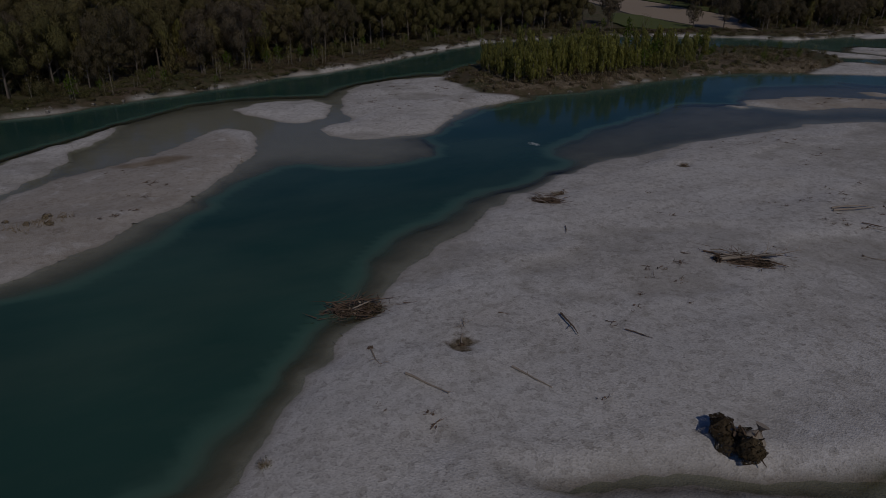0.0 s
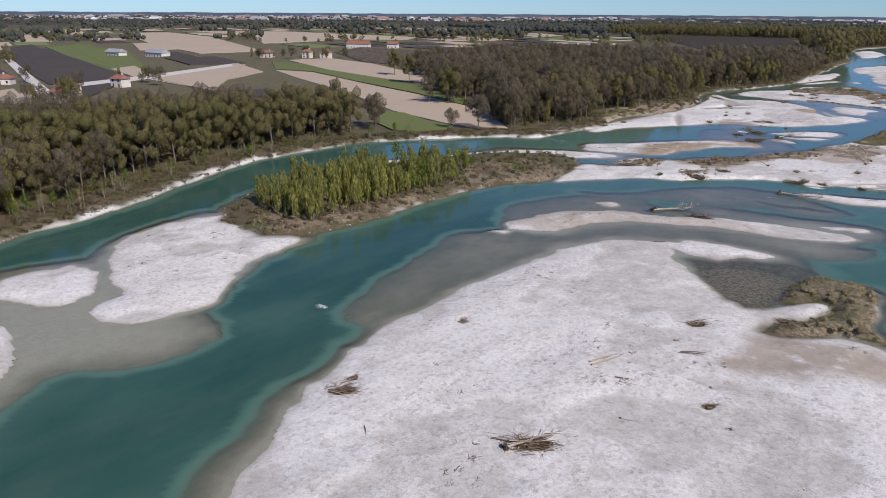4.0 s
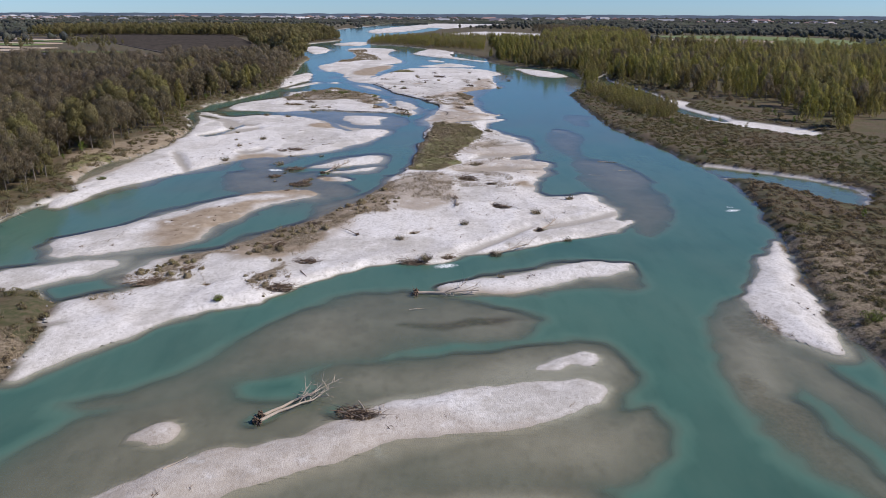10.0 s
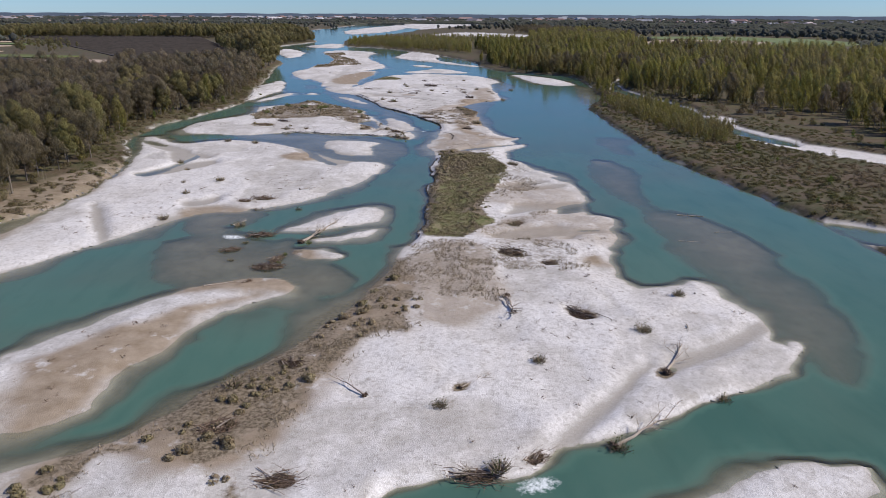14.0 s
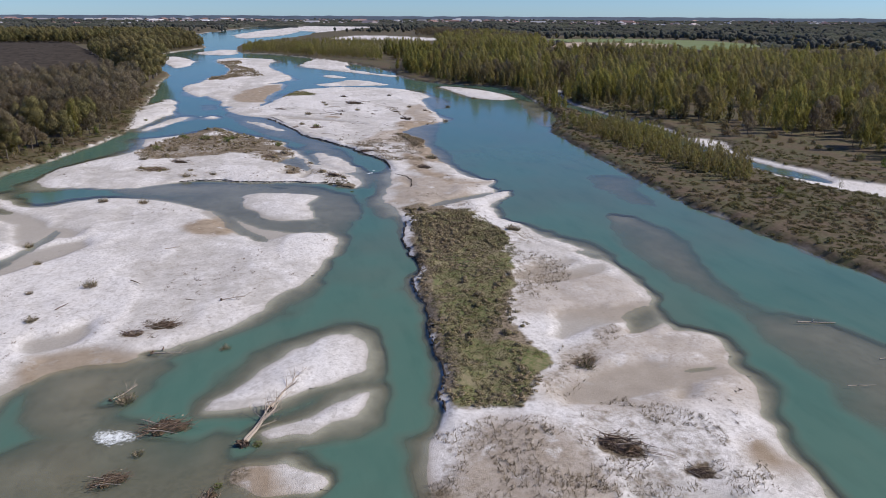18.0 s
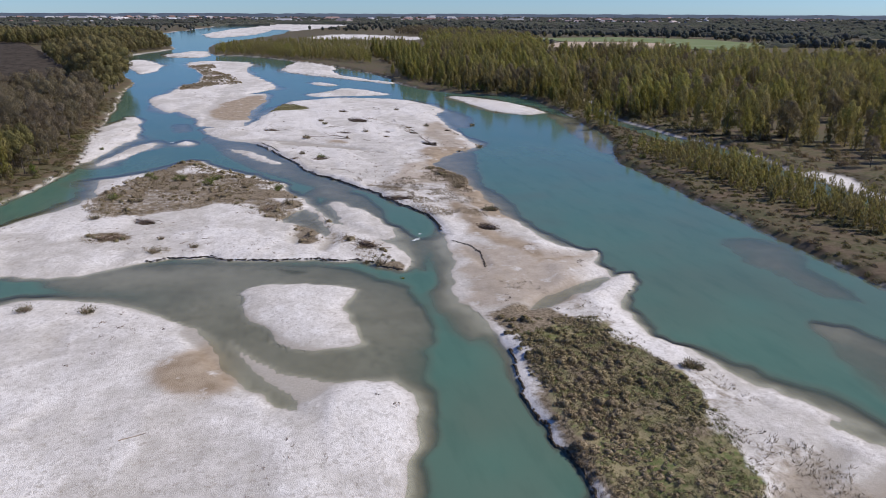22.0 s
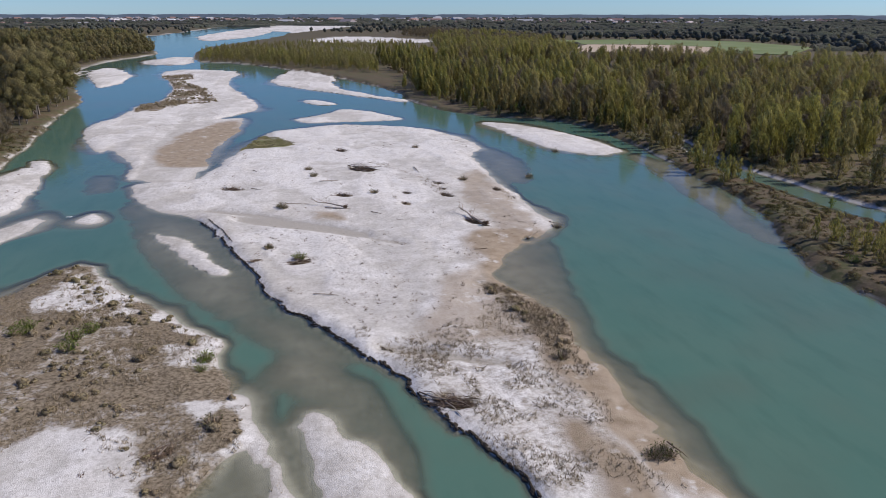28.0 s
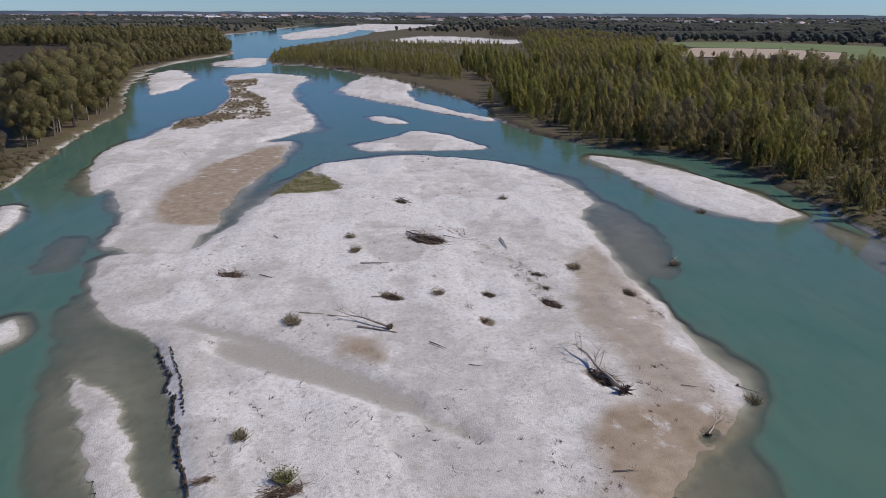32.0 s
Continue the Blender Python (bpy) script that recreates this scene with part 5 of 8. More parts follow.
field("green_field_a", [(-431.3, 227.1), (-398.6, 241.7), (-308.4, 212.1), (-207.9, 168.8), (-151.7, 143.4), (-135.7, 126.6), (-198.4, 150.6), (-259.7, 168.7), (-339.2, 195.5), (-372.3, 189.2)])
field("tan_field_b", [(-442.4, 250.6), (-439.3, 290.9), (-364.7, 273.4), (-229.6, 208.6), (-218.6, 189.2), (-267.1, 193), (-341.5, 211.3)])
field("vine_field_a", [(-505.2, 351.3), (-557, 433.2), (-429, 412.7), (-330.3, 275.2), (-388.8, 283.6)])
field("tan_field_c", [(-360.7, 90.9), (-386.7, 124.5), (-441.3, 201.9), (-356.2, 168.5), (-325.9, 122.1), (-282.2, 86.3), (-319.9, 87.5)])
field("green_field_b", [(-786.9, 202.7), (-846.8, 248.5), (-679.3, 207.1), (-457.2, 136.8), (-406.7, 96), (-383.6, 70.3), (-527.5, 106.4)])
field("tan_field_d", [(-1204.3, 451.9), (-1209.5, 541.2), (-966.2, 485.2), (-570.4, 314), (-575.3, 246.1), (-749.5, 291.5)])
field("tan_field_e", [(-1240.7, 611.3), (-1130.5, 744.1), (-751.3, 722.8), (-685.8, 632.1), (-818.3, 519)])
field("green_field_c", [(-164.6, 93.1), (-150.7, 95), (-127.4, 85.9), (-114.8, 83.7), (-112.4, 76.6), (-116.5, 65.9), (-123.7, 62.6), (-139, 69.3)])
field("tan_field_f", [(-344.3, 3.2), (-355.5, 18.3), (-220.2, -11.3), (-196.5, -21.5), (-226.1, -20.1)])
field("vine_field_b", [(-523.2, 21.2), (-516.4, 58.3), (-441.7, 45), (-426.2, 22.7), (-425.7, -2.8)])
field("vine_field_c", [(-805.2, 158.1), (-858, 196.8), (-475.8, 101.1), (-365, 39.1), (-531.1, 74.5)])
field("tan_field_g", [(-659, -39.4), (-854.5, 0.5), (-864.5, 42.7), (-662.7, 6.3), (-625.6, -13.7)])
field("green_field_d", [(-790.3, 187.2), (-815.2, 244), (-442.9, 131.6), (-406.7, 102.6), (-589.4, 136.4)])
field("vine_field_d", [(-436.7, 1212.5), (-346.9, 1212.5), (-241.2, 921.3), (-170.1, 709.1), (-135.8, 613.5), (-156.8, 609.9), (-225.2, 614.9), (-622.7, 1212.5)])
field("meadow", [(379, 1250.8), (533.6, 1266), (628.1, 1159.3), (619, 989.8), (479.6, 853.5), (430, 910), (500, 1010), (470, 1090), (380, 1120)])
field("tan_field_n", [(380, 1112), (466, 1084), (494, 1010), (425, 915), (385.6, 903.1), (290.2, 955.4), (330, 1040)])
field("tan_field_h", [(-602.0, -53.8), (-846.2, -0.2), (-798.0, 33.8), (-584.2, -8.4)])
field("green_field_e", [(-774.1, 205.8), (-696.4, 228.7), (-389.9, 110.9), (-513.6, 129.5)])
field("vine_field_e", [(-716.8, 132.9), (-756.0, 175.1), (-369.2, 87.2), (-276.6, 18.1), (-509.7, 76.8)])
field("tan_field_i", [(-310.4, -2.6), (-334.7, 19.6), (-208.2, -14.5), (-190.2, -26.0)])
field("tan_field_j", [(-345.2, 91.6), (-401.0, 158.2), (-422.8, 197.7), (-274.2, 83.3)])
field("tan_field_k", [(-445.7, 107.1), (-461.8, 131.2), (-376.8, 102.6), (-358.9, 86.3)])
field("tan_field_l", [(-806.9, 291.2), (-832.1, 422.4), (-650.4, 316.9), (-664.9, 231.1)])
field("tan_field_m", [(-941.1, 542.4), (-1023.6, 765.9), (-736.2, 525.5), (-709.3, 408.2)])
track("farm_lane", [(-560.9, 79.1), (-566.5, 85.9), (-268.3, 11.2), (-254.2, 1.2)])
track("farm_road", [(-587.7, 85.5), (-585.3, 89.8), (-270.9, 9.7), (-265.6, 4.2)])
track("cross_road", [(-354.6, 42.3), (-382.3, 108.2), (-429.8, 190.1), (-410.8, 179.7), (-365.5, 99.8), (-336.2, 35.4)])
swale("sw_a", [(7.9, 86.1), (13.5, 91.9), (21, 100.2), (24, 103), (21.6, 99.3), (13.9, 90.4), (8.7, 84.6)])
swale("sw_b", [(25.4, 102.1), (32.1, 106.1), (42.5, 113.8), (42, 110.4), (32.1, 103.7), (25.5, 99.9)])
swale("sw_c", [(-74.4, 175.8), (-73.6, 178.7), (-60.8, 152.6), (-60.6, 148.4)])
swale("sw_d", [(-90.9, 258.7), (-71.3, 238.9), (-69.3, 230.8), (-85.3, 244.9)])
swale("sw_e", [(-75.6, 209.4), (-60.5, 225.3), (-57.8, 218.2), (-71.3, 201.8)])
swale("sw_h", [(-78.1, 240.5), (-72.4, 235.5), (-62.3, 230.5), (-62.6, 225.1), (-68.2, 228.4), (-69.7, 217.7)])
swale("sw_i", [(-25.6, 387.8), (-9.4, 378.5), (0.1, 369.6), (0.1, 365.1), (-9.7, 372.5), (-25.3, 382.5)])
swale("sw_j", [(-32.9, 394.2), (-22.6, 389.1), (-12.1, 379.9), (0.1, 369.8), (-0.6, 368), (-11.9, 377.4), (-22.2, 386.5), (-32.4, 392.3)])
swale("sw_k", [(0.5, 366.2), (6, 361.4), (5.3, 360.5), (0.1, 365)])
swale("sw_l", [(-25, 278), (-23.2, 286.8), (-18.2, 292), (-17.5, 288.6), (-22.3, 280.5), (-24, 275.8)])
swale("sw_m", [(-20, 272), (-15.9, 282.2), (-14.8, 280.6), (-18.8, 269.5)])
swale("sw_n", [(7.1, 265.8), (8.4, 258.7), (7.7, 255.3), (7.1, 258.1), (6.3, 264.8)])
swale("sw_o", [(10.6, 240), (17, 244.1), (23.2, 246.2), (23.5, 244), (15.6, 241.1), (10.5, 237.8)])
swale("sw_p", [(15.8, 173.8), (23.9, 177), (25.9, 173.1), (17.7, 169.6)])
swale("sw_q", [(10.1, 154.7), (15.4, 155.4), (16.2, 151.8), (10.7, 150.3)])
swale("sw_r", [(16.1, 172.6), (23.1, 173.8), (28.9, 176.4), (29.9, 175.4), (22.6, 171.4), (16.7, 170.6)])
swale("sw_s", [(13.2, 156), (22.4, 158.9), (26.5, 157.1), (25.8, 155.2), (17.9, 155.6), (11.7, 153.1)])
swale("sw_t", [(26.4, 156.1), (26.6, 154.5), (23.6, 149.6), (22.5, 149.8)])
swale("sw_u", [(16.3, 191.8), (23.5, 196.1), (28.8, 197.5), (28, 194.8), (20.4, 191), (15.6, 188.8)])
swale("sw_v", [(-55.6, 179.7), (-50.4, 180), (-49.1, 183.8), (-47.8, 181.5), (-49.2, 176.1), (-53.8, 174.6)])
swale("sw_y", [(-3.8, 320.2), (10.6, 312.1), (10.5, 310.7), (-4.1, 318.3)])
swale("sw_z", [(6.6, 236.9), (17.7, 243.3), (25.1, 246.4), (19.4, 240.7), (8.2, 235.3)])
swale("sw_mud", [(-53.3, 173.4), (-46.7, 175.6), (-38.9, 171.6), (-33.8, 170.4), (-36.8, 165.3), (-38.8, 159.5), (-41.8, 153.6), (-46.3, 154.4)])
swale("wet_wedge", [(-42.1, 243.4), (-34.5, 249.9), (-25.1, 232.7), (-16.9, 228.8), (-22.3, 220.1), (-25.3, 217.2), (-30.5, 220), (-34.8, 228.3)])
swale("damp_a", [(-56.8, 164.1), (-52, 168.7), (-43.3, 169.1), (-38.9, 162.7), (-46, 155.8), (-51.9, 151.2)])
swale("sw_aa", [(13.1, 165.8), (17.7, 172.1), (32.5, 177.7), (32.8, 173.5), (19.4, 168.9)])
swale("sw_ab", [(11.6, 152.3), (17.6, 155.8), (26.6, 157.1), (33.7, 154), (25.4, 152.6), (13.2, 150)])
swale("sw_ac", [(17.5, 189.5), (32.3, 194), (31.9, 189.8), (18.6, 185.5)])
edge("cut_a", [(5.7, 271.3), (8, 267.9), (9, 263.1), (8.3, 258.4), (7.7, 255.4)])
edge("cut_b", [(-31.2, 384.6), (-27.8, 376.3), (-25.5, 368)])

SNAG_SPOTS = [(-6.4, -37.4, 3.1, 2), (15.6, -56.9, 5.9, 1.1), (16.8, -83.6, 2.8, 2.7), (14.1, -89.2, 2.5, -0.2), (17.5, -38.2, 1.8, 0.2), (21, -44.5, 1.8, 0.2), (-13.7, 34.8, 9.1, 0.7), (-13.9, 33.7, 9.8, 0.8), (-5.8, 35.8, 4.8, -0.4), (14.3, 85.6, 9, 0.6), (24.3, 99.6, 10.5, 0.9), (8.7, 116.2, 5.1, 1.7), (0.1, 96.6, 3.6, 0.7), (-10.3, 94.9, 4.7, 2.3), (-30.9, 71.3, 2.7, 2.1), (-25.4, 149.6, 13.5, 1.1), (-25.1, 149.7, 12.8, 1.1), (8.5, 122, 7, -1.4), (-38.2, 172.6, 3.9, -0.3), (-31.1, 187.6, 3.4, 0.1), (-40.5, 161.3, 3.6, 0.8), (-22.9, 156, 6.7, 1.1)]
SNAG_SPOTS += [(11.2, 388.9, 4.7, 2.1), (-2.5, 387.4, 8, 2.5), (29.7, 410.4, 3.5, 2.6), (38.2, 368.7, 3.2, -1), (30.1, 359.5, 4.3, 0.8)]
PILE_SPOTS = [(-5.6, -57.6, 2.2, 1.6), (8.1, -87.7, 5, 1.3), (-4.3, -60.1, 3.7, 0.7), (26.9, -36.1, 1.9, 1), (16.8, -54.7, 5.5, 0.7), (17.5, -16.9, 3.3, 1.1), (25.2, -6.7, 1.9, 0.9), (-3.5, 34.9, 4.3, -0.2), (0.3, 81.6, 4, -0.1), (6.3, 83.7, 2.8, 0.7), (-17.3, 81.3, 4, 0), (-19.6, 69.2, 4.8, 0.3), (-23, 73.8, 1.4, 1.3), (-24.5, 89.9, 6.1, 0.5), (-19.2, 102.9, 3.6, -0.7), (-28, 141.1, 3.1, 1.2), (-40.3, 72.7, 5.6, 0.5), (-36, 78.2, 3.1, 1), (-33.6, 154.4, 5.4, 0.2), (-28.4, 136.9, 3.8, 0.3), (-30.6, 130.2, 1.5, 1), (-41.6, 177.7, 3.1, -0.1)]
PILE_SPOTS += [(-38.4, 180.2, 4.2, 0.1), (14.5, 277.6, 4.8, -0.9), (-10.8, 271.8, 6.2, -1), (14.8, 277.5, 4.7, -1.1), (2.3, 303.4, 4.9, -0.7), (-10.6, 272, 6.1, -1), (-53.5, 296, 6.4, -0.7), (-58.7, 285.8, 5.7, 0.2), (21.7, 394.5, 3.3, -1.3), (-13.4, 354.1, 4, 0.3), (0.9, 304.4, 6, -0.6), (-28.9, 301.2, 3.5, 0.7), (-41, 318.7, 2, 0.9), (22.7, 406.2, 2.7, -0.6), (22.8, 400.6, 2.1, -1.3), (22.6, 393.3, 2.6, -1.2), (-28.2, 411.1, 6.5, -0.3), (35.4, 397.2, 3, -1.4), (-21.2, 356.3, 1.8, 0.3), (2.4, 454.3, 5.7, -1.1), (-37.2, 146.2, 3, 0.4), (-29.7, 137.2, 3.1, 0.1)]
LOG_SPOTS = [(20.9, -82.3, 3.2, 0.2), (18.4, -88.7, 3.5, 0.4), (12.8, -36.8, 4.4, 1.2), (13.3, -37.3, 4.8, 1.2), (-20.6, 25.8, 2.4, 0.8), (0.5, 62.4, 3, 0.2), (-36.8, 128.7, 4.4, 0.3), (-43.6, 213.9, 2.6, 0.3), (-10.3, 269.5, 3.9, -0.2), (-6.9, 388.6, 7.5, -0.5), (2.7, 428.2, 7.3, -0.9), (-12, 338.7, 3.9, -0.4), (-15.4, 394.2, 3.7, -0.3), (-11.3, 393, 3.4, -0.3), (20.1, 425.5, 8.3, -1.6), (-6.5, 413.8, 4.9, -0.1)]
STICK_SPOTS = [(14.2, -78.9, 1.2, 0.6), (16.9, -75.2, 4, -0.2), (20.9, -72.6, 2, 0.5), (16.7, -37.9, 2.1, 0.3), (26.3, -36.5, 1.9, 0.8), (2.8, -63.5, 1.7, -0.5), (1.1, -24.4, 1, 1.5), (19.5, -26.9, 3.1, 0.5), (19.6, -26.6, 2.8, 0.7), (18.7, 36.6, 1.1, 0.8), (-21.6, 20.2, 1, 0.9), (-3.7, 13.7, 2.2, 0.7), (4, 19.4, 1.2, 0.4), (-17.3, 75.8, 4, -1), (-37, 173.1, 7.4, 1.6), (31.2, 111.6, 2.2, -1.9), (-36.5, 189.2, 1.8, -0.4), (-54.1, 187.7, 2.5, 1.2), (-46.1, 198.1, 3, -0.9), (1.6, 169.5, 6, 1.4), (-41.2, 281.7, 1.4, 0), (-4.9, 398.8, 5.4, -0.3)]
STICK_SPOTS += [(21, 292.1, 5.3, -1.3), (-23.4, 431.2, 10.6, -1), (-23.2, 409.9, 3.8, -0.7), (17.7, 353.8, 2.5, -0), (31.2, 368.8, 1.9, -0.3), (2.6, 382.6, 3.3, -0.9), (6.9, 376, 1.8, -0.3)]
BOLE_SPOTS = [(33.7, -75.9, 1.5, 1.3)]
BUSH_SPOTS = [(21.7, -98.7, 0.9, 0.9), (-5.5, -57.8, 1.2, 0.7), (14.7, 85.4, 2.7, 0.1), (14.7, 74.8, 1.4, 0), (2.7, 82, 2.5, 0), (28.6, 93.7, 1.9, 0.2), (24.9, 109.9, 4.2, 0), (9.9, 102.3, 2, 0.3), (-2.3, 92.7, 2, 0), (-25, 98.2, 3.9, 0.2), (15, 158.2, 2.6, 0.5), (-55.1, 165.4, 4, -0.2), (-38.8, 160.9, 3.1, 0.2), (34, 121.9, 2.2, 0.4), (-51.8, 196.9, 4.5, 0.2), (-60.1, 195.3, 1.3, 0.9), (-56.1, 184.2, 2, 0.3), (-29.1, 172.1, 1.7, 0.7), (-63.4, 209.3, 1.6, 0.1), (-69, 221.8, 2, 0.4), (-63.4, 252, 3, 0.3), (-54.5, 250, 4.4, -0.4)]
BUSH_SPOTS += [(22, 215.4, 3.1, 0.4), (19.7, 289.9, 3.2, 0.5), (22.8, 214.9, 3.4, 0.2), (-9.7, 261.3, 3.6, -0.5), (19.7, 290.5, 2.2, 0.1), (-12, 262.9, 1.5, 0.5), (-7.8, 263.9, 1, 1.1), (-42.2, 276.8, 1.9, -0.2), (-49, 283.8, 1.5, 0.1), (-48.8, 275.1, 2.4, -0.2), (-15.8, 390.1, 4.2, -0), (-7.7, 419.9, 1.8, 0.4), (29.9, 408.5, 4.5, 0.4), (-18.7, 362.9, 2.1, 0.6), (38.4, 365.5, 2.4, 0.1), (17.3, 311.2, 2.9, 0.3), (18.3, 289.9, 3.2, -0), (5.4, 398.7, 2.4, 0.1), (-16.3, 391.3, 3.1, 0), (-8.6, 428.6, 2.7, 0.3), (-7.5, 421, 2.4, 0.2), (-18.8, 363.5, 1.9, 0.6)]
BUSH_SPOTS += [(48.4, 410, 4.3, -0.1), (68.4, 441.8, 4.3, 0.2), (26.2, 454.5, 2.4, -1), (-35.3, 150.1, 1.3, -0.2), (-35.7, 140.9, 1.2, -0.2), (-31.2, 153.7, 1, -0.2), (-57.7, 313.2, 4.8, -0.2), (-51.3, 323.8, 5.2, -0.2), (-24.4, 305.5, 4.3, -0.2), (-64.1, 300, 4.2, -0.2)]
ROOTLOG_SPOTS = [(1.4, 68.1, 9.3, -0.1), (23.8, 367.6, 10.1, 1.8)]
PIT_SPOTS = [(18.4, 116.2, 5.2, -0.9), (11.8, 141.7, 5.6, -0.6), (17.6, 136.6, 3.3, -0.6), (17.9, 116.5, 4.5, -1.2), (15.4, 159.7, 3.8, 0.4), (22.4, 371.5, 5.2, -1.2), (13.3, 398.7, 3.2, -1.1), (-1.7, 398.7, 4.5, -0.7), (6.1, 426.3, 8.3, -0.7)]
GREEN_SPOTS = [(-26.9, 64.1, 1.7, 0), (-78.4, 140, 1.8, 1), (2.8, 209.5, 0.8, 0), (-43.5, 326.6, 4.8, 0.5), (-51.8, 333.5, 2.4, 0.4), (-13.5, 355.8, 3.7, 0.2), (-42, 331.6, 3.6, -0.2), (-57.5, 335.9, 2.2, -0.2), (-50.4, 333.5, 2, -0.2), (-26.6, 318.1, 1.6, -0.2), (-7.1, 254, 0.9, -0.2), (-7.4, 261.8, 0.8, -0.2), (78.4, 330.9, 3.2, -0.2), (-80.1, 384.6, 1.7, -0.2), (62.5, 56.1, 2.9, 0.1), (-26.9, 64.7, 0.9, 0), (-77.6, 140, 1.6, 0), (87.8, 149.6, 1.7, 0), (-27.1, 143.5, 1, -0.2), (-27.4, 139.5, 0.8, -0.2), (-23.9, 149.5, 1.2, -0.2), (-43.4, 329.7, 6.8, -0.2)]
GREEN_SPOTS += [(-59.6, 340.3, 6.6, -0.2), (-50.7, 335.1, 5.3, -0.2), (-26.4, 320.8, 4.5, -0.2), (-63.8, 317.4, 3.4, -0.2)]
SUNK_SPOTS = [(43.9, 148.9, 3.5, -0.2), (52.9, 154.1, 3.3, 0), (56.2, 135.6, 1.5, -0.7), (49.9, 165.9, 5.3, -0.3), (-8.8, 162.7, 1.9, -0.5), (48.1, 411, 4, 0.8), (39.4, 335.7, 0.9, -1.4), (39, 335.5, 1.5, -1.3), (33.9, 311, 1.5, -0.2)]
RIFFLE_SPOTS = [(-25, -46.8, 3.7, 0), (67.7, 114.8, 5.6, 0.3), (6, 80.3, 6.3, 0.3), (68.1, 117.6, 3, -0.5), (0.6, 277.4, 2.7, -0.7), (-2, 267.6, 1.3, -1.3), (-0.8, 274, 3.9, 0.7), (-39.2, 153.6, 5.8, -0.9), (5.5, 80.2, 4, 0.5), (-37.8, 153.6, 6.5, -0.4), (-6.6, 304, 1.9, -0.6), (-60.6, 395.6, 3.5, -0.5)]

FOAM = np.zeros(XX.shape)


def riffle(x, y, size, turn):
    """Broken white water over a shallow step."""
    w = window([(x - size, y - size), (x + size, y + size)], 1)
    u, v = XX[w] - x, YY[w] - y
    a, b = u * math.cos(turn) + v * math.sin(turn), -u * math.sin(turn) + v * math.cos(turn)
    FOAM[w] = np.maximum(FOAM[w], np.clip(1.15 - np.hypot(a / (0.6 * size), b / (0.3 * size)), 0, 1))


for spot in RIFFLE_SPOTS:
    riffle(*spot)
for spot in PIT_SPOTS:
    scour(*spot)
for x, y, size, turn in PILE_SPOTS + SNAG_SPOTS[::2]:
    if y < 520 and size > 1.8:
        scour(x, y, min(size, 5.0) * 0.75, turn)

def ground_at(x, y):
    """Height of the ground at a place."""
    i = min(max(int(np.searchsorted(GX, x)) - 1, 0), len(GX) - 2)
    j = min(max(int(np.searchsorted(GY, y)) - 1, 0), len(GY) - 2)
    u, v = (x - GX[i]) / (GX[i + 1] - GX[i]), (y - GY[j]) / (GY[j + 1] - GY[j])
    return float((HH[j, i] * (1 - u) + HH[j, i + 1] * u) * (1 - v) + (HH[j + 1, i] * (1 - u) + HH[j + 1, i + 1] * u) * v)


def grid_object(name, faces_on, z, mat, attrs=(), smooth=True, step=1):
    """One mesh of the grid's cells that are switched on."""
    ny, nx = XX.shape
    jj, ii = np.nonzero(faces_on)
    a = jj * nx + ii
    quads = np.stack([a, a + 1, a + nx + 1, a + nx], 1)
    used, inv = np.unique(quads.ravel(), return_inverse=True)
    co = np.stack([XX.ravel()[used], YY.ravel()[used], z.ravel()[used]], 1)
    me = raw_mesh(name, co, inv.reshape(-1, 4), mat, smooth)
    for label, kind, values in attrs:
        at = me.attributes.new(label, kind, "POINT")
        if kind == "FLOAT":
            at.data.foreach_set("value", values.ravel()[used].astype(np.float32))
        else:
            at.data.foreach_set("color", values.reshape(-1, 4)[used].astype(np.float32).ravel())
    return new(name, me)


def raw_mesh(name, co, faces, mat, smooth=False):
    """A mesh from arrays; faces all have the same number of corners."""
    me = bpy.data.meshes.new(name)
    n, k = faces.shape
    me.vertices.add(len(co))
    me.vertices.foreach_set("co", np.ascontiguousarray(co, np.float32).ravel())
    me.loops.add(n * k)
    me.loops.foreach_set("vertex_index", np.ascontiguousarray(faces, np.int32).ravel())
    me.polygons.add(n)
    me.polygons.foreach_set("loop_start", np.arange(0, n * k, k, dtype=np.int32))
    me.polygons.foreach_set("use_smooth", np.full(n, smooth))
    me.materials.append(mat)
    me.update(calc_edges=True)
    return me


COVER_ATTRS = (("cover", "FLOAT_COLOR", COVER), ("land", "FLOAT", LAND))
cells = np.ones((len(GY) - 1, len(GX) - 1), bool)
# the sheet dips under each gravel bar that lies on it
sunk = HH - 0.25 * np.clip((HH + 0.04) / 0.2, 0, 1)
tagged(grid_object("ground", cells, np.where(OWNER >= 0, np.minimum(sunk, HH - 0.012), HH), M_GROUND, COVER_ATTRS),
       "pale stony river bed and brown grassy flood plain", "ground", kind="structure")
corners = np.stack([OWNER[:-1, :-1], OWNER[:-1, 1:], OWNER[1:, :-1], OWNER[1:, 1:]])
for i, name in enumerate(BARS):
    mine = (corners == i).any(0) & (corners >= 0).all(0) & (corners.max(0) == i)
    if mine.any():
        tagged(grid_object("gravel_bar", mine, HH, M_GROUND, COVER_ATTRS), "pale grey gravel bar of washed pebbles in the river", "gravel bar", kind="structure")
low = np.minimum(np.minimum(HH[:-1, :-1], HH[:-1, 1:]), np.minimum(HH[1:, :-1], HH[1:, 1:]))
tagged(grid_object("water", low < 0.03, np.zeros(XX.shape), M_WATER, (("depth", "FLOAT", np.maximum(-HH, 0)), ("foam", "FLOAT", FOAM))),
       "milky teal river water flowing between gravel bars", "river water", kind="structure")

# ---- plants: templates as arrays ----
rng = np.random.default_rng(7)


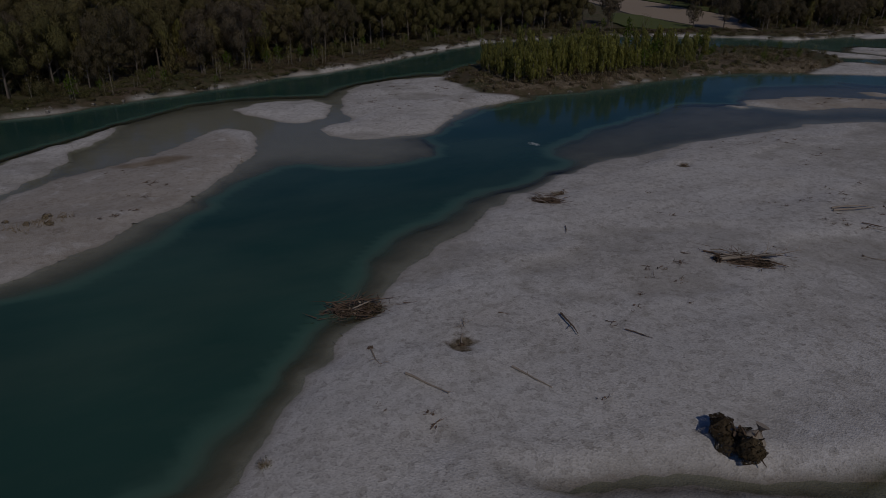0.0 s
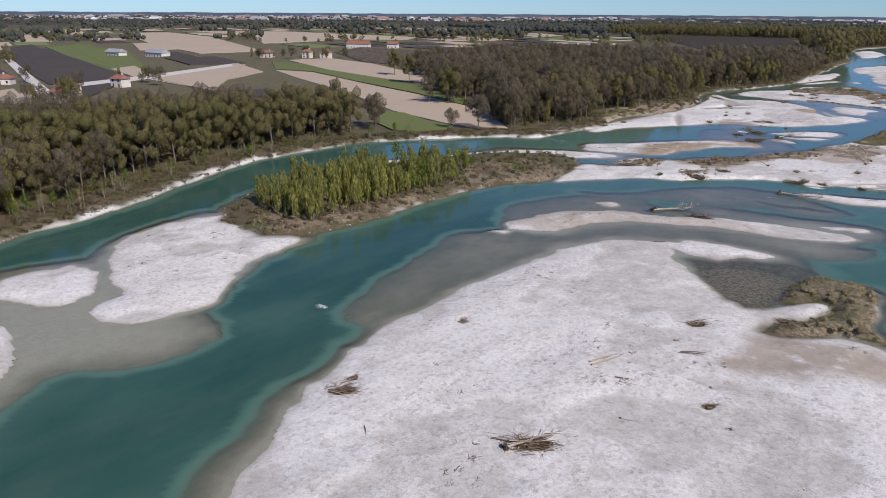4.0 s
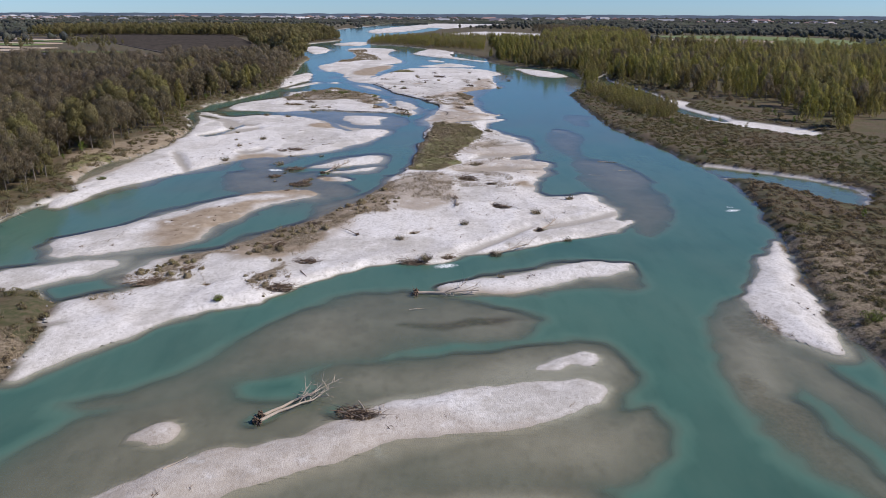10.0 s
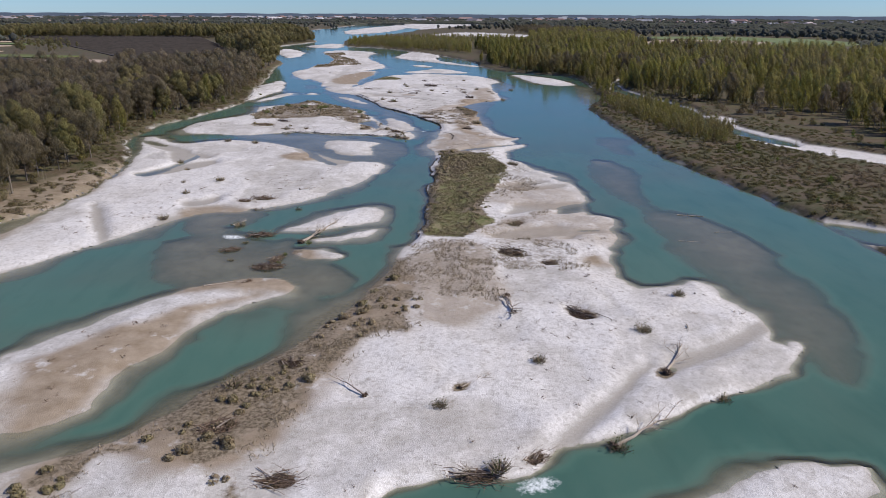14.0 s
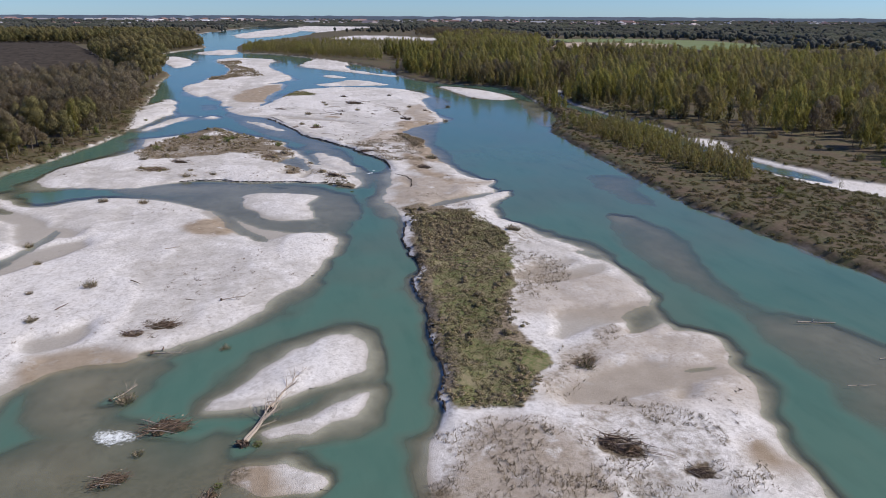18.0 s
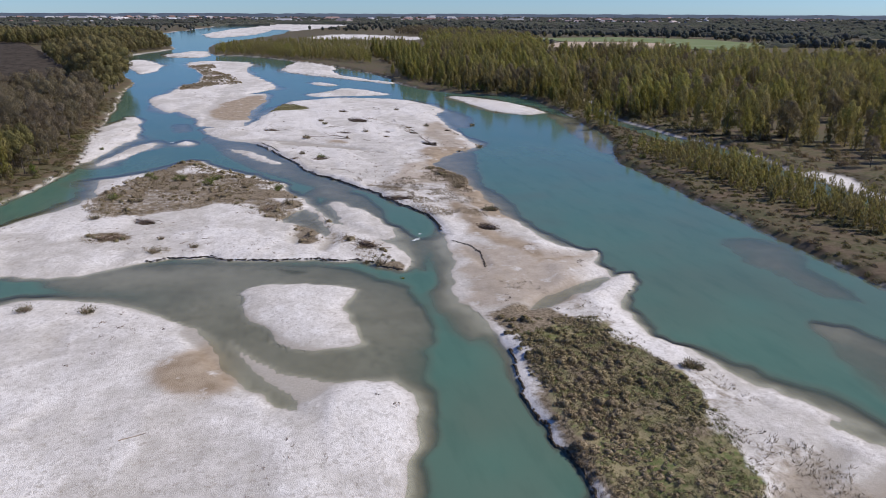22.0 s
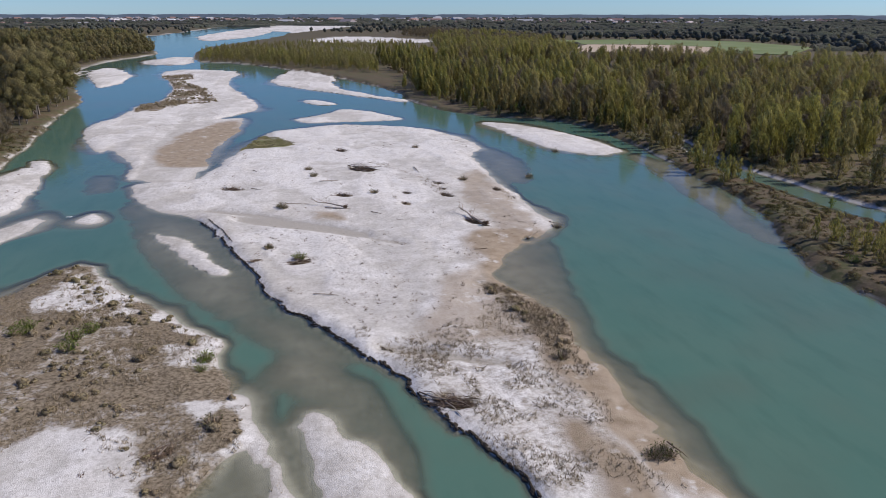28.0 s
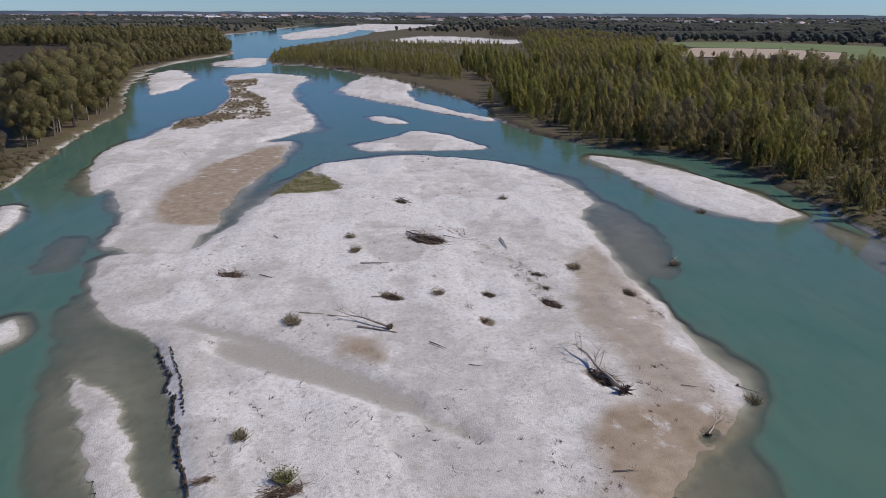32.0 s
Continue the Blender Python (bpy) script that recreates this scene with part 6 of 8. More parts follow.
def tube(points, radii, sides=5):
    """A tapered tube along points: coordinates and triangles."""
    p, r = np.array(points, float), np.array(radii, float)
    t = np.gradient(p, axis=0)
    t /= np.linalg.norm(t, axis=1)[:, None] + 1e-9
    ref = np.where(np.abs(t[:, 2:3]) > 0.9, np.array([[1.0, 0, 0]]), np.array([[0, 0, 1.0]]))
    u = np.cross(t, ref)
    u /= np.linalg.norm(u, axis=1)[:, None] + 1e-9
    v = np.cross(t, u)
    a = np.arange(sides) * 2 * np.pi / sides
    co = (p[:, None] + r[:, None, None] * (np.cos(a)[None, :, None] * u[:, None] + np.sin(a)[None, :, None] * v[:, None])).reshape(-1, 3)
    f = []
    for i in range(len(p) - 1):
        for j in range(sides):
            a0, b0 = i * sides + j, i * sides + (j + 1) % sides
            f += [(a0, b0, b0 + sides), (a0, b0 + sides, a0 + sides)]
    for j in range(1, sides - 1):
        f.append((0, j + 1, j))
        e = (len(p) - 1) * sides
        f.append((e, e + j, e + j + 1))
    return co, np.array(f)


def joined(pieces):
    cos, fs, n = [], [], 0
    for co, f in pieces:
        cos.append(co)
        fs.append(f + n)
        n += len(co)
    return np.concatenate(cos), np.concatenate(fs)


def slivers(starts, ends, width, g):
    """Thin upright triangles from start to end: twigs, stems and blades."""
    d = ends - starts
    side = np.cross(d, g.normal(size=d.shape))
    side *= (np.asarray(width) / (np.linalg.norm(side, axis=1) + 1e-9))[:, None]
    co = np.stack([starts - side, starts + side, ends], 1).reshape(-1, 3)
    return co, np.arange(len(co)).reshape(-1, 3)


def flecks(at, size, g):
    """Small leaf-like quads as two triangles, turned at random."""
    u = g.normal(size=at.shape)
    u /= np.linalg.norm(u, axis=1)[:, None]
    v = np.cross(u, g.normal(size=at.shape))
    v /= np.linalg.norm(v, axis=1)[:, None]
    s = np.asarray(size)[:, None] if np.ndim(size) else size
    co = np.stack([at - s * u, at - 0.5 * s * v, at + s * u, at + 0.6 * s * v], 1).reshape(-1, 3)
    q = np.arange(len(at))[:, None] * 4
    return co, np.concatenate([q + [0, 1, 2], q + [0, 2, 3]], 0)


def curve_up(base, tip, sag, n=4):
    s = np.linspace(0, 1, n)[:, None]
    return np.array(base) * (1 - s) + np.array(tip) * s + np.array([0, 0, 1.0]) * (sag * s * (1 - s))


def limbs_of(g, h, spread, count, low, full=False):
    """A leaning trunk and ascending limbs of a tree one can see through."""
    lean = g.normal(0, 0.05, 2) * h
    trunk = np.array([[0, 0, -0.3], [lean[0] * 0.2, lean[1] * 0.2, h * 0.35], [lean[0] * 0.6, lean[1] * 0.6, h * 0.65], [lean[0], lean[1], h * 0.95]])
    arms = []
    for i in range(count):
        s = low + (0.92 - low) * (i + 0.5) / count
        z = h * s
        b = np.array([np.interp(z, trunk[:, 2], trunk[:, k]) for k in (0, 1)] + [z])
        a = i * 2.4 + g.uniform(-0.5, 0.5)
        swell = math.sin(math.pi * min(0.18 + 0.75 * (s - low) / (1 - low), 1.0)) * 0.95 if full else 1.15 - s
        reach = spread * swell * g.uniform(0.7, 1.3) + 0.06 * h
        tip = b + np.array([math.cos(a) * reach, math.sin(a) * reach, (g.uniform(0.25, 0.7) if full else g.uniform(0.6, 1.2)) * reach + 0.05 * h])
        arms.append((b, tip))
    return trunk, arms


def ball(level):
    bm = bmesh.new()
    bmesh.ops.create_icosphere(bm, subdivisions=level, radius=1.0)
    co, f = np.array([v.co[:] for v in bm.verts]), np.array([[v.index for v in q.verts] for q in bm.faces])
    bm.free()
    return co, f


BALLS = {1: ball(1), 2: ball(2)}


def spray(g, at, size, level=1):
    """One ragged clump of a crown, uneven all round; its material leaves gaps between the twigs."""
    co, f = BALLS[level]
    a = g.uniform(0, 6.283)
    q = co * (1 + 0.2 * g.normal(size=(len(co), 1))) * size
    return np.stack([q[:, 0] * math.cos(a) - q[:, 1] * math.sin(a), q[:, 0] * math.sin(a) + q[:, 1] * math.cos(a), q[:, 2]], 1) + at, f


def bare_tree(g, h, spread=0.34, count=11, twigs=30, bud=0, level=1, low=0.28):
    """Trunk with limbs, and a crown of fine twigs in ragged clumps."""
    trunk, arms = limbs_of(g, h, spread * h, count, low, True)
    wood = [tube(trunk, np.array([0.020, 0.014, 0.009, 0.003]) * h, 6 if level > 1 else 4)]
    st, en, crown = [], [], []
    for b, tip in arms:
        pts = curve_up(b, tip, 0.12 * h, 4)
        wood.append(tube(pts[[0, 1, 3]], np.array([0.0075, 0.005, 0.0012]) * h, 3))
        L = np.linalg.norm(tip - b)
        s = g.uniform(0.3, 1.05, twigs)[:, None]
        at = b * (1 - s) + tip * s + np.array([0, 0, 1]) * (0.12 * h * s * (1 - s))
        d = g.normal(size=(twigs, 3)) * [0.7, 0.7, 0.45] + (tip - b) / L * 0.5 + [0, 0, 0.55]
        d /= np.linalg.norm(d, axis=1)[:, None]
        st.append(at)
        en.append(at + d * g.uniform(0.5, 1.0, (twigs, 1)) * (0.12 * h + 0.25))
        r = h * g.uniform(0.09, 0.15)
        crown.append(spray(g, 0.3 * b + 0.7 * tip + [0, 0, 0.03 * h], np.array([r, r, r * g.uniform(0.9, 1.4)]), level))
    r = 0.11 * h
    crown.append(spray(g, trunk[-1] - [0, 0, 0.02 * h], np.array([r, r, 1.2 * r]), level))
    crown.append(spray(g, trunk[2], np.array([1.2 * r, 1.2 * r, 1.5 * r]), level))
    st, en = np.concatenate(st), np.concatenate(en)
    crown.append(slivers(st, en, g.uniform(0.02, 0.05, len(st)), g))
    if bud:
        pick = g.choice(len(en), min(bud, len(en)), False)
        crown.append(flecks(en[pick] + g.normal(0, 0.2, (len(pick), 3)), g.uniform(0.10, 0.22, len(pick)), g))
    return joined(wood), joined(crown)


def crude_tree(g, h, spread, n, level=1):
    """A far tree: a thin trunk in a few ragged clumps of twigs or leaf."""
    lean = g.normal(0, 0.05 * h, 2)
    wood = tube([(0, 0, -0.3), (lean[0] * 0.5, lean[1] * 0.5, 0.5 * h), (lean[0], lean[1], 0.95 * h)], np.array([0.016, 0.011, 0.003]) * h, 3)
    crown = []
    for i in range(n):
        s, a = 0.3 + 0.6 * (i + g.uniform(0, 1)) / n, i * 2.4 + g.uniform(-0.5, 0.5)
        r = spread * h * math.sin(math.pi * (0.2 + 0.68 * s)) * g.uniform(0.35, 0.75)
        k = h * g.uniform(0.11, 0.17)
        crown.append(spray(g, np.array([math.cos(a) * r + lean[0] * s, math.sin(a) * r + lean[1] * s, h * s]), np.array([k, k, k * g.uniform(1.0, 1.5)]), level))
    return wood, joined(crown)


def feathered(g, h, spread, n, level=1, leaves=0, leaf=0.14, low=0.15):
    """A poplar: a straight thin trunk with rising, feathery clumps of young leaf in tiers."""
    lean = g.normal(0, 0.03 * h, 2)
    wood = [tube([(0, 0, -0.3), (lean[0] * 0.5, lean[1] * 0.5, 0.5 * h), (lean[0], lean[1], 0.97 * h)], np.array([0.011, 0.008, 0.002]) * h, 4)]
    crown = []
    for i in range(n):
        s, a = low + (0.93 - low) * (i + g.uniform(0.1, 0.9)) / n, i * 2.4 + g.uniform(-0.6, 0.6)
        r = spread * h * math.sin(math.pi * min(0.22 + 0.7 * s, 1)) * g.uniform(0.2, 0.75)
        k = spread * h * g.uniform(0.42, 0.68) * (0.98 - 0.16 * s)
        c = np.array([math.cos(a) * r + lean[0] * s, math.sin(a) * r + lean[1] * s, h * s])
        crown.append(spray(g, c, np.array([k, k, k * g.uniform(1.5, 2.4)]), level))
        if level > 1:
            b = np.array([lean[0] * s * 0.8, lean[1] * s * 0.8, h * max(s - 0.12, 0.05)])
            wood.append(tube(curve_up(b, c + [0, 0, k], 0.02 * h, 3), np.array([0.004, 0.003, 0.001]) * h, 3))
    if leaves:
        c = np.array([q[0].mean(0) for q in crown])[g.integers(0, n, leaves)]
        crown.append(flecks(c + g.normal(size=(leaves, 3)) * np.array([0.4, 0.4, 0.9]) * spread * h * 0.6, g.uniform(0.6, 1.3, leaves) * leaf, g))
    return joined(wood), joined(crown)


def low_scrub(g, r, h, clumps=3, stems=10):
    """Low scrub: ragged clumps of thin stems and some single stems."""
    crown = []
    for i in range(clumps):
        a, q = g.uniform(0, 6.283), r * math.sqrt(g.uniform(0, 1)) * 0.7
        k = r * g.uniform(0.4, 0.7)
        crown.append(spray(g, np.array([math.cos(a) * q, math.sin(a) * q, 0.3 * h]), np.array([k, k, h * g.uniform(0.45, 0.8)])))
    a, q = g.uniform(0, 6.283, stems), np.sqrt(g.uniform(0, 1, stems))
    st = np.stack([np.cos(a) * q * r * 0.6, np.sin(a) * q * r * 0.6, np.full(stems, -0.1)], 1)
    en = np.stack([np.cos(a) * q * r, np.sin(a) * q * r, h * g.uniform(0.6, 1.2, stems)], 1)
    return slivers(st, en, g.uniform(0.015, 0.035, stems), g), joined(crown)


def leafy_tree(g, h, spread=0.2, count=12, leaves=420, size=0.16, low=0.2, stems=1):
    """A slim poplar or a leafy tree: limbs, with loose flecks of young leaf along them."""
    wood, lv = [], []
    for s_ in range(stems):
        off = np.array([*(g.normal(0, 0.10 * h, 2) if stems > 1 else (0, 0)), 0])
        hh = h * g.uniform(0.75, 1.0) if stems > 1 else h
        trunk, arms = limbs_of(g, hh, spread * hh, count, low)
        wood.append(tube(trunk + off, np.array([0.013, 0.010, 0.006, 0.002]) * hh, 5))
        n = leaves // (stems * count)
        for b, tip in arms:
            wood.append(tube(curve_up(b, tip, 0.08 * hh, 3) + off, np.array([0.004, 0.0025, 0.001]) * hh, 3))
            s = g.uniform(0.15, 1.1, n)[:, None]
            lv.append(b * (1 - s) + tip * s + off + g.normal(0, 1, (n, 3)) * [0.045 * hh, 0.045 * hh, 0.06 * hh])
    at = np.concatenate(lv)
    return joined(wood), flecks(at, g.uniform(0.6, 1.3, len(at)) * size, g)


def stems_bush(g, r, h, stems=60, leaves=90, leaf=0.09):
    """Thin stems fanning out of one root, with some leaf."""
    a, q = g.uniform(0, 6.283, stems), np.sqrt(g.uniform(0, 1, stems))
    st = np.stack([np.cos(a) * q * r * 0.35, np.sin(a) * q * r * 0.35, np.full(stems, -0.1)], 1)
    en = np.stack([np.cos(a) * q * r, np.sin(a) * q * r, h * g.uniform(0.5, 1.0, stems) * (1.1 - 0.5 * q)], 1)
    s = g.uniform(0.35, 1.05, leaves)[:, None]
    k = g.integers(0, stems, leaves)
    at = st[k] * (1 - s) + en[k] * s + g.normal(0, 0.08 * r, (leaves, 3))
    at[:, 2] = np.maximum(at[:, 2], 0.05)
    return slivers(st, en, g.uniform(0.012, 0.035, stems) * (1 + r / 3), g), flecks(at, g.uniform(0.6, 1.3, leaves) * leaf, g)


def part(name, geo, material, parent, label=""):
    """A mesh from coordinates and triangles, as a part of a thing."""
    ob = new(name, geo if isinstance(geo, bpy.types.Mesh) else raw_mesh(name, geo[0], geo[1], material, name in ("crown", "crowns")))
    ob.parent = parent
    return tagged(ob, label)


def at_place(x, y, turn=0.0, size=1.0, sink=0.05, z=None):
    return Matrix.LocRotScale((x, y, (ground_at(x, y) if z is None else z) - sink), Euler((0, 0, turn)), (size,) * 3)


def template(name, parts, label, category, group=""):
    """An Empty with its parts, to be copied; returns a function that sets one down."""
    state = {}

    def put(x, y, turn, size, z=None):
        m = at_place(x, y, turn, size, z=z)
        if "first" not in state:
            ob = state["first"] = new(name)
            tagged(ob, label, category, group)
            for pname, geo, mat in parts:
                child = part(pname, geo, mat, ob)
                if pname in ("brushwood", "litter"):
                    tagged(child, kind="stuff")
            ob.matrix_basis = m
            return ob
        ob = copy_thing(state["first"], Matrix())
        ob.matrix_basis = m
        return ob
    return put


def scatter(poly, step, jitter=0.45, keep=1.0, g=rng):
    """Uneven rows of places inside an outline."""
    p = np.array(poly, float)
    xs, ys = np.arange(p[:, 0].min(), p[:, 0].max(), step), np.arange(p[:, 1].min(), p[:, 1].max(), step)
    x, y = [v.ravel() for v in np.meshgrid(xs, ys)]
    x, y = x + g.uniform(-jitter, jitter, x.size) * step, y + g.uniform(-jitter, jitter, x.size) * step
    ok = (inside_by(p, x, y) > 0) & (g.uniform(0, 1, x.size) < keep)
    return np.stack([x[ok], y[ok]], 1)


def stand(name, places, makers, mats, label, category, size=(0.8, 1.2), g=rng):
    """One object of kind stuff: many plants of a few shapes. makers: lists of (wood, crown) geometry."""
    n = len(places)
    which = g.integers(0, len(makers), n)
    root = tagged(new(name), label, category, kind="stuff")
    z = np.array([ground_at(x, y) for x, y in places])
    turn, sc = g.uniform(0, 6.283, n), g.uniform(*size, n)
    for k, pname in enumerate(("trunks", "crowns")):
        cos, fs, m = [], [], 0
        for i, maker in enumerate(makers):
            co, f = maker[k]
            sel = np.nonzero(which == i)[0]
            if not len(sel) or not len(f):
                continue
            c, s = np.cos(turn[sel]), np.sin(turn[sel])
            x = (co[None, :, 0] * c[:, None] - co[None, :, 1] * s[:, None]) * sc[sel][:, None] + places[sel, 0][:, None]
            y = (co[None, :, 0] * s[:, None] + co[None, :, 1] * c[:, None]) * sc[sel][:, None] + places[sel, 1][:, None]
            zz = co[None, :, 2] * sc[sel][:, None] + z[sel][:, None]
            cos.append(np.stack([x, y, zz], -1).reshape(-1, 3))
            fs.append((f[None] + (np.arange(len(sel)) * len(co))[:, None, None] + m).reshape(-1, 3))
            m += len(sel) * len(co)
        if cos:
            ob = part(pname, (np.concatenate(cos), np.concatenate(fs)), mats[k], root)
            tagged(ob, kind="stuff")
    return root

# ---- fields and tracks on the plain ----
LEFT_WOOD = [(-98, 95), (-92, 112), (-86, 120), (-92, 150), (-93, 190), (-92, 225), (-103, 255), (-104, 290), (-97, 310), (-92, 330), (-88, 350), (-92, 390), (-97, 450), (-102, 500), (-120, 520), (-180, 485), (-262, 440), (-330, 320), (-285, 220), (-225, 190), (-165, 132), (-120, 95)]
LEFT_NEAR = [(-84, -160), (-88, -110), (-94, -80), (-104, -55), (-118, -30), (-128, 0), (-130, 30), (-126, 52), (-150, 58), (-170, 45), (-190, 20), (-205, -20), (-225, -70), (-290, -110), (-300, -200)]
FIELD_KINDS = {"tan": (M_TAN, "bare tan tilled field", "field"), "green": (M_GREENCROP, "field of low green crop in rows", "field"),
               "vine": (M_VINES, "dark vineyard field in straight rows", "field"), "meadow": (M_MEADOW, "green spring meadow", "field"),
               "farm": (M_ROAD, "pale gravel farm road", "road"), "cross": (M_ROAD, "pale gravel farm road", "road")}


def slab(name, poly, mat, z=1.62, deep=1.2):
    """A flat piece of land with a low edge, sunk into the ground."""
    bm = bmesh.new()
    top = [bm.verts.new((x, y, z)) for x, y in poly]
    bm.faces.new(top)
    low = [bm.verts.new((x * 1.0, y * 1.0, z - deep)) for x, y in poly]
    for i in range(len(poly)):
        j = (i + 1) % len(poly)
        bm.faces.new((top[i], top[j], low[j], low[i]))
    bmesh.ops.recalc_face_normals(bm, faces=bm.faces)
    bmesh.ops.triangulate(bm, faces=bm.faces)
    me = bpy.data.meshes.new(name)
    bm.to_mesh(me)
    bm.free()
    me.materials.append(mat)
    return new(name, me)


def patchwork():
    """Strips of tilled soil, crop and vines laid out along the farm lanes."""
    field_rng = np.random.default_rng(41)
    c, s = math.cos(-0.27), math.sin(-0.27)
    old = [np.array(q) for _, q in FIELDS]
    for i in range(-11, 9):
        for j in range(-5, 16):
            u0, v0 = -560 + i * 95 + field_rng.uniform(-14, 14), 130 + j * 46 + field_rng.uniform(-7, 7)
            w, d = field_rng.uniform(70, 90), field_rng.uniform(26, 42)
            q = [(u * c - v * s, u * s + v * c) for u, v in ((u0, v0), (u0 + w, v0), (u0 + w, v0 + d), (u0, v0 + d))]
            mid = np.mean(q, 0)
            near = [inside_by(o, np.array([p[0] for p in q] + [mid[0]]), np.array([p[1] for p in q] + [mid[1]])).max() for o in old + [np.array(LEFT_WOOD), np.array(LEFT_NEAR)]]
            if mid[0] > -205 or max(near) > -3 or field_rng.uniform() < 0.18:
                continue
            FIELDS.append((field_rng.choice(["tan", "tan", "green", "vine", "vine", "meadow"]) + "_strip", q))


patchwork()
for i, (name, poly) in enumerate(FIELDS):
    mat, label, cat = FIELD_KINDS[name.split("_")[0]]
    tagged(slab(cat if cat == "road" else "field", poly, mat, 1.62 + 0.012 * min(i, 32) + (0.15 if cat == "road" else 0)), label, cat, kind="structure")

def vine_rows(poly, gap, angle):
    """Rows of bare vines on a field, each a ragged low strip."""
    p = np.array(poly, float)
    u, v = np.array([math.cos(angle), math.sin(angle)]), np.array([-math.sin(angle), math.cos(angle)])
    s, r = p @ u, p @ v
    co, fs, m = [], [], 0
    vine_rng = np.random.default_rng(23)
    for o in np.arange(r.min(), r.max(), gap):
        x = np.arange(s.min(), s.max(), 4.0)
        q = x[:, None] * u + o * v
        ok = inside_by(p, q[:, 0], q[:, 1]) > 1.0
        for i in np.nonzero(ok[:-1] & ok[1:])[0]:
            a, b = q[i], q[i + 1]
            h = vine_rng.uniform(0.9, 1.5, 2)
            co += [(*(a - 0.25 * v), 1.5), (*(b - 0.25 * v), 1.5), (*(b + 0.1 * v), 1.8 + h[1]), (*(a + 0.1 * v), 1.8 + h[0]), (*(b + 0.35 * v), 1.5), (*(a + 0.35 * v), 1.5)]
            fs += [(m, m + 1, m + 2, m + 3), (m + 3, m + 2, m + 4, m + 5)]
            m += 6
    tagged(new("vine_rows", raw_mesh("vine_rows", np.array(co), np.array(fs), M_VINEWOOD)), "long rows of bare brown vines on wires", "vines", kind="stuff")


vine_rows(dict(FIELDS)["vine_field_d"], 5.0, 0.22)
vine_rows(dict(FIELDS)["vine_field_a"], 5.0, 0.9)

# ---- woods ----
def may_touch(poly, x, y, margin):
    """Whether the box round an outline reaches any of the places."""
    p = np.array(poly)
    return (x > p[:, 0].min() - margin) & (x < p[:, 0].max() + margin) & (y > p[:, 1].min() - margin) & (y < p[:, 1].max() + margin)


def grown(x, y):
    """Whether plants grow here: everywhere but on the washed gravel of the far bank."""
    return x < 70 or LAND[np.searchsorted(GY, y) - 1, np.searchsorted(GX, x) - 1] > 0.4


def clear_of_water(pl, margin=0.35):
    return np.array([p for p in pl if ground_at(*p) > margin and grown(*p)])


def off_fields(pl):
    ok = np.ones(len(pl), bool)
    for name, poly in FIELDS:
        at = np.nonzero(may_touch(poly, pl[:, 0], pl[:, 1], 2.0))[0]
        if len(at):
            ok[at] &= inside_by(poly, pl[at, 0], pl[at, 1]) < 1.5
    return pl[ok]


RIGHT_WOOD = [(150, 195), (140, 235), (138, 265), (124, 305), (126, 365), (109, 425), (107, 460), (102, 493), (81, 521), (63, 556), (58, 620), (68, 700), (64, 840), (120, 855), (205, 825), (300, 765), (312, 704), (343, 683), (430, 640), (500, 350), (340, 150), (200, 130)]
POINT_WOOD = [(-84, 890), (-45, 838), (0, 800), (55, 730), (62, 860), (0, 950), (-70, 980)]
VINE_EDGE = [(-108, 520), (-112, 610), (-140, 690), (-156, 770), (-170, 800), (-150, 660), (-128, 560)]
FAR_LEFT_WOOD = [(-160, 1010), (-140, 1080), (-150, 1350), (-300, 1500), (-700, 1350), (-640, 1120), (-400, 1130), (-270, 1120)]
g = np.random.default_rng(3)
BARE_MID = [bare_tree(g, h, 0.32, 11, 5, 0, 1, 0.1) for h in (11, 14, 15, 12.5)]
BARE_FAR = [crude_tree(g, h, 0.30, 8) for h in (11, 14, 15, 12.5)]
BARE_NEAR = [bare_tree(g, h, 0.36, 12, 16, 30, 2, 0.2) for h in (11.5, 14, 13)]
POPLAR_MID = [feathered(g, h, 0.21, 9) for h in (12, 14, 15, 13)]
POPLAR_FAR = [feathered(g, h, 0.24, 5) for h in (12, 14, 15, 13)]
POPLAR_NEAR = [feathered(g, h, 0.19, 11, 2, 90) for h in (11, 13, 12)]
WILLOW = [leafy_tree(g, h, 0.2, 6, 270, 0.2, 0.12, 3) for h in (5, 6, 4)]


def thinned(places, size=28.0, seed=71, cut=-0.35):
    """Leaves uneven gaps in a wood."""
    k = vnoise(places[:, 0], places[:, 1], size, seed) + 0.5 * vnoise(places[:, 0], places[:, 1], size * 0.4, seed + 1)
    return places[k > cut]


def split_near(places, axis_fn, count):
    """The places nearest the river, and the rest."""
    order = np.argsort(axis_fn(places))
    return places[order[:count]], places[order[count:]]


def plant(places, puts, size=(0.8, 1.2)):
    for i, (x, y) in enumerate(places):
        puts[i % len(puts)](x, y, g.uniform(0, 6.28), g.uniform(*size))


bare_puts = [template("bare_tree", (("trunk", t[0], M_BARK), ("crown", t[1], M_TWIG if i != 1 else M_BUD)), "tall leafless riverside tree with fine grey-brown twigs", "tree", "trees on the bank") for i, t in enumerate(BARE_NEAR)]
poplar_puts = [template("poplar_tree", (("trunk", t[0], M_PALEBARK if t is POPLAR_NEAR[0] else M_BARK), ("crown", t[1], M_POPLAR)), "slim young poplar with yellow-green spring leaves", "tree", "poplars on the bank") for t in POPLAR_NEAR]
willow_puts = [template("willow_shrub", (("shrub_body", t[0], M_PALEBARK), ("foliage", t[1], M_POPLAR if i else M_LEAF)), "bushy young willow with fresh green leaves", "shrub", "willows on the bank") for i, t in enumerate(WILLOW)]

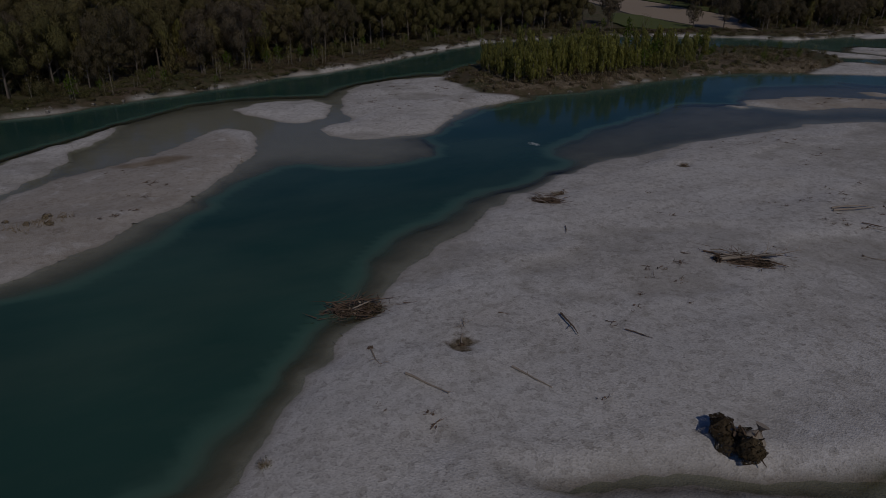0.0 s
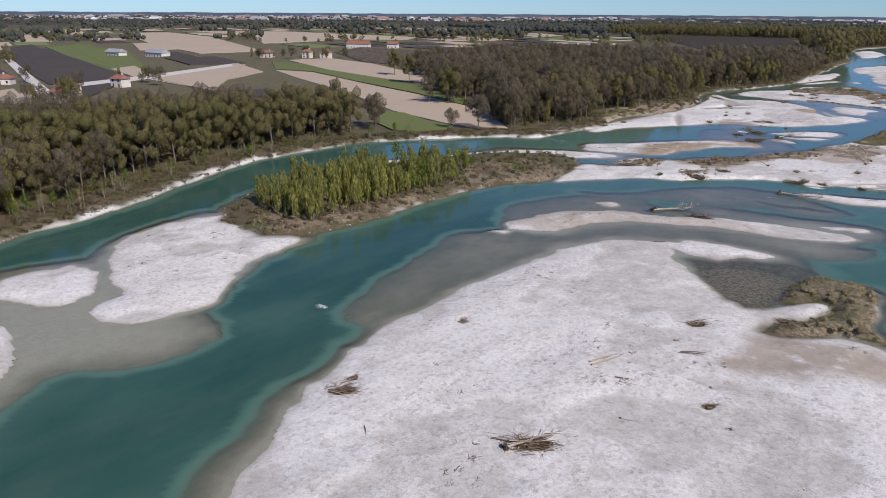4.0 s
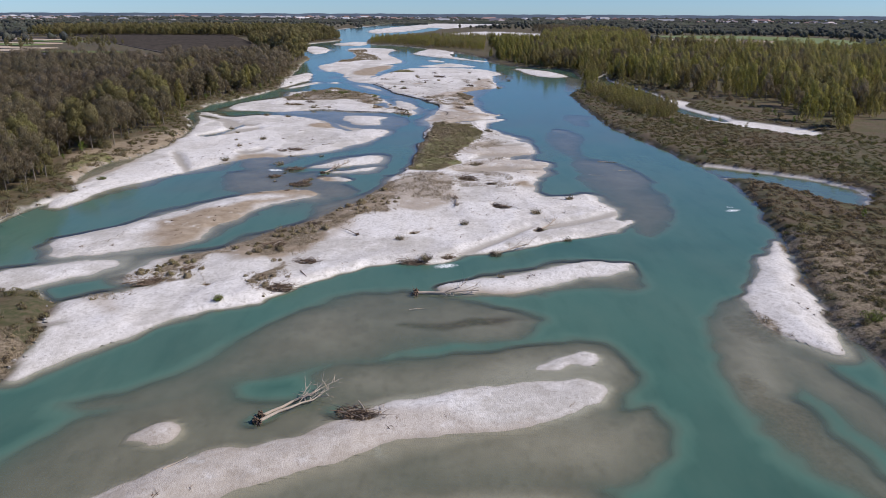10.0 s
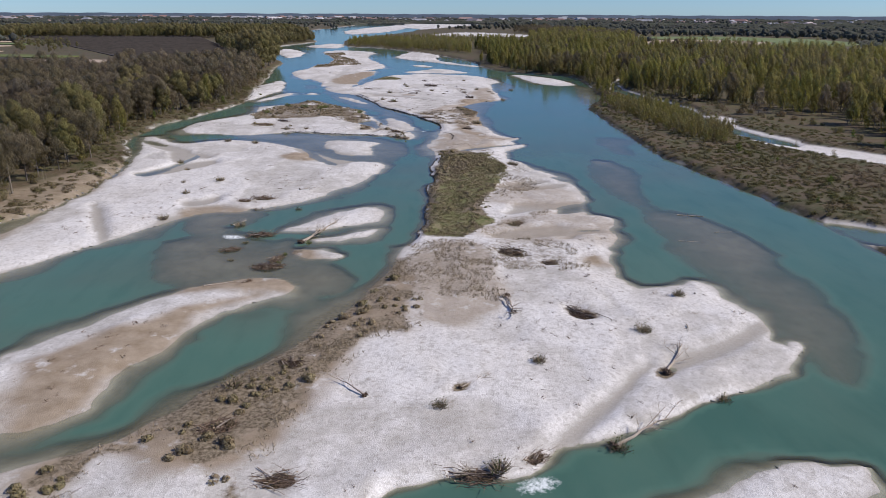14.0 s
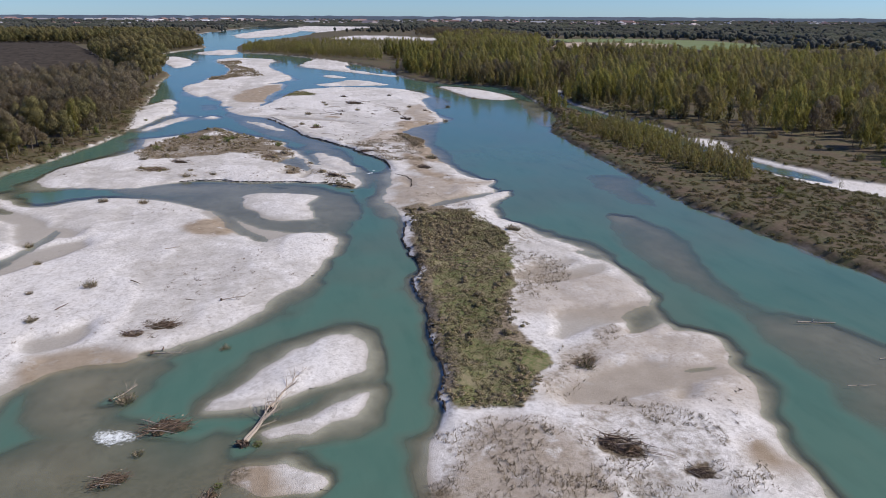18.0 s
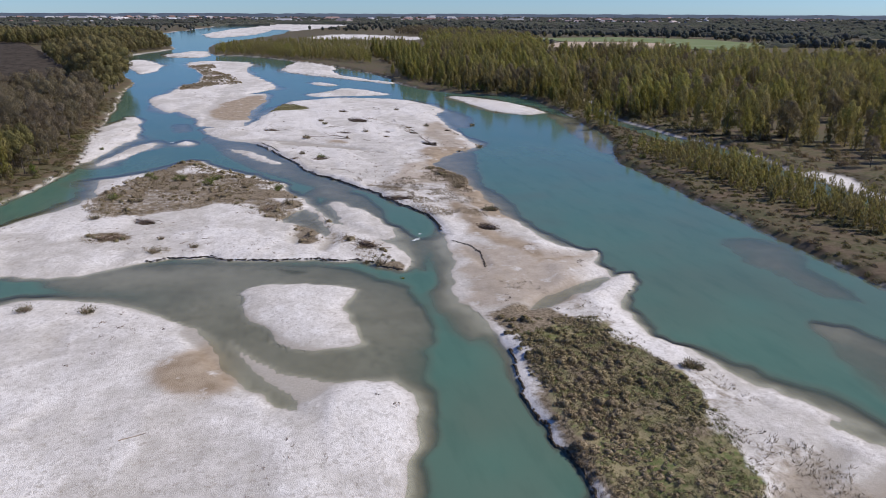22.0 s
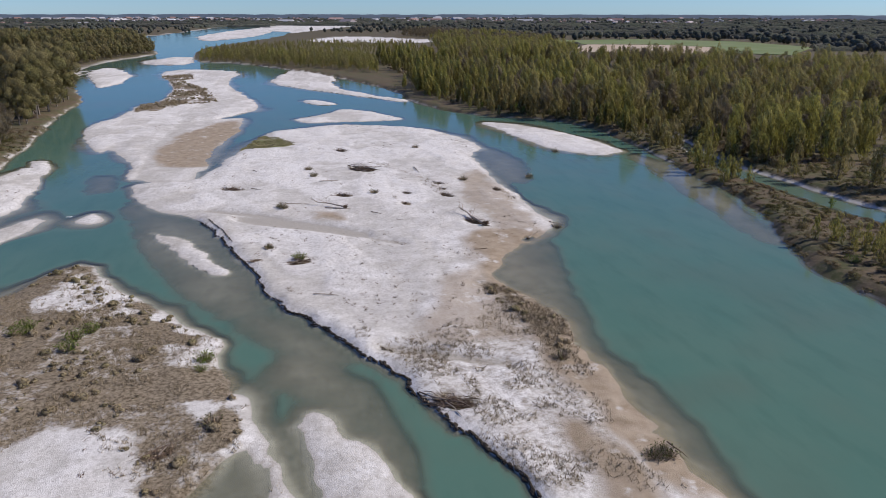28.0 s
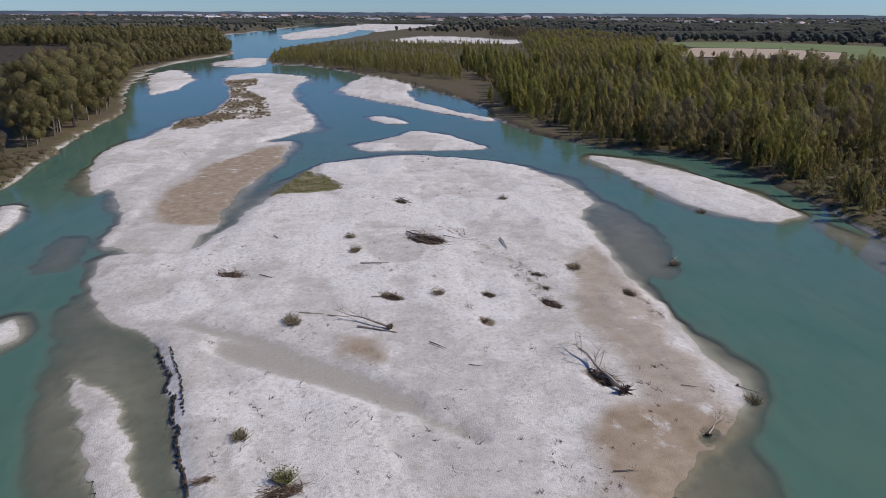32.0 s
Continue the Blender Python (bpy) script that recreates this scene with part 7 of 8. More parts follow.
left_main = thinned(off_fields(clear_of_water(scatter(LEFT_WOOD, 5.6))), 22, 75, -0.5)
near, rest = split_near(left_main, lambda p: np.abs(-p[:, 0] - 85) + np.maximum(p[:, 1] - 330, 0), 170)
plant(near, bare_puts + bare_puts[:1] + poplar_puts[:1], (0.55, 1.1))
rest, deep = split_near(rest, lambda p: np.abs(-p[:, 0] - 85) + np.maximum(p[:, 1] - 330, 0), 550)
stand("bare_woodland", deep, BARE_FAR, (M_BARK, M_TWIG), "leafless grey-brown woodland away from the river", "woodland", (0.65, 1.15))
stand("bare_woodland", rest, BARE_MID, (M_BARK, M_TWIG), "leafless grey-brown woodland on the river bank", "woodland", (0.65, 1.15))
left_near = off_fields(clear_of_water(scatter(LEFT_NEAR, 5.6)))
near, rest = split_near(left_near, lambda p: -p[:, 0], 100)
plant(near, bare_puts + poplar_puts[:1], (0.6, 0.95))
rest, deep = split_near(rest, lambda p: -p[:, 0], 250)
stand("bank_woodland", deep, BARE_FAR, (M_BARK, M_TWIG), "bare woodland behind the river bank", "woodland", (0.7, 1.05))
stand("bank_woodland", rest, BARE_MID, (M_BARK, M_BUD), "bare riverside woodland with first buds", "woodland", (0.7, 1.05))
right_main = thinned(clear_of_water(scatter(RIGHT_WOOD, 6.4)), 28.0, 71, -0.22)
near, rest = split_near(right_main, lambda p: p[:, 0] - 0.12 * np.abs(p[:, 1] - 400), 200)
plant(near, poplar_puts, (0.55, 1.2))
odd = g.uniform(0, 1, len(rest)) < 0.16
stand("bare_trees_in_poplars", rest[odd], BARE_FAR, (M_BARK, M_TWIG), "grey leafless trees among the poplars", "woodland", (0.6, 1.05))
rest, deep = split_near(rest[~odd], lambda p: p[:, 0] - 0.12 * np.abs(p[:, 1] - 400), 900)
stand("poplar_woodland", deep, POPLAR_FAR, (M_BARK, M_POPLAR), "yellow-green poplar wood away from the river", "woodland", (0.55, 1.2))
stand("poplar_woodland", rest, POPLAR_MID, (M_BARK, M_POPLAR), "yellow-green young poplar wood in spring leaf", "woodland", (0.55, 1.2))
POINT_BRUSH = [(62, 860), (0, 950), (-70, 985), (-75, 1120), (-40, 1180), (40, 1240), (165, 1215), (150, 1000), (125, 880)]
stand("point_brush", clear_of_water(scatter(POINT_BRUSH, 9.0, 0.5, 0.9)), POPLAR_FAR, (M_PALEBARK, M_POPLAR), "low scattered yellow-green thicket behind a river point", "woodland", (0.25, 0.5))
stand("point_thicket", clear_of_water(scatter(POINT_WOOD, 6.0)), POPLAR_FAR, (M_PALEBARK, M_POPLAR), "low yellow-green poplar thicket on a river point", "woodland", (0.5, 0.75))
stand("vineyard_hedge", clear_of_water(scatter(VINE_EDGE, 6.0)), BARE_MID, (M_BARK, M_BUD), "bare budding trees between vineyard and river", "trees", (0.9, 1.6))
FAR_BANK_WOOD = [(-112, 625), (-140, 700), (-155, 770), (-168, 858), (-154, 950), (-136, 1030), (-210, 1060), (-250, 950), (-240, 850), (-190, 740)]
stand("far_bank_woodland", off_fields(clear_of_water(scatter(FAR_BANK_WOOD, 7.5))), BARE_FAR, (M_BARK, M_BUD), "budding brown-green trees on the far river bank", "woodland", (0.6, 1.0))
stand("far_woodland", clear_of_water(scatter(FAR_LEFT_WOOD, 10.5)), BARE_FAR, (M_BARK, M_BUD), "brown-green woodland beyond the vineyard", "woodland", (0.9, 1.3))

FAR_RIGHT_WOOD = [(130, 860), (200, 800), (250, 850), (290, 940), (280, 1000), (340, 1130), (360, 1300), (280, 1700), (200, 1500), (250, 1280), (175, 1130), (150, 1000)]
far_right = off_fields(clear_of_water(scatter(FAR_RIGHT_WOOD, 11.0)))
odd = vnoise(far_right[:, 0], far_right[:, 1], 130, 77) > 0.05
stand("far_poplar_wood", far_right[~odd], [crude_tree(g, h, 0.28, 5) for h in (11, 13, 14)], (M_BARK, M_POPLAR), "distant yellow-green poplar wood", "woodland", (0.8, 1.2))
stand("far_bare_wood", far_right[odd], [crude_tree(g, h, 0.34, 5) for h in (12, 14)], (M_BARK, M_TWIG), "distant grey-brown leafless wood", "woodland", (0.8, 1.2))

under = [low_scrub(g, r, h, 3, 8) for r, h in ((1.8, 2.2), (2.2, 2.8), (1.5, 1.8))]
for wood_poly in (LEFT_WOOD, LEFT_NEAR, RIGHT_WOOD):
    stand("wood_understorey", split_near(off_fields(clear_of_water(scatter(wood_poly, 5.6, 0.5, 0.8))), lambda p: np.abs(p[:, 0]), 900)[0], under, (M_SCRUB, M_BRUSH), "brown and dark green undergrowth below the bare trees", "undergrowth", (0.6, 1.3))

# the wooded island and the scrub on the right bank
ISLAND_GREEN = [(-58, -27), (-56, -10), (-57, 5), (-58, 22), (-64, 32), (-78, 28), (-84, 10), (-84, -8), (-76, -24)]
ISLAND_TAIL = [(-58, 25), (-54, 36), (-50, 48), (-54, 64), (-70, 62), (-80, 45), (-80, 30)]
scrub_low = [low_scrub(g, r, h, 3, 16) for r, h in ((1.2, 1.0), (1.5, 1.3))]
slim = [feathered(g, h, 0.17, 8, 1, 40, 0.13, 0.25) for h in (5.5, 6.5, 5, 6)]
stand("island_poplars", thinned(clear_of_water(scatter(ISLAND_GREEN, 1.9)), 7, 81, -0.45), slim, (M_PALEBARK, M_SLIM), "thicket of slim young poplars on a river island", "thicket", (0.4, 1.2))
stand("island_scrub", clear_of_water(scatter(ISLAND_GREEN, 2.4, 0.5, 0.8)), scrub_low, (M_SCRUB, M_BRUSH), "brown undergrowth on the river island", "undergrowth", (0.6, 1.2))
stand("island_tail_scrub", clear_of_water(scatter(OUTLINES["poplar_island"], 2.6, 0.5, 0.7)), scrub_low, (M_DRY, M_BRUSH), "dry brown scrub on the river island", "scrub", (0.4, 0.9))
plant([(-72, 20), (-70, 24), (-68, 16), (-74, 27), (-66, 30), (-60, 12), (-58, 6), (-82, 24), (-84, 14)], willow_puts[:1], (0.9, 1.5))
plant(clear_of_water(scatter(ISLAND_TAIL, 4.5)), willow_puts, (0.3, 0.65))
RIGHT_THICKET = [(80, 345), (82, 300), (84, 260), (86, 242), (96, 244), (104, 262), (103, 300), (98, 335)]
stand("willow_thicket", clear_of_water(scatter(RIGHT_THICKET, 2.6)), [feathered(g, h, 0.22, 7, 1, 40, 0.12, 0.1) for h in (4.5, 5.5, 5, 4)], (M_SCRUB, M_POPLAR), "dense yellow-green willow thicket along the bank", "thicket", (0.75, 1.15))
RIGHT_SCRUB = [(62, 45), (66, 80), (75, 110), (82, 148), (76, 195), (73, 230), (86, 236), (104, 250), (108, 300), (100, 345), (80, 350), (76, 380), (88, 400), (110, 390), (118, 340), (124, 300), (138, 260), (150, 200), (220, 120), (200, 0), (110, 0)]
scrub = [low_scrub(g, r, h) for r, h in ((1.6, 0.5), (1.9, 0.75), (1.3, 0.4))]
stand("dry_scrub", clear_of_water(scatter(RIGHT_SCRUB, 2.1, 0.5, 0.9), 0.12), scrub, (M_SCRUB, M_BRUSH), "low dry brown scrub on the right bank", "scrub", (0.35, 0.85))
plant(clear_of_water(scatter(RIGHT_SCRUB, 14.0, 0.5, 0.8)), willow_puts, (0.3, 0.75))
LEFT_FRINGE = [(-78, -160), (-80, -110), (-86, -80), (-97, -48), (-108, -28), (-120, 5), (-121, 40), (-108, 68), (-118, 66), (-128, 40), (-128, 0), (-118, -40), (-100, -75), (-96, -110), (-96, -160)]
plant(clear_of_water(scatter(LEFT_FRINGE, 4.8, 0.5, 0.8)), willow_puts, (0.45, 1.0))
stand("bank_scrub", clear_of_water(scatter(LEFT_FRINGE + [(-130, -160)], 2.6, 0.5, 0.8)), scrub, (M_DRY, M_BRUSH), "low scrub at the foot of the bank wood", "scrub", (0.6, 1.2))
LEFT_UNDER = [(-86, 118), (-88, 150), (-88, 190), (-90, 225), (-100, 255), (-100, 290), (-90, 320), (-86, 350), (-100, 350), (-112, 290), (-104, 225), (-104, 150), (-110, 100), (-100, 92)]
plant(clear_of_water(scatter(LEFT_UNDER, 8, 0.5, 0.7)), willow_puts, (0.35, 0.8))
POINTS = [(80, 520), (70, 535), (60, 560), (52, 600), (45, 640), (70, 640), (80, 580), (100, 515), (115, 470), (108, 440), (104, 420), (98, 470)]
plant(clear_of_water(scatter(POINTS, 5.5, 0.5, 0.9)), poplar_puts + willow_puts, (0.5, 0.8))

def edge_band(outline, box, step, depth):
    """Places on a bank within some metres of its edge."""
    p = scatter(box, step, 0.5, 0.85)
    d = inside_by(outline, p[:, 0], p[:, 1])
    return clear_of_water(p[(d > 0.2) & (d < depth)], 0.1)


stand("bank_edge_scrub", edge_band(OUTLINES["right_bank"], [(40, 20), (200, 20), (200, 520), (40, 520)], 2.3, 42), scrub + scrub_low[:1], (M_SCRUB, M_BRUSH), "brown scrub along the edge of the right bank", "scrub", (0.35, 0.95))
stand("bank_edge_scrub", edge_band(OUTLINES["left_bank"], [(-140, -160), (-70, -160), (-70, 520), (-140, 520)], 2.4, 9), scrub, (M_SCRUB, M_BRUSH), "brown scrub along the edge of the left bank", "scrub", (0.5, 1.2))
riverside = edge_band(OUTLINES["right_bank"], [(66, 385), (130, 385), (130, 540), (66, 540)], 4.2, 24)
stand("riverside_poplars", thinned(riverside, 9, 83, -0.3), POPLAR_MID, (M_PALEBARK, M_POPLAR), "young yellow-green poplars along the water's edge", "thicket", (0.25, 0.6))
bush_zone = [z for z in OUTLINES["brush_zones"] + OUTLINES["heath_zones"]]
bar_scrub = [low_scrub(g, r, h, 3, 12) for r, h in ((0.8, 0.45), (1.1, 0.7), (0.6, 0.35))]
stand("bar_scrub", np.concatenate([clear_of_water(q, 0.1) for q in (thinned(scatter(z, 1.9, 0.5, 0.8), 7.0, 91, -0.15) for z in bush_zone) if len(q) and len(clear_of_water(q, 0.1))]), bar_scrub, (M_DRY, M_DRYBRUSH), "low brown brush scattered over the bars", "scrub", (0.5, 1.2))

tussock = [(slivers(*[np.array([[0.0, 0, 0], [0.1, 0, 0]]) + o for o in ([0, 0, 0], [0.05, 0.1, 0.35])], np.full(2, 0.02), g), spray(g, np.array([0, 0, 0.04]), np.array([r * 0.75, r * 0.55, 0.06]))) for r in (0.4, 0.6, 0.5)]
stand("turf_tussocks", np.concatenate([thinned(clear_of_water(scatter(z, 0.8, 0.5, 0.9), 0.2), 3.0, 93, 0.05) for z in OUTLINES["turf_zones"][:1] + [OUTLINES["mossy_island"]]]), tussock, (M_DRY, M_TUFT), "rough tussocks of green and straw-coloured grass", "grass", (0.6, 1.4))
stand("straw_tussocks", np.concatenate([thinned(clear_of_water(scatter(z, 0.8, 0.5, 0.9), 0.2), 3.0, 95, 0.0) for z in (OUTLINES["brush_zones"][-4], OUTLINES["heath_zones"][2])]), tussock, (M_DRY, M_DRYBRUSH), "rough straw-coloured tussocks of dead grass", "grass", (0.7, 1.7))

# single trees by the fields
for x, y, s in ((-105, 86, 0.85), (-112, 80, 0.5), (-160, 132, 1.0), (-168, 128, 0.9), (-230, 190, 1.1), (-238, 186, 1.0), (-224, 196, 0.9), (-280, 215, 1.0), (-130, 60, 0.9), (-136, 66, 0.8)):
    bare_puts[int(s * 10) % 3](x, y, s * 7, s)

# far trees out to the edge of the plain
def far_crown(r, n):
    return tube([(0, 0, -1), (0, 0, 0.6 * r)], (0.3, 0.15), 3), joined([spray(g, g.normal(0, 0.4, 3) * [r, r, 0.25 * r] + [0, 0, 0.45 * r], np.array([0.45, 0.45, 0.42]) * r * g.uniform(0.8, 1.2)) for _ in range(n)])


def plain_places(n, near_r, far_r):
    a = g.uniform(-1.5, 1.8, n)
    r = near_r * (far_r / near_r) ** g.uniform(0, 1, n)
    p = np.stack([-np.sin(a) * r, 150 + np.cos(a) * r], 1)
    clump = vnoise(p[:, 0], p[:, 1], 160, 31) + 0.6 * vnoise(p[:, 0], p[:, 1], 45, 32)
    p = p[clump > 0.0]
    d = np.abs(p[:, 0] + 40)
    p = p[(d > 300) | (p[:, 1] > 1700)]
    ji = np.clip(np.searchsorted(GY, p[:, 1]), 1, len(GY)) - 1, np.clip(np.searchsorted(GX, p[:, 0]), 1, len(GX)) - 1
    return p[LAND[ji] > 0.5]


far_places = off_fields(plain_places(18000, 900, 4650))
mid_places = off_fields(plain_places(3200, 430, 1200))
MID_TREE = [crude_tree(g, h, 0.32, 6) for h in (9, 12)]
stand("hedge_trees", mid_places, MID_TREE, (M_BARK, M_BUD), "bare hedgerow trees between the fields", "trees", (0.6, 1.1))
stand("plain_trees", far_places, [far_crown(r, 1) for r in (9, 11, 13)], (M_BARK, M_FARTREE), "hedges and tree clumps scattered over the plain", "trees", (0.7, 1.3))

def far_hedges(n):
    """Long belts of trees and hedges across the plain."""
    cos, fs, m = [], [], 0
    a = g.uniform(-1.4, 1.8, n)
    r = 950 * 4.7 ** g.uniform(0, 1, n) ** 0.8
    for px, py, rr in zip(-np.sin(a) * r, 150 + np.cos(a) * r, r):
        L, turn = g.uniform(120, 420) * (1 + rr / 4000), g.normal(0, 0.35) - 0.1
        q = np.arange(-L / 2, L / 2, 7.0 + rr / 500)
        x, y = px + q * math.cos(turn), py + q * math.sin(turn) + 4 * np.sin(q / 60)
        if (np.abs(x + 30) < 330 + 0.05 * rr).any() and py < 2300 or any(may_touch(o, x, y, 6).any() and (inside_by(o, x, y) > -5).any() for _, o in FIELDS):
            continue
        h = g.uniform(6, 11) * g.uniform(0.55, 1.25, len(q))
        k = g.uniform(3, 6) * g.uniform(0.7, 1.3, len(q))
        ring = [np.stack([x, y - k, np.full(len(q), 0.8)], 1), np.stack([x, y - 0.8 * k, 0.6 * h], 1), np.stack([x, y, h + 1], 1), np.stack([x, y + 0.8 * k, 0.6 * h], 1)]
        cos.append(np.concatenate(ring))
        c = len(q)
        for j in range(3):
            i0 = np.arange(c - 1) + j * c + m
            fs.append(np.stack([i0, i0 + 1, i0 + 1 + c, i0 + c], 1))
        m += 4 * c
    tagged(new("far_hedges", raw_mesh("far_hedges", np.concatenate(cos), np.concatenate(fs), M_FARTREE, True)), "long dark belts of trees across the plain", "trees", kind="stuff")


far_hedges(620)

# ---- buildings ----
def box_bm(bm, x0, x1, y0, y1, z0, z1):
    v = [bm.verts.new(p) for p in ((x0, y0, z0), (x1, y0, z0), (x1, y1, z0), (x0, y1, z0), (x0, y0, z1), (x1, y0, z1), (x1, y1, z1), (x0, y1, z1))]
    for f in ((3, 2, 1, 0), (4, 5, 6, 7), (0, 1, 5, 4), (1, 2, 6, 5), (2, 3, 7, 6), (3, 0, 4, 7)):
        bm.faces.new([v[i] for i in f])


def bm_part(name, bm, mat, parent, label=""):
    me = bpy.data.meshes.new(name)
    bm.to_mesh(me)
    bm.free()
    me.materials.append(mat)
    ob = new(name, me)
    ob.parent = parent
    return tagged(ob, label)


def box_part(name, dims, mat, parent, label=""):
    bm = bmesh.new()
    box_bm(bm, *dims)
    return bm_part(name, bm, mat, parent, label)


def house(x, y, w, d, h, turn, roof=M_ROOF, name="house", label="white rendered farmhouse with a red tiled roof", storeys=2, hip=0.25):
    """Walls, a pitched roof with eaves, windows in rows, a door and a chimney."""
    w, d, h = 0.72 * w, 0.75 * d, 0.85 * h
    top = new(name)
    top.matrix_basis = at_place(x, y, turn, 1.0, 0.15)
    tagged(top, label, "house" if name == "house" else "barn")
    box_part("wall", (-w / 2, w / 2, -d / 2, d / 2, 0, h), M_WALL, top)
    bm = bmesh.new()
    e, rz, r = 0.6, h + 0.32 * d, w / 2 - hip * d
    low = [bm.verts.new(p) for p in ((-w / 2 - e, -d / 2 - e, h - 0.1), (w / 2 + e, -d / 2 - e, h - 0.1), (w / 2 + e, d / 2 + e, h - 0.1), (-w / 2 - e, d / 2 + e, h - 0.1))]
    a, b = bm.verts.new((-r, 0, rz)), bm.verts.new((r, 0, rz))
    for f in ((low[0], low[1], b, a), (low[1], low[2], b), (low[2], low[3], a, b), (low[3], low[0], a), (low[3], low[2], low[1], low[0])):
        bm.faces.new(f)
    roof_ob = bm_part("roof", bm, roof, top)
    if name == "house":
        box_part("chimney", (w * 0.2, w * 0.2 + 0.7, -0.35, 0.35, rz - 1.2, rz + 0.7), M_WALL, roof_ob)
    n = max(2, int(w / 3.2))
    for s in range(storeys):
        for i in range(n):
            cx, z = -w / 2 + (i + 0.5) * w / n, 0.8 + s * 2.3
            for side in (-1, 1):
                y0 = side * d / 2
                if s == 0 and i == n // 2 and side < 0:
                    box_part("door", (cx - 0.55, cx + 0.55, y0 - 0.04, y0 + 0.04, 0, 2.1), M_DOOR, top)
                    continue
                win = box_part("window", (cx - 0.5, cx + 0.5, y0 - 0.03, y0 + 0.03, z, z + 1.35), M_PANE, top)
                box_part("sill", (cx - 0.62, cx + 0.62, y0 - 0.12, y0 + 0.12, z - 0.1, z - 0.005), M_WALL, win)
    return top


for spec in ((-302, 25, 13, 9, 6.2, 0.4), (-389, 22, 20, 9, 4.0, 0.9), (-438, -16, 17, 11, 6.2, 0.95), (-560, 66, 15, 9, 6.0, 0.9), (-585, 40, 15, 9, 6.0, 0.9),
             (-586, 18, 22, 10, 5.5, 0.9), (-617, 59, 14, 9, 6.0, 0.9), (-567, -13, 18, 10, 6.0, 0.9), (-456, 281, 10, 9, 6.5, 0.5), (-442, 290, 12, 9, 6.0, 0.5),
             (-488, 262, 15, 8, 5.0, 0.5), (-330, 62, 11, 8, 5.5, 0.3), (-284, 15, 9, 8, 5.5, 0.3)):
    house(*spec, storeys=1 if spec[4] < 4.5 else 2)
    for q in range(4):
        a, r = g.uniform(0, 6.28), g.uniform(13, 24)
        (bare_puts + poplar_puts)[q](spec[0] + math.cos(a) * r, spec[1] + math.sin(a) * r, a, g.uniform(0.4, 0.75))
house(-552, 424, 34, 14, 6.0, 0.55, M_ROOF, "barn", "long white farm barn with a red roof", 1, 0.0)
house(-530, 455, 16, 12, 5.5, 0.55, M_ROOF, "barn", "red-roofed farm barn beside the fields", 1, 0.0)
house(-556, 196, 30, 12, 4.5, 0.2, M_GREYROOF, "barn", "low grey-roofed farm shed", 1, 0.0)
house(-590, 175, 26, 11, 4.5, 0.2, M_GREYROOF, "barn", "low grey-roofed farm shed", 1, 0.0)

# the town on the horizon
def town(n):
    a = np.where(g.uniform(0, 1, n) < 0.7, g.uniform(0.1, 1.45, n), g.uniform(-1.0, 0.3, n))
    r = 2500 * 1.85 ** g.uniform(0, 1, n) ** 0.8
    x, y = -np.sin(a) * r, 150 + np.cos(a) * r
    keep = (np.abs(x + 40) > 420) | (y > 2300)
    keep &= vnoise(x, y, 420, 41) + 0.5 * vnoise(x, y, 140, 42) > -0.15
    cos, fs, m = [], [], 0
    for px, py, rr in zip(x[keep], y[keep], r[keep]):
        big = g.uniform() < 0.08
        w, d, h = (g.uniform(30, 70), g.uniform(15, 30), g.uniform(6, 9)) if big else (g.uniform(8, 15), g.uniform(7, 11), g.uniform(5, 9))
        t = g.uniform(0, 3.14)
        c, s = math.cos(t), math.sin(t)
        q = np.array([(-w, -d, 0), (w, -d, 0), (w, d, 0), (-w, d, 0), (-w, -d, h), (w, -d, h), (w, d, h), (-w, d, h)], float) * [0.5, 0.5, 1]
        rf = np.array([(-w, -d, h), (w, -d, h), (w, d, h), (-w, d, h), (-w * 0.8, 0, h + 0.3 * d), (w * 0.8, 0, h + 0.3 * d)], float) * [0.55, 0.55, 1]
        for geo, faces in ((q, ((0, 1, 5), (0, 5, 4), (1, 2, 6), (1, 6, 5), (2, 3, 7), (2, 7, 6), (3, 0, 4), (3, 4, 7))),
                           (rf, ((0, 1, 5), (0, 5, 4), (1, 2, 5), (2, 3, 4), (2, 4, 5), (3, 0, 4)))):
            geo = np.stack([geo[:, 0] * c - geo[:, 1] * s + px, geo[:, 0] * s + geo[:, 1] * c + py, geo[:, 2] + 1.3], 1)
            cos.append(geo)
            fs.append(np.array(faces) + m)
            m += len(geo)
    me = raw_mesh("distant_town", np.concatenate(cos), np.concatenate(fs), M_TOWN)
    tagged(new("distant_town", me), "pale houses and sheds of a distant town", "town", kind="stuff")


town(2600)


# the edge of the plain, with haze painted as blue-grey in its colour
def far_rim():
    n = 720
    a = np.linspace(0, 2 * np.pi, n, endpoint=False)
    r = 4690
    top = 26 + 2.0 * vnoise(a * 60, a * 0, 1.0, 51) + 1.5 * vnoise(a * 200, a * 0, 1.0, 52)
    rings = [(r - 120, np.full(n, 0.5)), (r - 40, top * 0.75), (r, top), (r + 60, top * 0.5)]
    co = np.concatenate([np.stack([np.cos(a) * q, 150 + np.sin(a) * q, z], 1) for q, z in rings])
    f = []
    for k in range(len(rings) - 1):
        for i in range(n):
            j = (i + 1) % n
            f.append((k * n + i, k * n + j, (k + 1) * n + j, (k + 1) * n + i))
    tagged(new("backdrop", raw_mesh("backdrop", co, np.array(f), M_FAR, True)), "wooded rim of the distant plain, painted haze blue-grey", "distance", kind="structure")


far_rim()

# ---- driftwood and bushes on the bars ----
d_rng = np.random.default_rng(11)


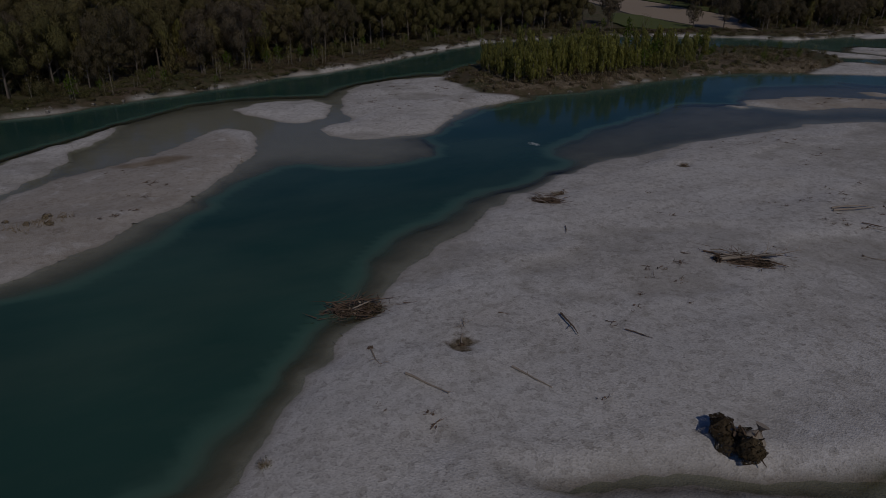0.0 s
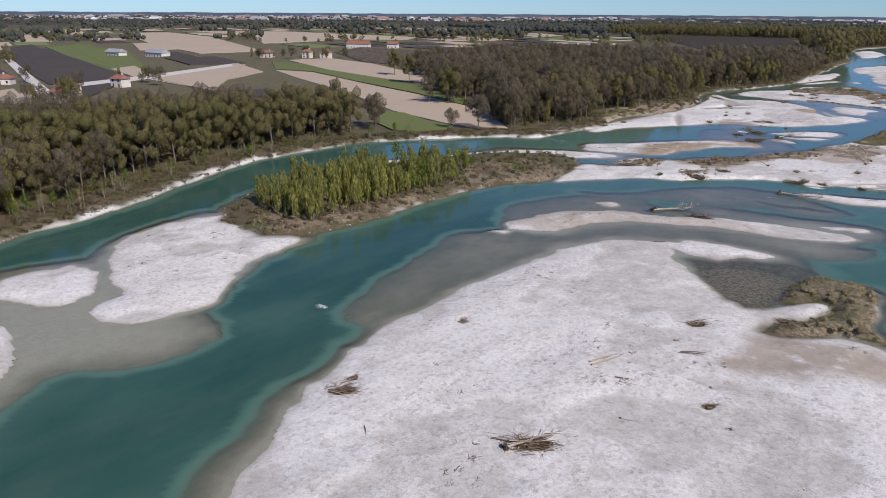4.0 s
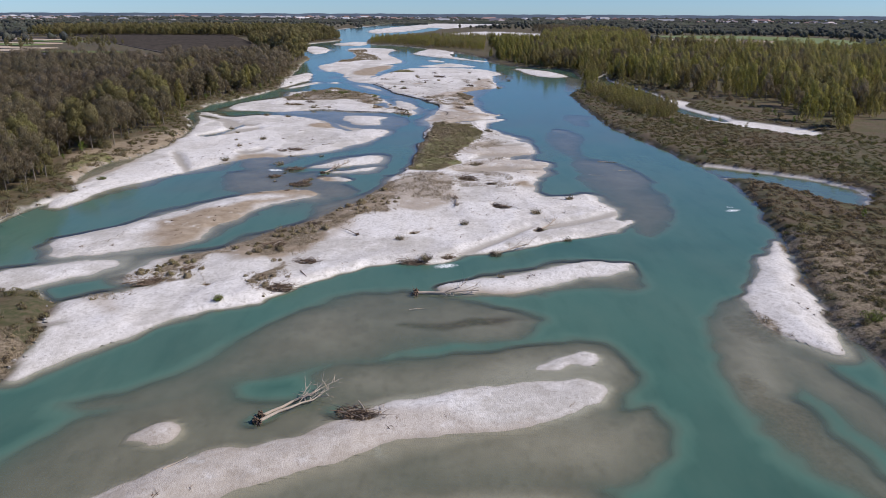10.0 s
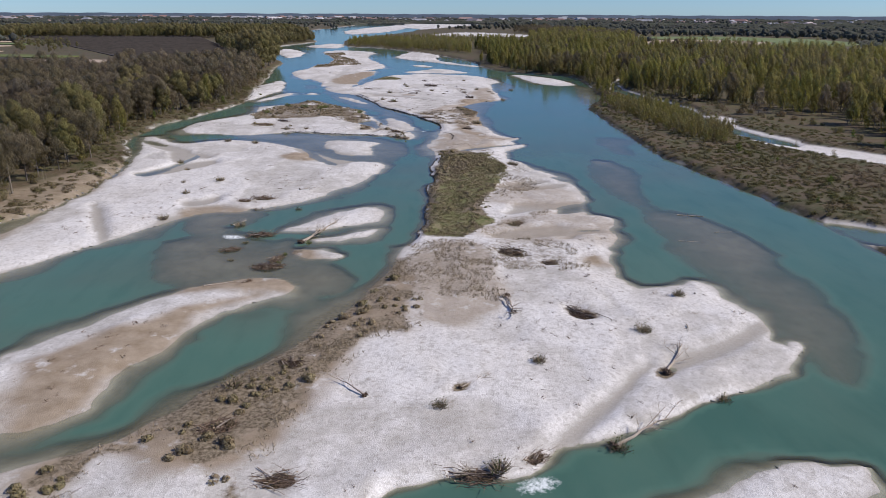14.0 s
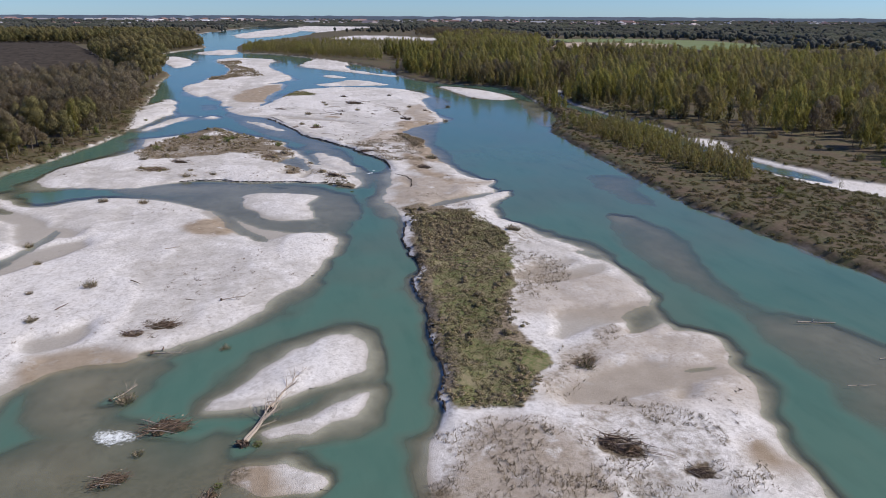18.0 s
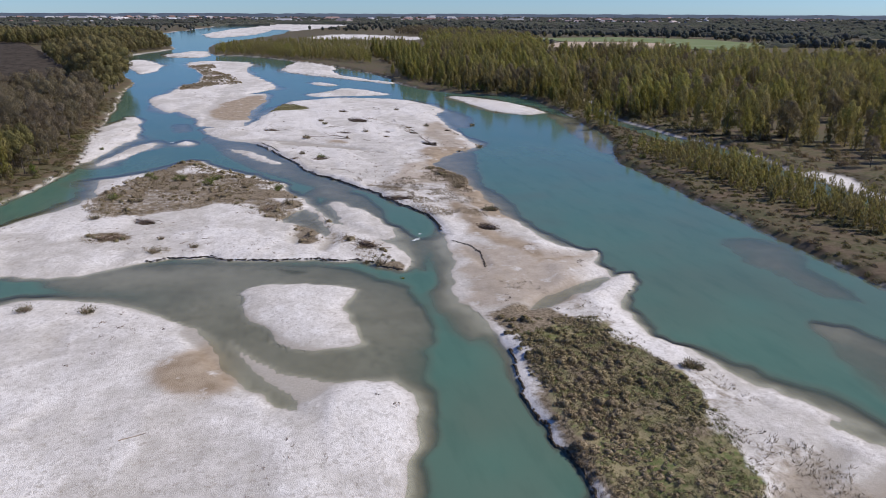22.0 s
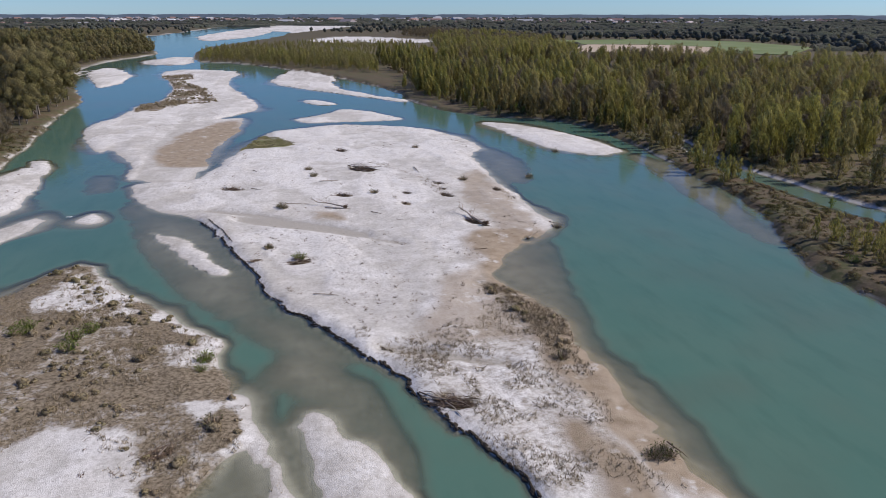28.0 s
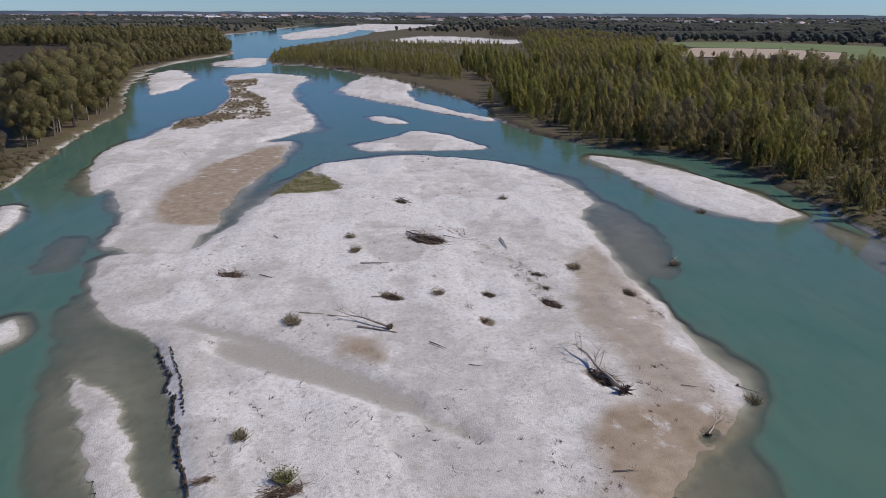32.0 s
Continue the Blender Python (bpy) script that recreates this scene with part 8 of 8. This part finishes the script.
def crooked(L, bend, n=6, lift=0.0):
    s = np.linspace(0, 1, n)
    off = np.cumsum(d_rng.normal(0, bend, (n, 2)), 0)
    return np.stack([s * L, off[:, 0] - off[0, 0], 0.15 + lift * s + np.abs(off[:, 1]) * 0.4], 1)


def root_plate(r, n=26):
    """A matted disc of fine bent roots and the earth they hold, at the butt of a trunk."""
    out = []
    for i in range(n):
        a = i * 6.283 / n + d_rng.uniform(-0.4, 0.4)
        L = r * d_rng.uniform(0.4, 0.95)
        tip = np.array([d_rng.uniform(-0.45, 0.25) * r, math.cos(a) * L, 0.35 * r + math.sin(a) * L * 0.75])
        tip[2] = max(tip[2], 0.02)
        out.append(tube(curve_up((0.1 * r, 0, 0.3 * r), tip, d_rng.uniform(-0.35, 0.35) * r, 4), np.array([0.085, 0.06, 0.035, 0.012]) * r, 4))
    s = d_rng.normal(size=(110, 3))
    s /= np.linalg.norm(s, axis=1)[:, None]
    at = s * [0.3 * r, 0.6 * r, 0.42 * r] * d_rng.uniform(0.6, 1.0, (110, 1)) + [-0.05 * r, 0, 0.32 * r]
    at[:, 2] = np.maximum(at[:, 2], 0.03)
    out.append(flecks(at, d_rng.uniform(0.07, 0.17, 110) * r, d_rng))
    return joined(out)


def snag_parts(i):
    """A trunk five metres long with its root plate and broken branches; size 1 is that length."""
    tr = crooked(5, 0.10, 7, 0.25)
    branches = []
    for k in range(5 + i % 3):
        s = d_rng.uniform(0.35, 1.0)
        b = np.array([np.interp(s * 5, tr[:, 0], tr[:, q]) for q in (0, 1, 2)])
        L = d_rng.uniform(0.7, 1.9)
        a = d_rng.uniform(-1.2, 1.2)
        tip = b + [math.cos(a) * L, math.sin(a) * L * d_rng.choice((-1, 1)), d_rng.uniform(0.05, 0.6) * L]
        one = [tube(curve_up(b, tip, 0.1, 3), (0.04, 0.028, 0.01), 4)]
        st = np.repeat(tip[None], 7, 0) - d_rng.uniform(0, 0.5, (7, 1)) * (tip - b)
        one.append(slivers(st, st + d_rng.normal(0, 0.45, (7, 3)) + [0.2, 0, 0.25], np.full(7, 0.018), d_rng))
        branches.append(("branch", joined(one), M_WOOD))
    return (("trunk", tube(tr, np.linspace(0.125, 0.045, 7), 7), M_WOOD), ("root_plate", root_plate(0.75), M_DARKWOOD), *branches)


def pile_parts():
    """Brushwood that the flood has packed together, four metres wide."""
    out = []
    for k in range(9):
        L = d_rng.uniform(0.9, 2.9)
        a, c = d_rng.normal(0, 0.5), d_rng.normal(0, 0.55, 2)
        u = np.array([math.cos(a), math.sin(a), d_rng.normal(0, 0.12)])
        p = np.array([c[0], c[1] * 0.7, d_rng.uniform(0.1, 0.5)])
        bend = d_rng.normal(0, 0.12, 3)
        pts = np.stack([p - u * L / 2, p + bend, p + u * L / 2])
        pts[:, 2] = np.maximum(pts[:, 2], 0.05)
        out.append(("branch", tube(pts, d_rng.uniform(0.02, 0.06) * np.array([1, 0.85, 0.4]), 5), M_WOOD if k % 3 == 0 else M_DARKWOOD))
    core = [spray(d_rng, np.array([d_rng.normal(0, 0.6), d_rng.normal(0, 0.3), 0.08]), np.array([0.75, 0.42, 0.3]) * d_rng.uniform(0.6, 1.1)) for _ in range(5)]
    out.append(("packed_core", joined(core), M_PACKED))
    n = 420
    at = np.stack([d_rng.normal(0, 0.85, n), d_rng.normal(0, 0.45, n), np.abs(d_rng.normal(0, 0.28, n))], 1)
    d = d_rng.normal(size=(n, 3)) * [0.75, 0.4, 0.2] + [0.15, 0, 0.08]
    en = at + d
    en[:, 2] = np.maximum(en[:, 2], 0.03)
    out.append(("brushwood", slivers(at, en, d_rng.uniform(0.012, 0.032, n), d_rng), M_DARKWOOD))
    n = 120
    at = np.stack([d_rng.normal(0, 0.7, n), d_rng.normal(0, 0.35, n), np.abs(d_rng.normal(0, 0.2, n))], 1)
    out.append(("litter", flecks(at, d_rng.uniform(0.06, 0.14, n), d_rng), M_DRY))
    return tuple(out)


def log_parts():
    tr = crooked(4, 0.07, 6)
    stubs = []
    for k in range(1):
        s = d_rng.uniform(0.2, 0.95)
        b = np.array([np.interp(s * 4, tr[:, 0], tr[:, q]) for q in (0, 1, 2)])
        stubs.append(tube([b, b + d_rng.normal(0, 0.25, 3) + [0.2, 0, 0.25]], (0.05, 0.015), 4))
    return (("trunk", tube(tr, np.linspace(0.10, 0.04, 6), 7), M_WOOD), ("stub", joined(stubs), M_WOOD))


def stick_parts():
    return (("stem", tube(crooked(2, 0.05, 4), (0.06, 0.05, 0.035, 0.015), 5), M_DARKWOOD),
            ("fork", tube([(1.1, 0, 0.15), (1.6, d_rng.choice((-0.4, 0.4)), 0.3)], (0.035, 0.01), 4), M_DARKWOOD))


def bush_parts(leaf, r=1.0, h=0.95, leaves=130):
    st, lv = stems_bush(d_rng, r, h, 150, leaves, 0.07)
    butt = [tube(curve_up((0, 0, -0.1), (math.cos(a) * 0.4, math.sin(a) * 0.4, 0.25), 0.05, 3), (0.07, 0.05, 0.02), 4) for a in np.arange(5) * 1.26]
    return (("shrub_body", st, M_DRY), ("foliage", lv, leaf), ("rootstock", joined(butt), M_DARKWOOD))


KIND = {
    "snag": ([template("driftwood_tree", snag_parts(i), "uprooted weathered tree with roots and broken branches stranded on gravel", "driftwood", "driftwood on the bars") for i in range(5)], 5.0),
    "pile": ([template("brushwood_pile", pile_parts(), "heap of grey-brown flood brushwood packed on the gravel", "brushwood", "brushwood on the bars") for i in range(4)], 2.9),
    "log": ([template("driftwood_log", log_parts(), "bare grey driftwood log lying on gravel", "log", "logs on the bars") for i in range(3)], 4.0),
    "stick": ([template("driftwood_branch", stick_parts(), "dark dead branch lying on the gravel", "branch", "branches on the bars") for i in range(3)], 2.0),
    "bush": ([template("dry_bush", bush_parts(M_DARKLEAF), "small dry brown willow bush on the gravel", "bush", "bushes on the bars") for i in range(3)], 1.7),
    "green": ([template("green_bush", bush_parts(M_LEAF, 1.0, 1.1, 420), "leafy green willow bush on the bar", "bush", "green bushes on the bars") for i in range(2)], 1.8),
}
for kind, spots in (("snag", SNAG_SPOTS), ("snag", ROOTLOG_SPOTS), ("pile", PILE_SPOTS), ("log", LOG_SPOTS), ("stick", STICK_SPOTS), ("bush", BUSH_SPOTS), ("green", GREEN_SPOTS)):
    puts, unit = KIND[kind]
    for i, (x, y, size, turn) in enumerate(spots):
        k = size / unit if spots is ROOTLOG_SPOTS else min(size / unit, 1.5)
        puts[i % len(puts)](x, y, turn, k, max(ground_at(x, y), -0.12))
for i, (x, y, size, turn) in enumerate(PIT_SPOTS):
    KIND["pile"][0][i % 4](x, y, turn, size / 3.6)
for i, (x, y, size, turn) in enumerate(SUNK_SPOTS):
    KIND["log"][0][i % 3](x, y, turn, max(size, 1.5) / 4, -0.12)

# the great stump beside the side pool
for x, y, size, turn in BOLE_SPOTS:
    stump = tagged(new("tree_stump"), "large grey uprooted stump beside a muddy pool", "stump")
    stump.matrix_basis = at_place(x, y, turn, 1.0)
    pts = np.array([(0, 0, 0.1), (0.5, 0.05, 0.9), (0.8, 0.1, 1.6)])
    part("bole", tube(pts, (0.8, 0.6, 0.4), 10), M_WOOD, stump)
    part("root_earth", joined([spray(d_rng, np.array([d_rng.normal(-0.3, 0.4), d_rng.normal(0, 0.6), d_rng.uniform(0.2, 1.0)]), np.array([0.7, 0.8, 0.7])) for _ in range(7)]), M_PACKED, stump)
    part("root_plate", root_plate(1.7, 13), M_DARKWOOD, stump)

# ---- dry grass and turf ----
def blades(name, zones, per_m2, height, mats, label, cat, patch=-0.15):
    st, en = [], []
    for poly in zones:
        p = np.array(poly, float)
        area = abs(np.sum(p[:, 0] * np.roll(p[:, 1], -1) - p[:, 1] * np.roll(p[:, 0], -1))) / 2
        n = int(min(area * per_m2, 9000) * 1.6)
        x, y = d_rng.uniform(p[:, 0].min(), p[:, 0].max(), n * 2), d_rng.uniform(p[:, 1].min(), p[:, 1].max(), n * 2)
        d = inside_by(p, x, y) + 1.0 * vnoise(x, y, 4, 61)
        ok = (d > 0) & (vnoise(x, y, 2.2, 62) + 0.7 * vnoise(x, y, 7, 63) > patch)
        for px, py in zip(x[ok][:n], y[ok][:n]):
            z = ground_at(px, py)
            if z < 0.03:
                continue
            for _ in range(4):
                a, q = d_rng.uniform(0, 6.28), d_rng.uniform(0.1, 0.5)
                st.append((px + d_rng.normal(0, 0.12), py + d_rng.normal(0, 0.12), z - 0.03))
                en.append((px + math.cos(a) * q, py + math.sin(a) * q, z + height * d_rng.uniform(0.4, 1.0)))
    st, en = np.array(st), np.array(en)
    geo = slivers(st, en, d_rng.uniform(0.012, 0.035, len(st)), d_rng)
    tagged(new(name, raw_mesh(name, geo[0], geo[1], mats)), label, cat, kind="stuff")


M_STRAW = speckled("dry_grass", (0.15, 0.115, 0.07), (0.33, 0.27, 0.185), 0.4)
M_TURFBLADE = speckled("spring_grass", (0.10, 0.12, 0.04), (0.27, 0.23, 0.13), 0.4)
blades("dry_grass", OUTLINES["brush_zones"] + OUTLINES["dirt_zones"] + OUTLINES["tuft_zones"], 2.5, 0.55, M_STRAW, "tufts of dry straw-coloured grass and litter on the bars", "grass")
blades("turf_grass", OUTLINES["turf_zones"] + [OUTLINES["mossy_island"]], 7.0, 0.3, M_TURFBLADE, "short green and brown grass on the bar", "grass", -0.75)


# ---- small litter of the floods: twigs, clods and stones ----
def small_litter(n):
    st, en, at, size = [], [], [], []
    jj, ii = np.nonzero((OWNER >= 0) & (HH > 0.3) & (LAND < 0.1))
    pick = d_rng.choice(len(jj), n, False)
    for j, i in zip(jj[pick], ii[pick]):
        x, y, z = GX[i] + d_rng.uniform(0, 0.7), GY[j] + d_rng.uniform(0, 0.7), HH[j, i]
        if y > 560 or vnoise(np.array([x]), np.array([y]), 16, 97)[0] + 0.6 * vnoise(np.array([x]), np.array([y]), 5, 98)[0] < 0.25:
            continue
        s = d_rng.uniform(0.25, 0.9) ** 1.5 + 0.12
        for _ in range(7):
            a = d_rng.uniform(-0.9, 0.9) + 1.5
            p = np.array([x, y, z]) + d_rng.normal(0, 0.3, 3) * [s, s, 0.05]
            st.append(p)
            en.append(p + np.array([math.cos(a) * s, math.sin(a) * s, d_rng.uniform(0.02, 0.3) * s]))
        for _ in range(3):
            at.append(np.array([x, y, z + 0.04]) + d_rng.normal(0, 0.25, 3) * [s, s, 0.1])
            size.append(s * d_rng.uniform(0.1, 0.22))
    geo = joined([slivers(np.array(st), np.array(en), d_rng.uniform(0.01, 0.035, len(st)), d_rng), flecks(np.array(at), np.array(size), d_rng)])
    tagged(new("flood_litter", raw_mesh("flood_litter", geo[0], geo[1], M_DARKWOOD)), "small dark twigs and clods strewn over the gravel", "litter", kind="stuff")


small_litter(5200)


def bank_stones(line, y0, y1, per_m, spread):
    """Rounded pale stones along the foot of a bank."""
    p = np.array(line, float)
    cos, fs, m = [], [], 0
    ring = np.array([(math.cos(k * 1.2566), math.sin(k * 1.2566)) for k in range(5)])
    for a, b in zip(p[:-1], p[1:]):
        if max(a[1], b[1]) < y0 or min(a[1], b[1]) > y1 or np.linalg.norm(b - a) > 200:
            continue
        for _ in range(int(np.linalg.norm(b - a) * per_m)):
            q = a + (b - a) * d_rng.uniform() + d_rng.normal(0, spread, 2)
            z = ground_at(*q)
            if z < -0.2 or z > 1.0:
                continue
            r = d_rng.uniform(0.15, 0.55)
            k = d_rng.uniform(0.7, 1.2, (12, 1))
            co = np.concatenate([[(0, 0, -0.4)], np.c_[ring * 0.9, np.full(5, -0.1)], np.c_[ring[:, ::-1] * 0.65, np.full(5, 0.4)], [(0, 0, 0.6)]]) * k * r + [q[0], q[1], z]
            f = []
            for i in range(5):
                j = (i + 1) % 5
                f += [(0, 1 + j, 1 + i), (1 + i, 1 + j, 6 + j), (1 + i, 6 + j, 6 + i), (6 + i, 6 + j, 11)]
            cos.append(co)
            fs.append(np.array(f) + m)
            m += 12
    me = raw_mesh("bank_stones", np.concatenate(cos), np.concatenate(fs), M_STONE, True)
    tagged(new("bank_stones", me), "pale rounded stones along the foot of the bank", "stones", kind="stuff")


def bank_clods(line, search, per_m, size):
    """Crumbling earth, coloured near black for the shaded face that the river has cut; search looks across the line for
    the water's edge.
    """
    p = np.array(line, float)
    ring = np.array([(math.cos(k * 1.2566), math.sin(k * 1.2566)) for k in range(5)])
    cos, fs, m = [], [], 0
    for a, b in zip(p[:-1], p[1:]):
        L = np.linalg.norm(b - a)
        if L < 0.1:
            continue
        u = (b - a) / L
        v = np.array([-u[1], u[0]])
        for s in np.arange(0, L, 1 / per_m):
            q = a + u * (s + d_rng.uniform(-0.2, 0.2))
            if search:
                off = np.arange(-5, 5.01, 0.4)
                h = np.array([ground_at(*(q + v * o)) for o in off])
                cut = np.nonzero((h[:-1] - 0.12) * (h[1:] - 0.12) < 0)[0]
                if not len(cut):
                    continue
                i = cut[np.argmin(np.abs(off[cut]))]
                q = q + v * (off[i] + 0.4 * (0.12 - h[i]) / (h[i + 1] - h[i]))
            q = q + d_rng.normal(0, 0.1, 2)
            r = d_rng.uniform(0.55, 1.3) * size
            co = np.concatenate([[(0, 0, -0.5)], np.c_[ring * 0.9, np.full(5, -0.1)], np.c_[ring[:, ::-1] * 0.65, np.full(5, 0.4)], [(0, 0, 0.6)]]) * d_rng.uniform(0.75, 1.25, (12, 1)) * r
            co = np.c_[co[:, 0:1] * u * 2.0 + co[:, 1:2] * v * 0.9, co[:, 2] * 0.9] + [q[0], q[1], max(ground_at(*q), 0.0) + 0.05]
            f = []
            for i in range(5):
                j = (i + 1) % 5
                f += [(0, 1 + j, 1 + i), (1 + i, 1 + j, 6 + j), (1 + i, 6 + j, 6 + i), (6 + i, 6 + j, 11)]
            cos.append(co)
            fs.append(np.array(f) + m)
            m += 12
    if cos:
        tagged(new("bank_clods", raw_mesh("bank_clods", np.concatenate(cos), np.concatenate(fs), M_EARTH)), "crumbling earth, blackened as the shaded face of a river-cut bar edge", "earth bank", kind="stuff")


for line in SCARPS[1:]:
    bank_clods(line, True, 3.2, 0.2)
for line in EDGES:
    bank_clods(line, False, 3.5, 0.14)
M_STONE = speckled("pale_stone", (0.24, 0.215, 0.18), (0.42, 0.39, 0.35), 1.5)
bank_stones(OUTLINES["left_bank"], -120, 520, 0.8, 0.9)
bank_stones(OUTLINES["poplar_island"], -60, 90, 0.35, 0.7)
KIND["snag"][0][1](-91, 97, 0.35, 2.6, 0.5)
